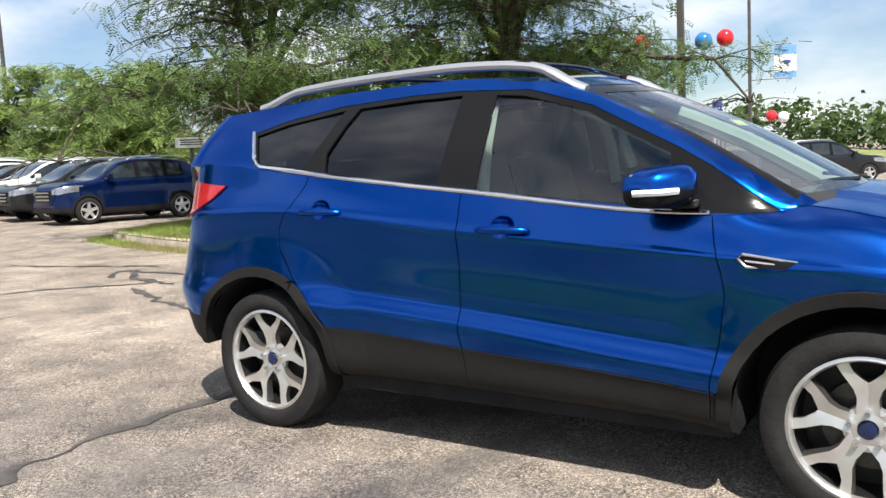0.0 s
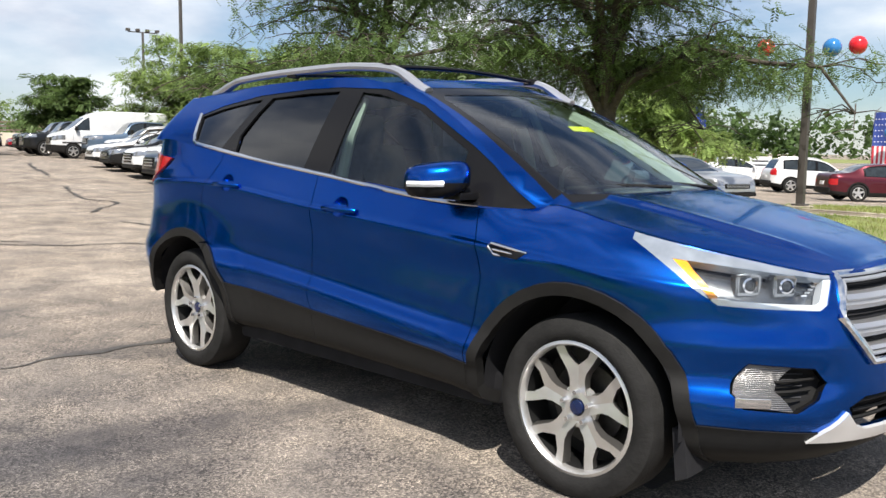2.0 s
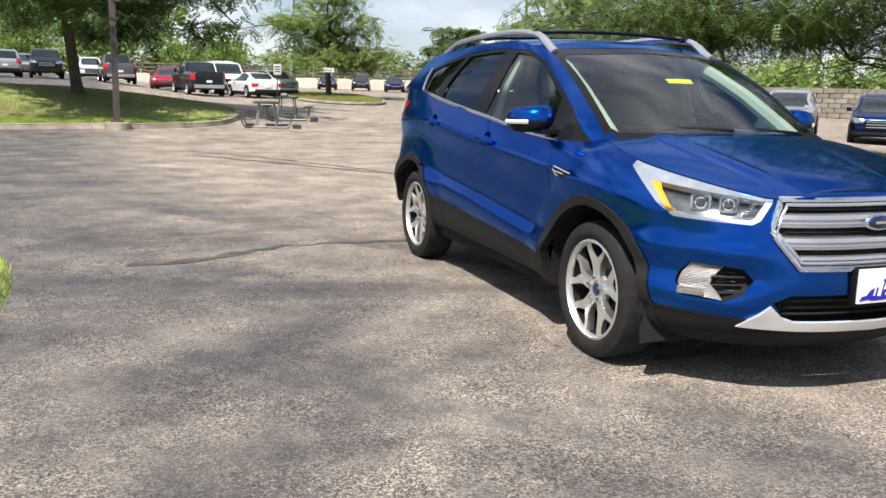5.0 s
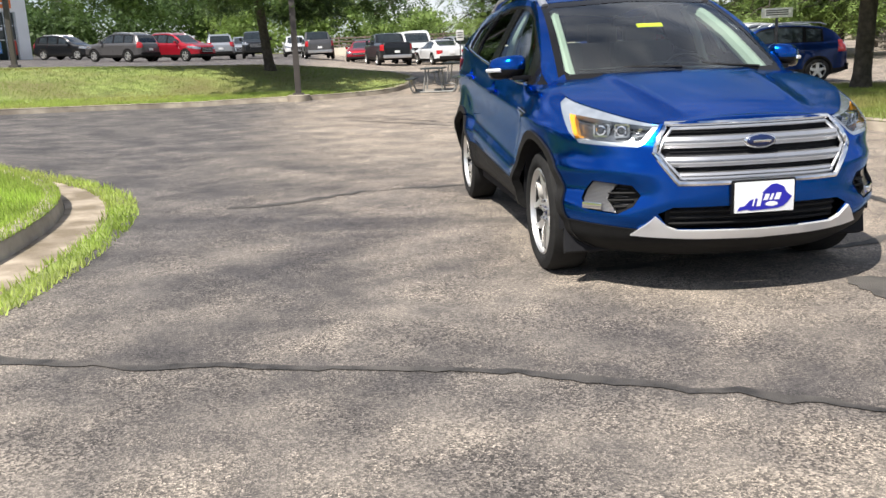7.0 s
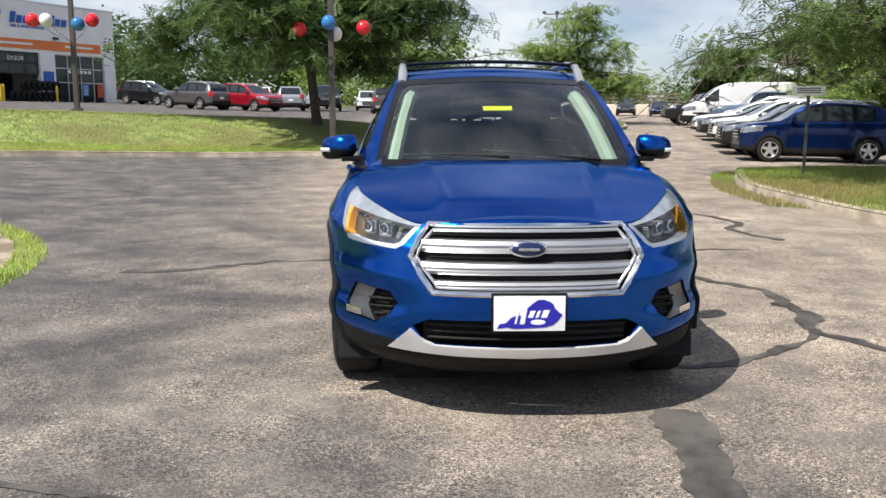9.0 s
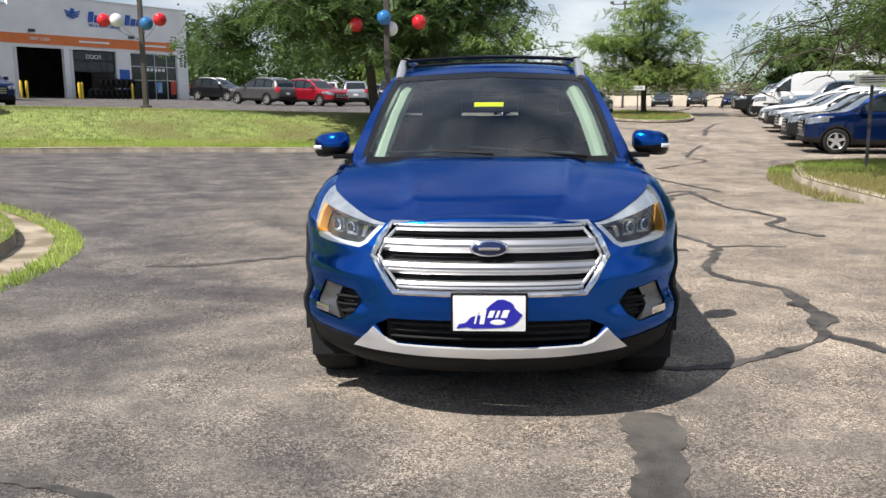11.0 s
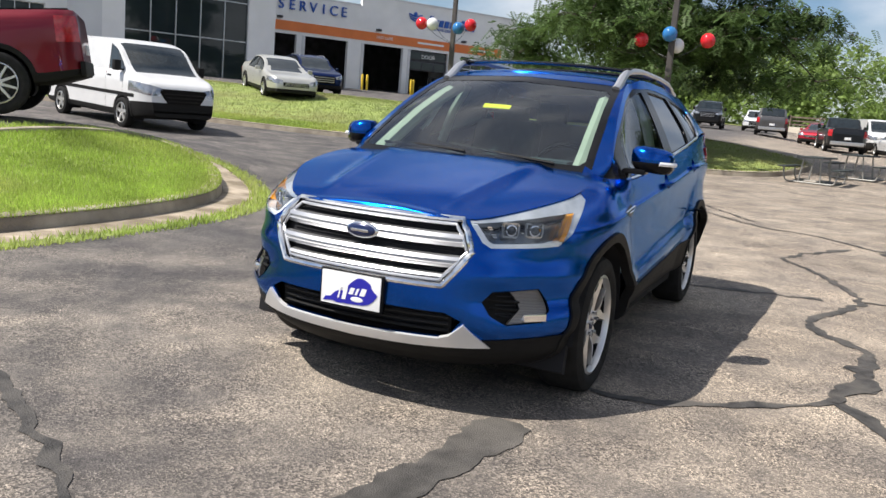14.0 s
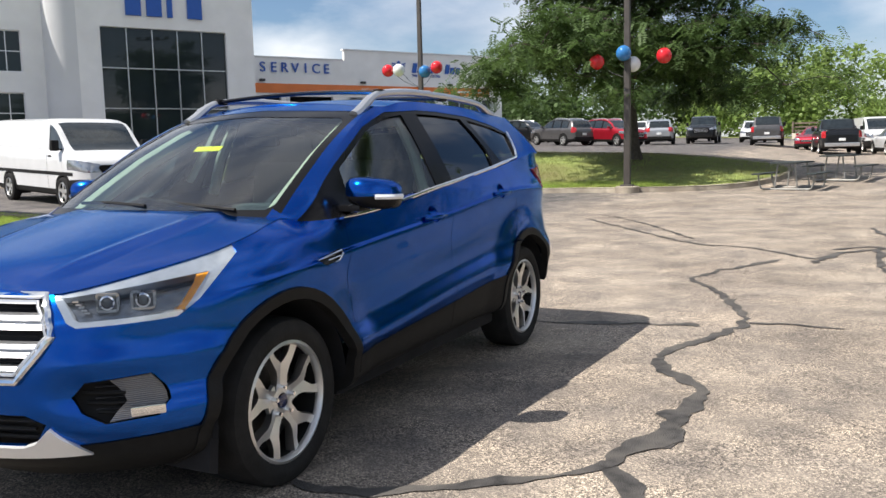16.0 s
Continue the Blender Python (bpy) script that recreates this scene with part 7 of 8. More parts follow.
bm = bmesh.new()
for i in range(6):
    box(bm, 2.2 + i * 0.35, 2.45 + i * 0.35, -0.08, -0.07, 2.2, 2.42)
part("window_print", bm, M["letter_white"], ent, "", False)
# half-open sectional door
door = thing("sectional_door", "half-open glazed sectional door", "door", FACE, kind="structure")
for z in (2.0, 2.75):
    bm = bmesh.new()
    box(bm, 6.47, 9.93, -0.28, -0.2, z, z + 0.73, 0.01)
    pan = part("door_panel", bm, M["frame_dark"], door)
    for i in range(3):
        bm = bmesh.new()
        box(bm, 6.62 + i * 1.1, 7.58 + i * 1.1, -0.21, -0.19, z + 0.12, z + 0.62)
        part("door_pane", bm, M["facade_glass"], pan, "", False)
words("door_word", "DOOR", 0.42, M["letter_white"], FACE @ pose(8.2, -0.17, 3.05, 90, 0, 180), None, 0.01)
bpy.data.objects["door_word"].parent = door
bpy.data.objects["door_word"].matrix_basis = pose(8.2, -0.17, 3.05, 90, 0, 180)
# posters on the wall beside the entrance and on its glass
for s0, s1, z0, z1, n_, mat, txt in ((5.42, 6.28, 0.75, 2.25, 0.0, "letter_blue", "blue poster board on the workshop wall"), (2.45, 2.95, 0.6, 1.4, -0.155, "banner_blue", "blue poster behind the shop glass")):
    bm = bmesh.new()
    box(bm, s0, s1, n_, n_ + 0.03, z0, z1, 0.006)
    po = thing("poster_board", txt, "poster", FACE, "wall posters")
    part("board", bm, M[mat], po)
    for q in range(3):
        bm = bmesh.new()
        box(bm, s0 + 0.12, s1 - 0.12 - 0.1 * q, n_ + 0.031, n_ + 0.036, z0 + 0.12 + 0.2 * q, z0 + 0.22 + 0.2 * q)
        part("poster_bar", bm, M["letter_white"], po, "", False)
# bollards
for s in (6.2, 10.25, 10.45, 14.2, 14.6, 18.9):
    bm = bmesh.new()
    tube(bm, [(0, 0, -0.3), (0, 0, 1.05), (0, 0, 1.12)], [0.09, 0.09, 0.05], 10)
    p = FACE @ Vector((s, 1.2, 0))
    solo("bollard", bm, M["yellow"], "yellow steel bollard beside a workshop bay", "bollard", Matrix.Translation((p.x, p.y, float(height(p.x, p.y)))), "bollards")
# tyre stacks before the half-open door
for i in range(9):
    for j in range(2):
        bm = bmesh.new()
        lathe(bm, [(0.2, -0.1), (0.33, -0.11), (0.35, -0.05), (0.35, 0.05), (0.33, 0.11), (0.2, 0.1)], 18)
        p = FACE @ Vector((6.0 + 0.42 * i, 1.0, 0))
        zz = float(height(p.x, p.y)) + 0.36 + 0.72 * j
        if j and i > 6:
            continue
        solo("stacked_tyre", bm, M["rubber"], "black tyre stacked before the workshop", "tyre", Matrix.Translation((p.x, p.y, zz)) @ Matrix.Rotation(radians(-30 + 25), 4, "Z"), "stacked tyres")
# signs
sg = thing("workshop_sign", "blue winged workshop sign with plain lettering bars", "sign", FACE)
for i in range(9):
    bm = bmesh.new()
    a = 8.6 - i * 0.5
    if i == 5:
        continue
    hgt = 0.72 if i in (0, 6) else 0.5
    prism(bm, [(a, 5.42), (a - 0.34, 5.42), (a - 0.34 - 0.2 * hgt, 5.42 + hgt), (a - 0.2 * hgt, 5.42 + hgt)], 0.01, 0.12)
    part("letter_bar", bm, M["letter_blue"], sg, "", False)
for dz, ln in ((0.0, 0.9), (0.16, 1.05), (0.32, 1.15)):
    for sgn in (1, -1):
        bm = bmesh.new()
        prism(bm, [(9.75, 5.55 + dz), (9.75 + sgn * 0.5 * ln, 5.72 + dz), (9.75 + sgn * 0.5 * ln, 5.80 + dz), (9.75, 5.66 + dz)], 0.01, 0.1)
        part("wing_bar", bm, M["letter_blue"], sg, "", False)
bm = bmesh.new()
blob(bm, (9.75, 0.05, 6.1), (0.17, 0.06, 0.17), 12, 8)
part("badge_disc", bm, M["letter_blue"], sg)
words("sign_words", "TIRE & AUTO CENTER", 0.26, M["letter_blue"], pose(7.3, 0.03, 5.2, 90, 0, 180), sg, 0.02)
words("band_words", "FAST LUBE", 0.3, M["letter_white"], pose(12.3, 0.06, 4.05, 90, 0, 180), sg, 0.01)
for s0, s1 in ((7.0, 9.4), (2.0, 4.4)):
    bm = bmesh.new()
    box(bm, s0, s1, 0.05, 0.06, 3.98, 4.12)
    part("band_bar", bm, M["letter_white"], sg, "", False)
svc = thing("service_sign", "blue letters on the service wall", "sign", FACE)
for i, ch in enumerate("SERVICE"):
    words("letter", ch, 0.95, M["letter_blue"], pose(20.6 - i * 0.80, 0.08, 5.43, 90, 0, 180), svc, 0.06)
for s in (20.5, 12.7, 5.0):
    bm = bmesh.new()
    box(bm, s, s + 0.35, 0.0, 0.28, 4.48, 4.65, 0.03)
    solo("wall_lamp", bm, M["frame_dark"], "dark wall pack lamp above the band", "lamp", FACE, "wall lamps")
# showroom tower
front_wall("wall_tower", 23.5, 33.5, 6.0, 10.6, [(25.2, 32.3, 0.0, 6.7)], M["stucco"], "tall pale showroom wall with a large window", 0.4)
wall_piece("wall_tower_side", 23.5, 23.9, -8.0, 5.6, -1.5, 10.6, M["stucco"], "side wall of the showroom tower")
wall_piece("roof_tower", 23.9, 33.5, -8.0, 5.6, 10.2, 10.4, M["stucco_dark"], "flat roof of the showroom tower")
bm = bmesh.new()
pts = [(33.5 + 1.5 * math.sin(a), 4.9 + 1.1 * math.cos(a)) for a in np.linspace(0, math.pi / 2, 12)]
pts = pts + [(35.0, 0.0), (33.5, 0.0)]
prism(bm, pts, -1.5, 10.6, "z")
ob = new("wall_round", to_mesh("wall_round", bm, M["stucco_dark"]))
ob.matrix_basis = FACE
tagged(ob, "rounded grey corner of the showroom", "wall", kind="structure")
wins = [(36.1, 38.3, 0.9 + 3.3 * k, 3.1 + 3.3 * k) for k in range(2)] + [(39.2, 41.4, 0.9 + 3.3 * k, 3.1 + 3.3 * k) for k in range(2)]
front_wall("wall_offices", 35.0, 48.0, 4.7, 10.0, wins, M["stucco"], "pale office wall with two rows of windows", 0.3)
for a, b, c, d in wins:
    win = thing("office_window", "small office window with white bars", "window", FACE, kind="structure")
    bm = bmesh.new()
    box(bm, a, b, 4.48, 4.52, c, d)
    part("pane", bm, M["facade_glass"], win, "", False)
    for i in range(4):
        bm = bmesh.new()
        x = a + (b - a - 0.05) * i / 3
        box(bm, x, x + 0.05, 4.52, 4.58, c, d)
        part("window_bar", bm, M["letter_white"], win, "", False)
    for i in range(3):
        bm = bmesh.new()
        z = c + (d - c - 0.05) * i / 2
        box(bm, a, b, 4.51, 4.57, z, z + 0.05)
        part("window_bar", bm, M["letter_white"], win, "", False)
bigwin = thing("showroom_window", "large dark showroom window with aluminium grid", "window", FACE, kind="structure")
for i in range(5):
    for j in range(3):
        bm = bmesh.new()
        box(bm, 25.2 + 1.42 * i + 0.03, 25.2 + 1.42 * (i + 1) - 0.03, 5.72, 5.76, 2.233 * j + 0.03, 2.233 * (j + 1) - 0.03)
        part("pane", bm, M["facade_glass"], bigwin, "", False)
for i in range(6):
    bm = bmesh.new()
    box(bm, 25.2 + 1.42 * i - 0.03, 25.2 + 1.42 * i + 0.03, 5.7, 5.86, 0.0, 6.7)
    part("mullion", bm, M["frame_alu"], bigwin, "", False)
for j in range(4):
    bm = bmesh.new()
    box(bm, 25.2, 32.3, 5.7, 5.85, 2.233 * j - 0.03, 2.233 * j + 0.03)
    part("transom", bm, M["frame_alu"], bigwin, "", False)
tow = thing("showroom_sign", "blue channel letters as plain blocks above the showroom window", "sign", FACE)
for i in range(4):
    bm = bmesh.new()
    s = 30.9 - i * 1.15
    box(bm, s - (0.30 if i == 2 else 0.85), s, 6.0, 6.15, 7.35, 8.6, 0.03)
    part("letter_block", bm, M["letter_blue"], tow, "", False)
for s, z in ((3.0, 6.95), (16.5, 6.2), (9.0, 6.95)):
    bm = bmesh.new()
    box(bm, s, s + 1.6, -4, -2.6, 5.8, z + 0.35, 0.05)
    solo("roof_unit", bm, M["frame_alu"], "grey air-handling unit on the workshop roof", "roof unit", FACE, "roof units")

# ---------------------------------------------------------------- posts, balloons, signs


def lamp_post(x, y, h, material, label, footing=True, heads=4, r=0.09, yaw=0.0):
    base = at_ground(x, y, 0.0)
    p = thing("lamp_post", label, "lamp post", Matrix.Translation(base) @ Matrix.Rotation(radians(yaw), 4, "Z"), "lamp posts")
    if footing:
        bm = bmesh.new()
        tube(bm, [(0, 0, -0.2), (0, 0, 0.17), (0, 0, 0.19)], [0.34, 0.34, 0.30], 20)
        part("footing", bm, M["concrete"], p, "round concrete footing")
    bm = bmesh.new()
    box(bm, -r * 1.9, r * 1.9, -r * 1.9, r * 1.9, 0.15, 0.24, 0.02)
    part("base_plate", bm, material, p)
    bm = bmesh.new()
    vs = box(bm, -r, r, -r, r, 0.15, h, 0.012)
    for v in bm.verts:
        f = 1 - 0.25 * v.co.z / h
        v.co.x *= f
        v.co.y *= f
    part("shaft", bm, material, p)
    if heads:
        bm = bmesh.new()
        box(bm, -1.1, 1.1, -0.03, 0.03, h - 0.05, h + 0.03, 0.01)
        part("cross_arm", bm, material, p)
        for i in range(heads):
            bm = bmesh.new()
            box(bm, -1.1 + 2.2 * i / max(1, heads - 1) - 0.16, -1.1 + 2.2 * i / max(1, heads - 1) + 0.16, -0.14, 0.14, h + 0.03, h + 0.24, 0.05)
            part("lamp_head", bm, material, p)
    return p


def balloon(x, y, z, mat, label, tie, r=0.215):
    b = thing("balloon", label, "balloon", Matrix.Translation((x, y, z)), "balloons on the posts")
    bm = bmesh.new()
    blob(bm, (0, 0, 0), (r, r, r * 1.03), 24, 14)
    part("ball", bm, mat, b)
    bm = bmesh.new()
    d = Vector(tie) - Vector((x, y, z))
    tube(bm, [d.normalized() * r * 0.97, d * 0.5 + Vector((0, 0, -0.08)), d], 0.008, 5)
    part("string", bm, M["frame_dark"], b)


lamp_post(-20.0, -3.08, 9.5, M["pole"], "bronze square lamp post on the grass bank")
for px, py, pz, c in ((-20.33, -4.05, 3.84, "red"), (-19.75, -3.12, 3.97, "blue"), (-20.25, -2.98, 3.70, "white"), (-20.45, -2.15, 3.9, "red")):
    balloon(px, py, pz, M[c + "_balloon"], c + " balloon tied to the bank's lamp post", (-20.0, -3.08, 3.3))
lamp_post(-27.5, -13.6, 9.5, M["pole"], "dark lamp post at the top of the bank", False)
for px, py, pz, c in ((-26.8, -14.75, 4.75, "red"), (-26.9, -14.3, 4.75, "white"), (-27.2, -13.25, 4.65, "blue"), (-27.3, -12.75, 4.8, "red")):
    balloon(px, py, pz, M[c + "_balloon"], c + " balloon tied to the dark lamp post", (-27.5, -13.6, 4.0), 0.25)
lamp_post(-5.2, 18.4, 9.5, M["pole"], "grey square lamp post near the trees")
for px, py, pz, c in ((-4.1, 18.5, 3.93, "red"), (-4.45, 17.8, 3.83, "blue"), (-6.1, 17.9, 3.95, "red")):
    balloon(px, py, pz, M[c + "_balloon"], c + " balloon tied to the post by the trees", (-5.2, 18.4, 3.3))
lamp_post(-9.7, 45.2, 12, M["pole"], "tall lamp post near the road", False)
for px, py, pz, c in ((-10.9, 45.0, 2.5, "blue"), (-8.6, 45.3, 2.6, "red"), (-8.0, 45.4, 2.5, "white")):
    balloon(px, py, pz, M[c + "_balloon"], c + " balloon tied to the post near the road", (-9.7, 45.2, 2.0), 0.3)
lamp_post(-60.5, 29.0, 9.2, M["pole"], "four-headed floodlight mast behind the parked row", False, 4, 0.1, 76)
lamp_post(-70.5, 11.6, 9.0, M["pole"], "floodlight mast behind the far island", False, 3, 0.1, 80)
lamp_post(-52.0, 27.5, 14.0, M["pole"], "tall slim pole behind the parked row", False, 0, 0.11)

banner = thing("pole_banner", "blue and white advertising banner on a bracket", "banner", Matrix.Translation((-9.7, 45.2, 0)))
for z in (4.6, 6.4):
    bm = bmesh.new()
    tube(bm, [(0, 0, z), (2.0, 0.8, z + (0.05 if z > 5 else 0))], 0.025, 6)
    part("bracket", bm, M["pole"], banner)
for z0, z1, mat in ((4.65, 5.0, "banner_blue"), (5.0, 5.9, "letter_white"), (5.9, 6.4, "banner_blue")):
    bm = bmesh.new()
    box(bm, 1.15, 2.2, 0.68, 0.70, z0, z1)
    bmesh.ops.subdivide_edges(bm, edges=bm.edges[:], cuts=4, use_grid_fill=True)
    for v in bm.verts:
        v.co.y += 0.4 * (v.co.x - 1.15) + 0.05 * math.sin(4 * v.co.x)
    part("cloth", bm, M[mat], banner)
bm = bmesh.new()
blob(bm, (1.7, 0.885, 5.5), (0.28, 0.035, 0.12), 16, 8)
part("oval_mark", bm, M["flag_blue"], banner)


def feather_flag(x, y, h):
    b = at_ground(x, y)
    fl = thing("feather_flag", "tall feather flag with stripes and a blue starry field", "flag", Matrix.Translation(b), "feather flags")
    bm = bmesh.new()
    tube(bm, [(0, 0, 0), (0, 0, h * 0.8), (0.1, 0, h * 0.95), (0.35, 0, h)], 0.02, 6)
    part("staff", bm, M["steel"], fl)
    for i in range(7):
        bm = bmesh.new()
        box(bm, 0.03 + i * 0.11, 0.14 + i * 0.11, -0.006, 0.006, h * 0.18, h * 0.55)
        for v in bm.verts:
            v.co.y += 0.05 * math.sin(5 * v.co.x + 2 * v.co.z)
        part("stripe", bm, M["flag_red" if i % 2 == 0 else "letter_white"], fl)
    bm = bmesh.new()
    box(bm, 0.03, 0.80, -0.008, 0.008, h * 0.55, h * 0.94)
    bmesh.ops.subdivide_edges(bm, edges=bm.edges[:], cuts=3, use_grid_fill=True)
    for v in bm.verts:
        v.co.y += 0.05 * math.sin(5 * v.co.x + 2 * v.co.z)
        if v.co.z > h * 0.8:
            v.co.x *= 0.8
    field = part("star_field", bm, M["flag_blue"], fl)
    for i in range(4):
        for j in range(5):
            bm = bmesh.new()
            blob(bm, (0.13 + i * 0.17, -0.02 + 0.05 * math.sin(5 * (0.13 + i * 0.17) + 2 * (h * 0.6 + j * h * 0.065)), h * 0.6 + j * h * 0.065), (0.035, 0.03, 0.035), 6, 4)
            part("star", bm, M["letter_white"], field)


feather_flag(-12.0, 45.8, 4.6)
feather_flag(-22.0, 45.0, 4.6)


def post_sign(x, y, h, w, t, yaw, label, lean=0.0, mat="sign_white"):
    b = at_ground(x, y, 0.0)
    s = thing("signpost", label, "sign", Matrix.Translation(b) @ pose(0, 0, 0, 0, lean, yaw), "signposts")
    bm = bmesh.new()
    box(bm, -0.03, 0.03, -0.03, 0.03, -0.1, h, 0.006)
    part("post", bm, M["frame_dark"], s)
    bm = bmesh.new()
    box(bm, 0.032, 0.045, -w / 2, w / 2, h - t, h, 0.004)
    pan = part("sign_panel", bm, M[mat], s)
    for i in range(3):
        bm = bmesh.new()
        box(bm, 0.046, 0.049, -w * 0.36, w * 0.36, h - t * (0.3 + 0.22 * i), h - t * (0.2 + 0.22 * i))
        part("sign_bar", bm, M["frame_dark"], pan, "", False)


post_sign(-11.45, 7.42, 1.92, 0.62, 0.2, -28, "dark post with a small white sign on the tree island")
post_sign(-45.1, 8.6, 1.85, 0.8, 0.25, -8, "dark post with a small white sign on the far island")
post_sign(-44.3, 5.5, 2.0, 0.42, 0.6, -5, "leaning white sign behind the picnic tables", 12)
post_sign(-16.8, 42.8, 1.6, 1.2, 1.0, -60, "white sign board near the road")


def picnic_table(x, y, yaw):
    b = at_ground(x, y, 0.0)
    t = thing("picnic_table", "grey-green picnic table on a galvanised tube frame", "picnic table", Matrix.Translation(b) @ pose(0, 0, 0, 0, 0, yaw), "picnic tables")
    bm = bmesh.new()
    box(bm, -0.92, 0.92, -0.36, 0.36, 0.72, 0.765, 0.015)
    part("tabletop", bm, M["table"], t)
    for s in (1, -1):
        bm = bmesh.new()
        box(bm, -0.92, 0.92, s * 0.72 - 0.13, s * 0.72 + 0.13, 0.42, 0.46, 0.015)
        part("bench", bm, M["table"], t)
    for xx in (-0.62, 0.62):
        bm = bmesh.new()
        tube(bm, [(xx, -0.74, 0.43), (xx, -0.72, 0.2), (xx, -0.66, 0.05), (xx, -0.58, 0.025), (xx, 0.58, 0.025), (xx, 0.66, 0.05), (xx, 0.72, 0.2), (xx, 0.74, 0.43)], 0.024, 8)
        fr = part("frame", bm, M["steel"], t, "galvanised tube frame")
        for s in (1, -1):
            bm = bmesh.new()
            tube(bm, [(xx, s * 0.30, 0.025), (xx, s * 0.22, 0.72)], 0.022, 8)
            part("leg", bm, M["steel"], fr)


picnic_table(-21.4, 1.2, -11)
picnic_table(-24.2, 2.35, -14)

# far wall with a board fence, stone wall
for (x0, y0), (x1, y1) in (((-94, -4), (-92, 14)), ((-92, 14), (-86, 32)), ((-86, 32), (-70, 52))):
    n = int(math.hypot(x1 - x0, y1 - y0) / 3)
    d = Vector((x1 - x0, y1 - y0, 0))
    yaw = math.degrees(math.atan2(d.y, d.x))
    z = float(height((x0 + x1) / 2, (y0 + y1) / 2))
    bm = bmesh.new()
    box(bm, 0, d.length, -0.15, 0.15, -0.6, 1.15, 0.03)
    solo("barrier_wall", bm, M["beige"], "low beige barrier wall at the end of the lot", "wall", pose(x0, y0, z, 0, 0, yaw), kind="structure")
    fe = thing("board_fence", "weathered three-rail board fence behind the barrier wall", "fence", pose(x0 - 1.2, y0, z, 0, 0, yaw), "board fences")
    for i in range(n + 1):
        bm = bmesh.new()
        box(bm, d.length * i / n - 0.08, d.length * i / n + 0.08, -0.08, 0.08, 0.3, 2.4, 0.01)
        part("fence_post", bm, M["fence"], fe)
    for zz in (1.35, 1.75, 2.15):
        bm = bmesh.new()
        box(bm, 0, d.length, 0.08, 0.12, zz, zz + 0.16)
        part("fence_board", bm, M["fence"], fe, "", False)

# ---------------------------------------------------------------- trees


def leaf_cloud(centres, spread, per, length, width, droop, rng, flat=0.6):
    """Small leaves scattered round centres: an array of corners, four for each leaf."""
    n = len(centres) * per
    c = np.repeat(centres, per, axis=0)
    off = rng.normal(0, 1, (n, 3)) * np.array([spread, spread, spread * flat])
    p = c + off
    a = rng.random(n) * 2 * np.pi
    e = -droop + rng.normal(0, 0.45, n)
    d = np.stack([np.cos(a) * np.cos(e), np.sin(a) * np.cos(e), np.sin(e)], -1)
    t = rng.normal(0, 1, (n, 3))
    s = np.cross(d, t)
    s /= np.linalg.norm(s, axis=1)[:, None] + 1e-9
    L = (length * (0.6 + 0.8 * rng.random(n)))[:, None]
    W = (width * (0.6 + 0.8 * rng.random(n)))[:, None]
    return np.stack([p, p + d * L * 0.55 + s * W * 0.5, p + d * L, p + d * L * 0.55 - s * W * 0.5], 1)


def frond_cloud(anchors, spread, count, leaf, droop, rng, pairs=5):
    """Feathery compound leaves: leaflets set in two ranks along drooping stalks."""
    per = max(1, int(count / (len(anchors) * pairs * 2)))
    n = len(anchors) * per
    p = np.repeat(anchors, per, axis=0) + rng.normal(0, 1, (n, 3)) * np.array([spread, spread, spread * 0.55])
    a = rng.random(n) * 2 * np.pi
    e = -droop + rng.normal(0, 0.35, n)
    d = np.stack([np.cos(a) * np.cos(e), np.sin(a) * np.cos(e), np.sin(e)], -1)
    side = np.stack([-np.sin(a), np.cos(a), rng.normal(0, 0.35, n)], -1)
    length = (leaf * 2.9 * (0.7 + 0.6 * rng.random(n)))[:, None]
    out = []
    for k in range(pairs):
        for sg in (1, -1):
            q = p + d * length * ((k + 0.25 + 0.2 * (sg > 0)) / pairs) + np.array([0, 0, -0.02]) * k
            u = sg * side * 0.9 + d * 0.55 + np.array([0, 0, -0.15])
            u /= np.linalg.norm(u, axis=1)[:, None]
            t = d - (d * u).sum(1)[:, None] * u
            t /= np.linalg.norm(t, axis=1)[:, None] + 1e-9
            L, W = leaf * 1.25 * (0.8 + 0.4 * rng.random((n, 1))), leaf * 0.52
            out.append(np.stack([q, q + u * L * 0.5 + t * W * 0.5, q + u * L, q + u * L * 0.5 - t * W * 0.5], 1))
    return np.concatenate(out)


def leaf_mesh(name, V, material):
    n = len(V)
    me = bpy.data.meshes.new(name)
    me.vertices.add(n * 4)
    me.vertices.foreach_set("co", V.reshape(-1).astype(np.float32))
    me.loops.add(n * 4)
    me.loops.foreach_set("vertex_index", np.arange(n * 4, dtype=np.int32))
    me.polygons.add(n)
    me.polygons.foreach_set("loop_start", np.arange(0, n * 4, 4, dtype=np.int32))
    me.materials.append(material)
    me.update()
    me.validate()
    return me


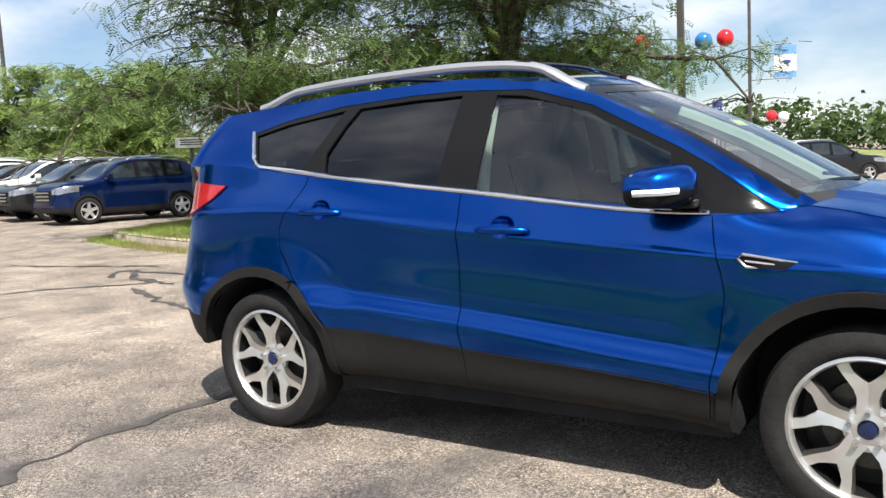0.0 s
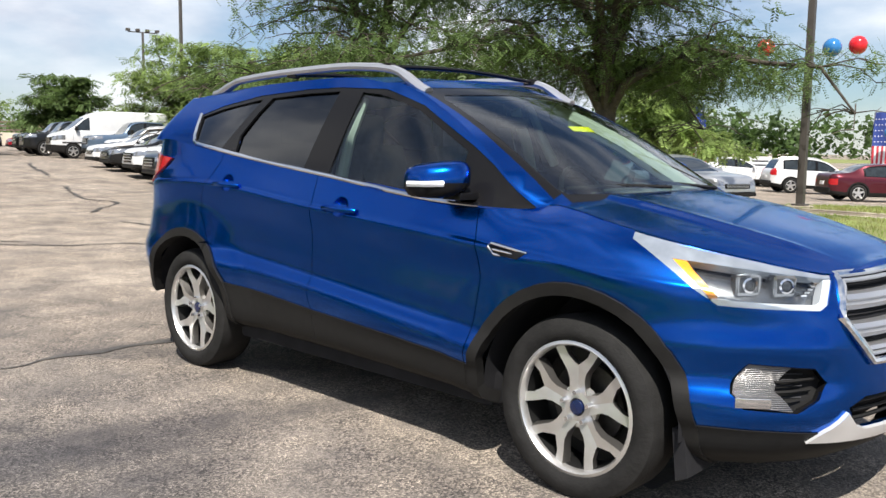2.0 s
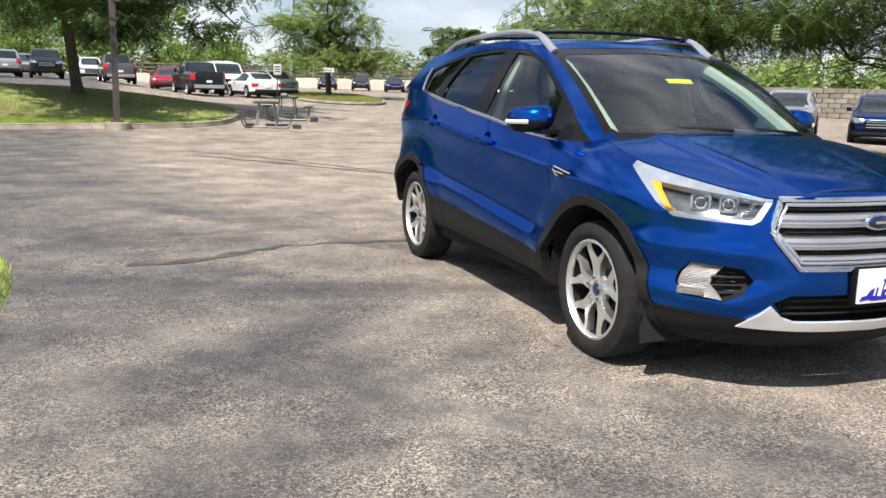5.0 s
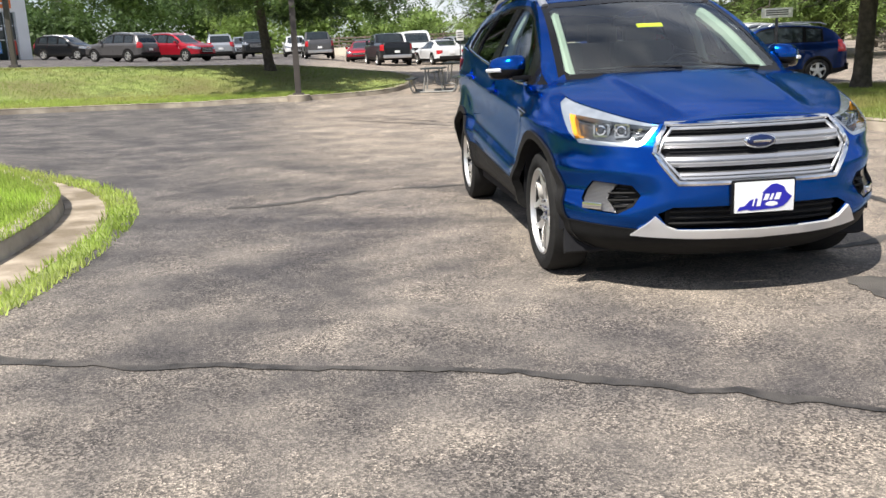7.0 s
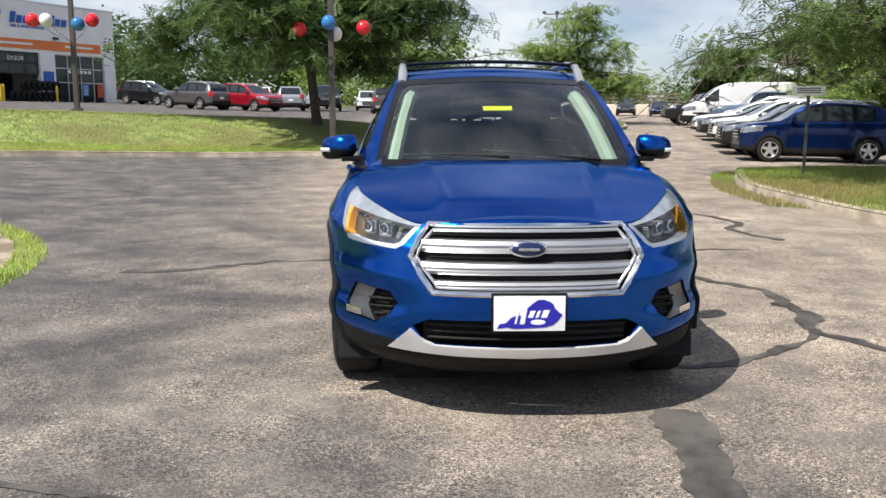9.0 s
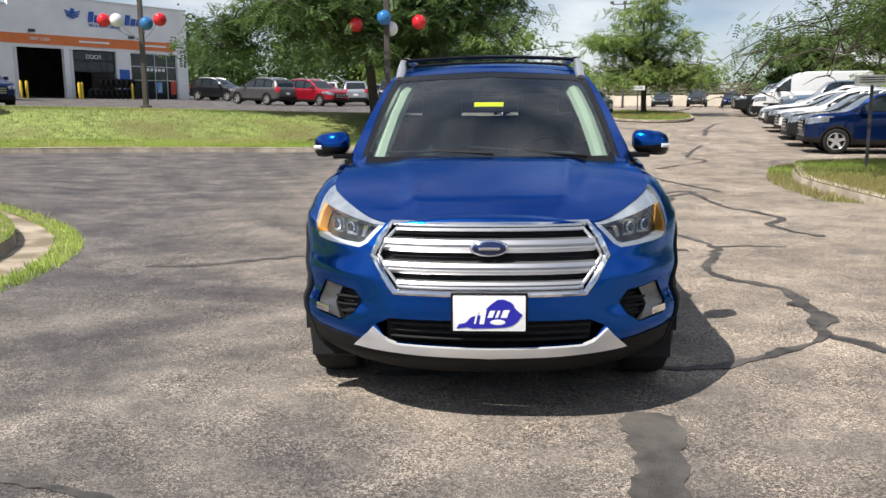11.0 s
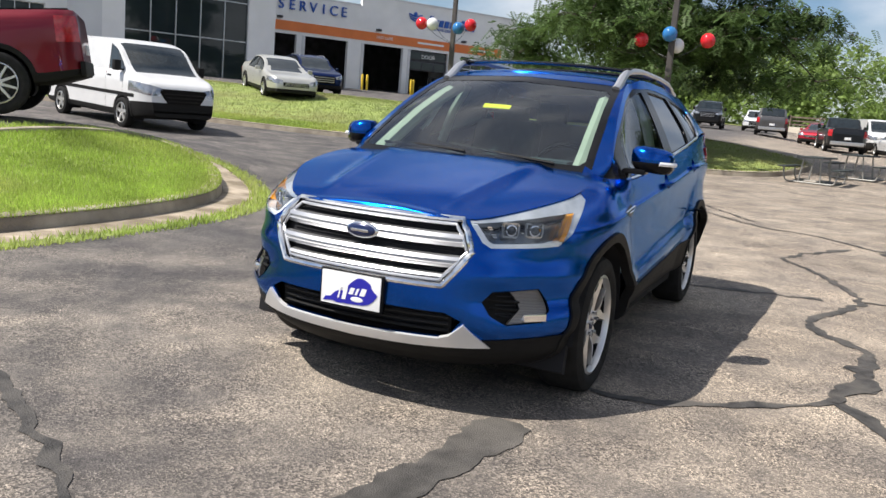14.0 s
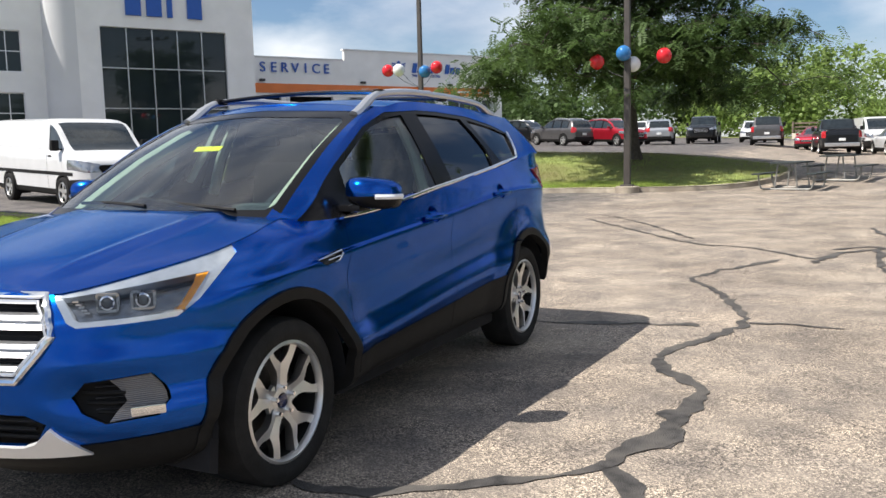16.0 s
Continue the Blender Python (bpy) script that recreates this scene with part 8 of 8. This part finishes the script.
def tree(x, y, height_m, radius, fork, trunk_r, leaves, leaf, material, label, seed, limbs=9, hang=1.8, dz=0.1):
    """A vase of limbs on a short trunk: upright ones, spreading ones, and low ones that hang to the height given."""
    rng = np.random.default_rng(seed)
    base = at_ground(x, y, dz)
    t = thing("tree", label, "tree", Matrix.Translation(base))
    bm = bmesh.new()
    top = Vector((rng.normal(0, 0.08), rng.normal(0, 0.08), fork))
    tube(bm, [(0, 0, -0.3), (0, 0, 0.0), (top.x * 0.2, top.y * 0.2, fork * 0.15), (top.x * 0.6, top.y * 0.6, fork * 0.6), top], [trunk_r * 1.7, trunk_r * 1.4, trunk_r * 1.08, trunk_r, trunk_r * 1.02], 12)
    tips = []
    for k in range(limbs):
        a = 2.4 * k + rng.normal(0, 0.2)
        kind = (0, 2, 1, 2)[k % 4]
        reach = radius * (rng.uniform(0.35, 0.5), rng.uniform(0.7, 0.85), rng.uniform(0.85, 1.0))[kind]
        rise = height_m * (rng.uniform(0.85, 0.95), rng.uniform(0.68, 0.8), rng.uniform(0.46, 0.58))[kind]
        sink = (0.0, 0.06, 0.24)[kind] * height_m
        pts = [top - Vector((0, 0, 0.2))]
        for s in (0.14, 0.3, 0.46, 0.64, 0.82, 1.0):
            jit = Vector(rng.normal(0, 0.035 * radius, 3)) * s
            pts.append(Vector((top.x + reach * math.cos(a + 0.25 * s) * s**1.2, top.y + reach * math.sin(a + 0.25 * s) * s**1.2, fork + (rise - fork) * s**0.65 - sink * s**3)) + jit)
        r0 = trunk_r * rng.uniform(0.42, 0.58)
        tube(bm, pts, [r0 * (1 - 0.88 * i / 6) + 0.008 for i in range(7)], 8)
        for i in range(2, 7):
            for _ in range(5):
                b = rng.random() * 2 * math.pi
                ln = radius * rng.uniform(0.2, 0.42) * (1.15 - 0.09 * i)
                fall = rng.uniform(0.35, 0.75) if kind else rng.uniform(0.1, 0.4)
                q = [pts[i]]
                for s in (0.35, 0.7, 1.0):
                    q.append(pts[i] + Vector((math.cos(b) * ln * s, math.sin(b) * ln * s, ln * (0.45 * s - fall * s * s) + rng.normal(0, 0.05))))
                tube(bm, q, [0.028 * (1.2 - 0.14 * i) * (1 - 0.75 * j / 3) + 0.005 for j in range(4)], 5)
                for j in (1, 2, 3):
                    tips += [q[j], (q[j] + q[j - 1]) / 2]
                for m_ in (1, 2):
                    b2 = b + (1, -1)[m_ - 1] * rng.uniform(0.5, 1.1)
                    e = q[m_ + 1] + Vector((math.cos(b2) * ln * 0.5, math.sin(b2) * ln * 0.5, -ln * rng.uniform(0.0, 0.3)))
                    tube(bm, [q[m_ + 1], (q[m_ + 1] + e) / 2 + Vector((0, 0, 0.04)), e], [0.012, 0.008, 0.004], 4)
                    tips += [e, (q[m_ + 1] + e) / 2, (q[m_ + 1] * 0.25 + e * 0.75)]
    part("trunk", bm, M["bark"], t)
    C = np.array([tuple(p) for p in tips])
    C = C[C[:, 2] > hang]
    V = frond_cloud(C, radius * 0.055, leaves, leaf, 0.35, rng)
    crown = new("crown", leaf_mesh("crown", V, material))
    crown.parent = t
    return t


tree(-7.0, 12.0, 8.4, 5.5, 2.1, 0.21, 170000, 0.066, M["leaf_locust"], "spreading honey locust with feathery leaves on the island", 11, 12, 2.6)
tree(-11.65, 9.57, 7.8, 5.2, 2.3, 0.18, 130000, 0.066, M["leaf_locust"], "honey locust beside the signpost", 12, 12, 2.3)
tree(-26.0, -4.25, 10.8, 5.9, 2.6, 0.165, 180000, 0.135, M["leaf_dark"], "large locust tree on the grass bank", 13, 18, 1.7)
tree(-50.0, 9.85, 7.2, 5.2, 1.7, 0.17, 60000, 0.17, M["leaf_bright"], "low wide tree on the far island", 14, 12, 1.9)
tree(-37.0, 24.0, 6.4, 5.0, 1.6, 0.18, 40000, 0.17, M["leaf_bright"], "bright green tree behind the parked row", 16, 12, 1.2)
tree(-49.0, 25.5, 7.6, 5.0, 1.6, 0.18, 40000, 0.19, M["leaf_bright"], "light green tree behind the parked row", 17, 12, 1.2)
tree(-30.0, 20.5, 5.4, 4.2, 1.2, 0.16, 32000, 0.16, M["leaf_bright"], "rounded green tree behind the parked row", 18, 12, 0.9)
tree(-76.0, 29.3, 6.6, 4.0, 1.6, 0.15, 9000, 0.3, M["leaf_locust"], "small tree before the board fence", 19, 9, 1.5)
tree(-16.0, 30.0, 6.2, 4.2, 1.8, 0.16, 32000, 0.18, M["leaf_bright"], "bright tree behind the parked cars", 20, 10, 1.4)


def woods(name, spots, leaf, material, label, seed, per=420):
    """A far wood: trunks and uneven crowns as one object."""
    rng = np.random.default_rng(seed)
    out = []
    for x, y, h, r in spots:
        b = at_ground(x, y)
        n = 14
        cs = []
        for i in range(n):
            a, q = rng.random() * 2 * np.pi, rng.random() ** 0.5
            cs.append((b.x + r * q * np.cos(a), b.y + r * q * np.sin(a), b.z + h * (0.06 + 0.88 * rng.random() * (1 - 0.35 * q))))
        cs = np.array(cs)
        out.append(leaf_cloud(cs, r * 0.24, per // n // 3, leaf * 1.7, leaf * 1.3, 0.2, rng, 0.8))
        out.append(leaf_cloud(cs, r * 0.33, per // n, leaf * 0.62, leaf * 0.36, 0.2, rng, 0.62))
    V = np.concatenate(out)
    ob = new(name, leaf_mesh(name, V, material))
    return tagged(ob, label, "woods", kind="stuff")


rw = np.random.default_rng(77)
woods("far_woods", [(-104 - rw.uniform(0, 22), -75 + 3.0 * i + rw.normal(0, 1), rw.uniform(9, 15) * (0.85 if i < 19 else 1.0), rw.uniform(3, 4.5)) for i in range(21)], 0.40, M["leaf_dark"], "dense green wood behind the upper lot", 31, 3200)
woods("near_woods", [(-100 - rw.uniform(0, 20), -14 + 2.6 * i + rw.normal(0, 1), rw.uniform(10, 15) * (1.0 if i < 8 else 0.55), rw.uniform(3, 4.2)) for i in range(11)], 0.36, M["leaf_bright"], "sunlit green wood behind the upper lot", 37, 3400)
woods("far_hedge", [(-103 + 0.25 * i + rw.uniform(-4, 4), 12 + 2.6 * i, rw.uniform(2.6, 5.0), rw.uniform(2.2, 3.2)) for i in range(25)], 0.28, M["leaf_locust"], "low trees and scrub behind the board fence", 32, 1200)
woods("wood_edge", [(-82 - rw.uniform(0, 8), -70 + 3.2 * i, rw.uniform(5, 8.5), rw.uniform(2.6, 3.8)) for i in range(13)], 0.32, M["leaf_dark"], "dark trees beside the workshop", 33, 2800)
woods("row_trees", [(-62 - rw.uniform(0, 18), 42 + 2.8 * i + rw.uniform(-2, 2), rw.uniform(4.5, 7), rw.uniform(2.5, 3.6)) for i in range(14)], 0.34, M["leaf_bright"], "light green trees behind the parked row", 34, 1800)
woods("road_woods", [(-120 + 5.5 * i, 140 + rw.uniform(-8, 14), rw.uniform(7, 10.5), rw.uniform(4, 5.5)) for i in range(50)], 0.7, M["leaf_dark"], "dark tree line beyond the road", 35, 900)
# added tree line out of view, there only to be reflected
woods("unseen_south_woods", [(-60 + 6 * i, -150 + rw.uniform(-8, 14), rw.uniform(9, 14), rw.uniform(4, 6)) for i in range(30)], 1.1, M["leaf_dark"], "unseen dark tree line added to the south for reflections", 36, 300)
# grass field beyond the wall and towards the road
for nm, (x0, x1, y0, y1) in (("far_field", (-420, -95, -300, 300)), ("road_field", (-200, 200, 58, 136))):
    xs, ys = np.linspace(x0, x1, 60), np.linspace(y0, y1, 60)
    tagged(sheet(nm, xs, ys, M["turf"], 0.04), "rough green field beyond the lot", "field", kind="structure")

# stone retaining wall of stacked blocks
sw = thing("stone_wall", "stacked tan stone retaining wall beyond the parked cars", "wall", pose(-36, 26, float(height(-30, 32)), 0, 0, 38), kind="structure")
bm = bmesh.new()
box(bm, 0, 14.6, 0.1, 0.5, -0.5, 1.5)
part("backing", bm, M["stone"], sw, "", False)
block = bmesh.new()
box(block, 0, 0.58, -0.12, 0.12, 0, 0.235, 0.03)
block_mesh = to_mesh("block", block, M["stone"])
for r_ in range(6):
    for c_ in range(24):
        ob = new("block", block_mesh)
        ob.parent = sw
        ob.matrix_basis = Matrix.Translation((c_ * 0.605 + (0.3 if r_ % 2 else 0), random.uniform(-0.02, 0.02), r_ * 0.25))
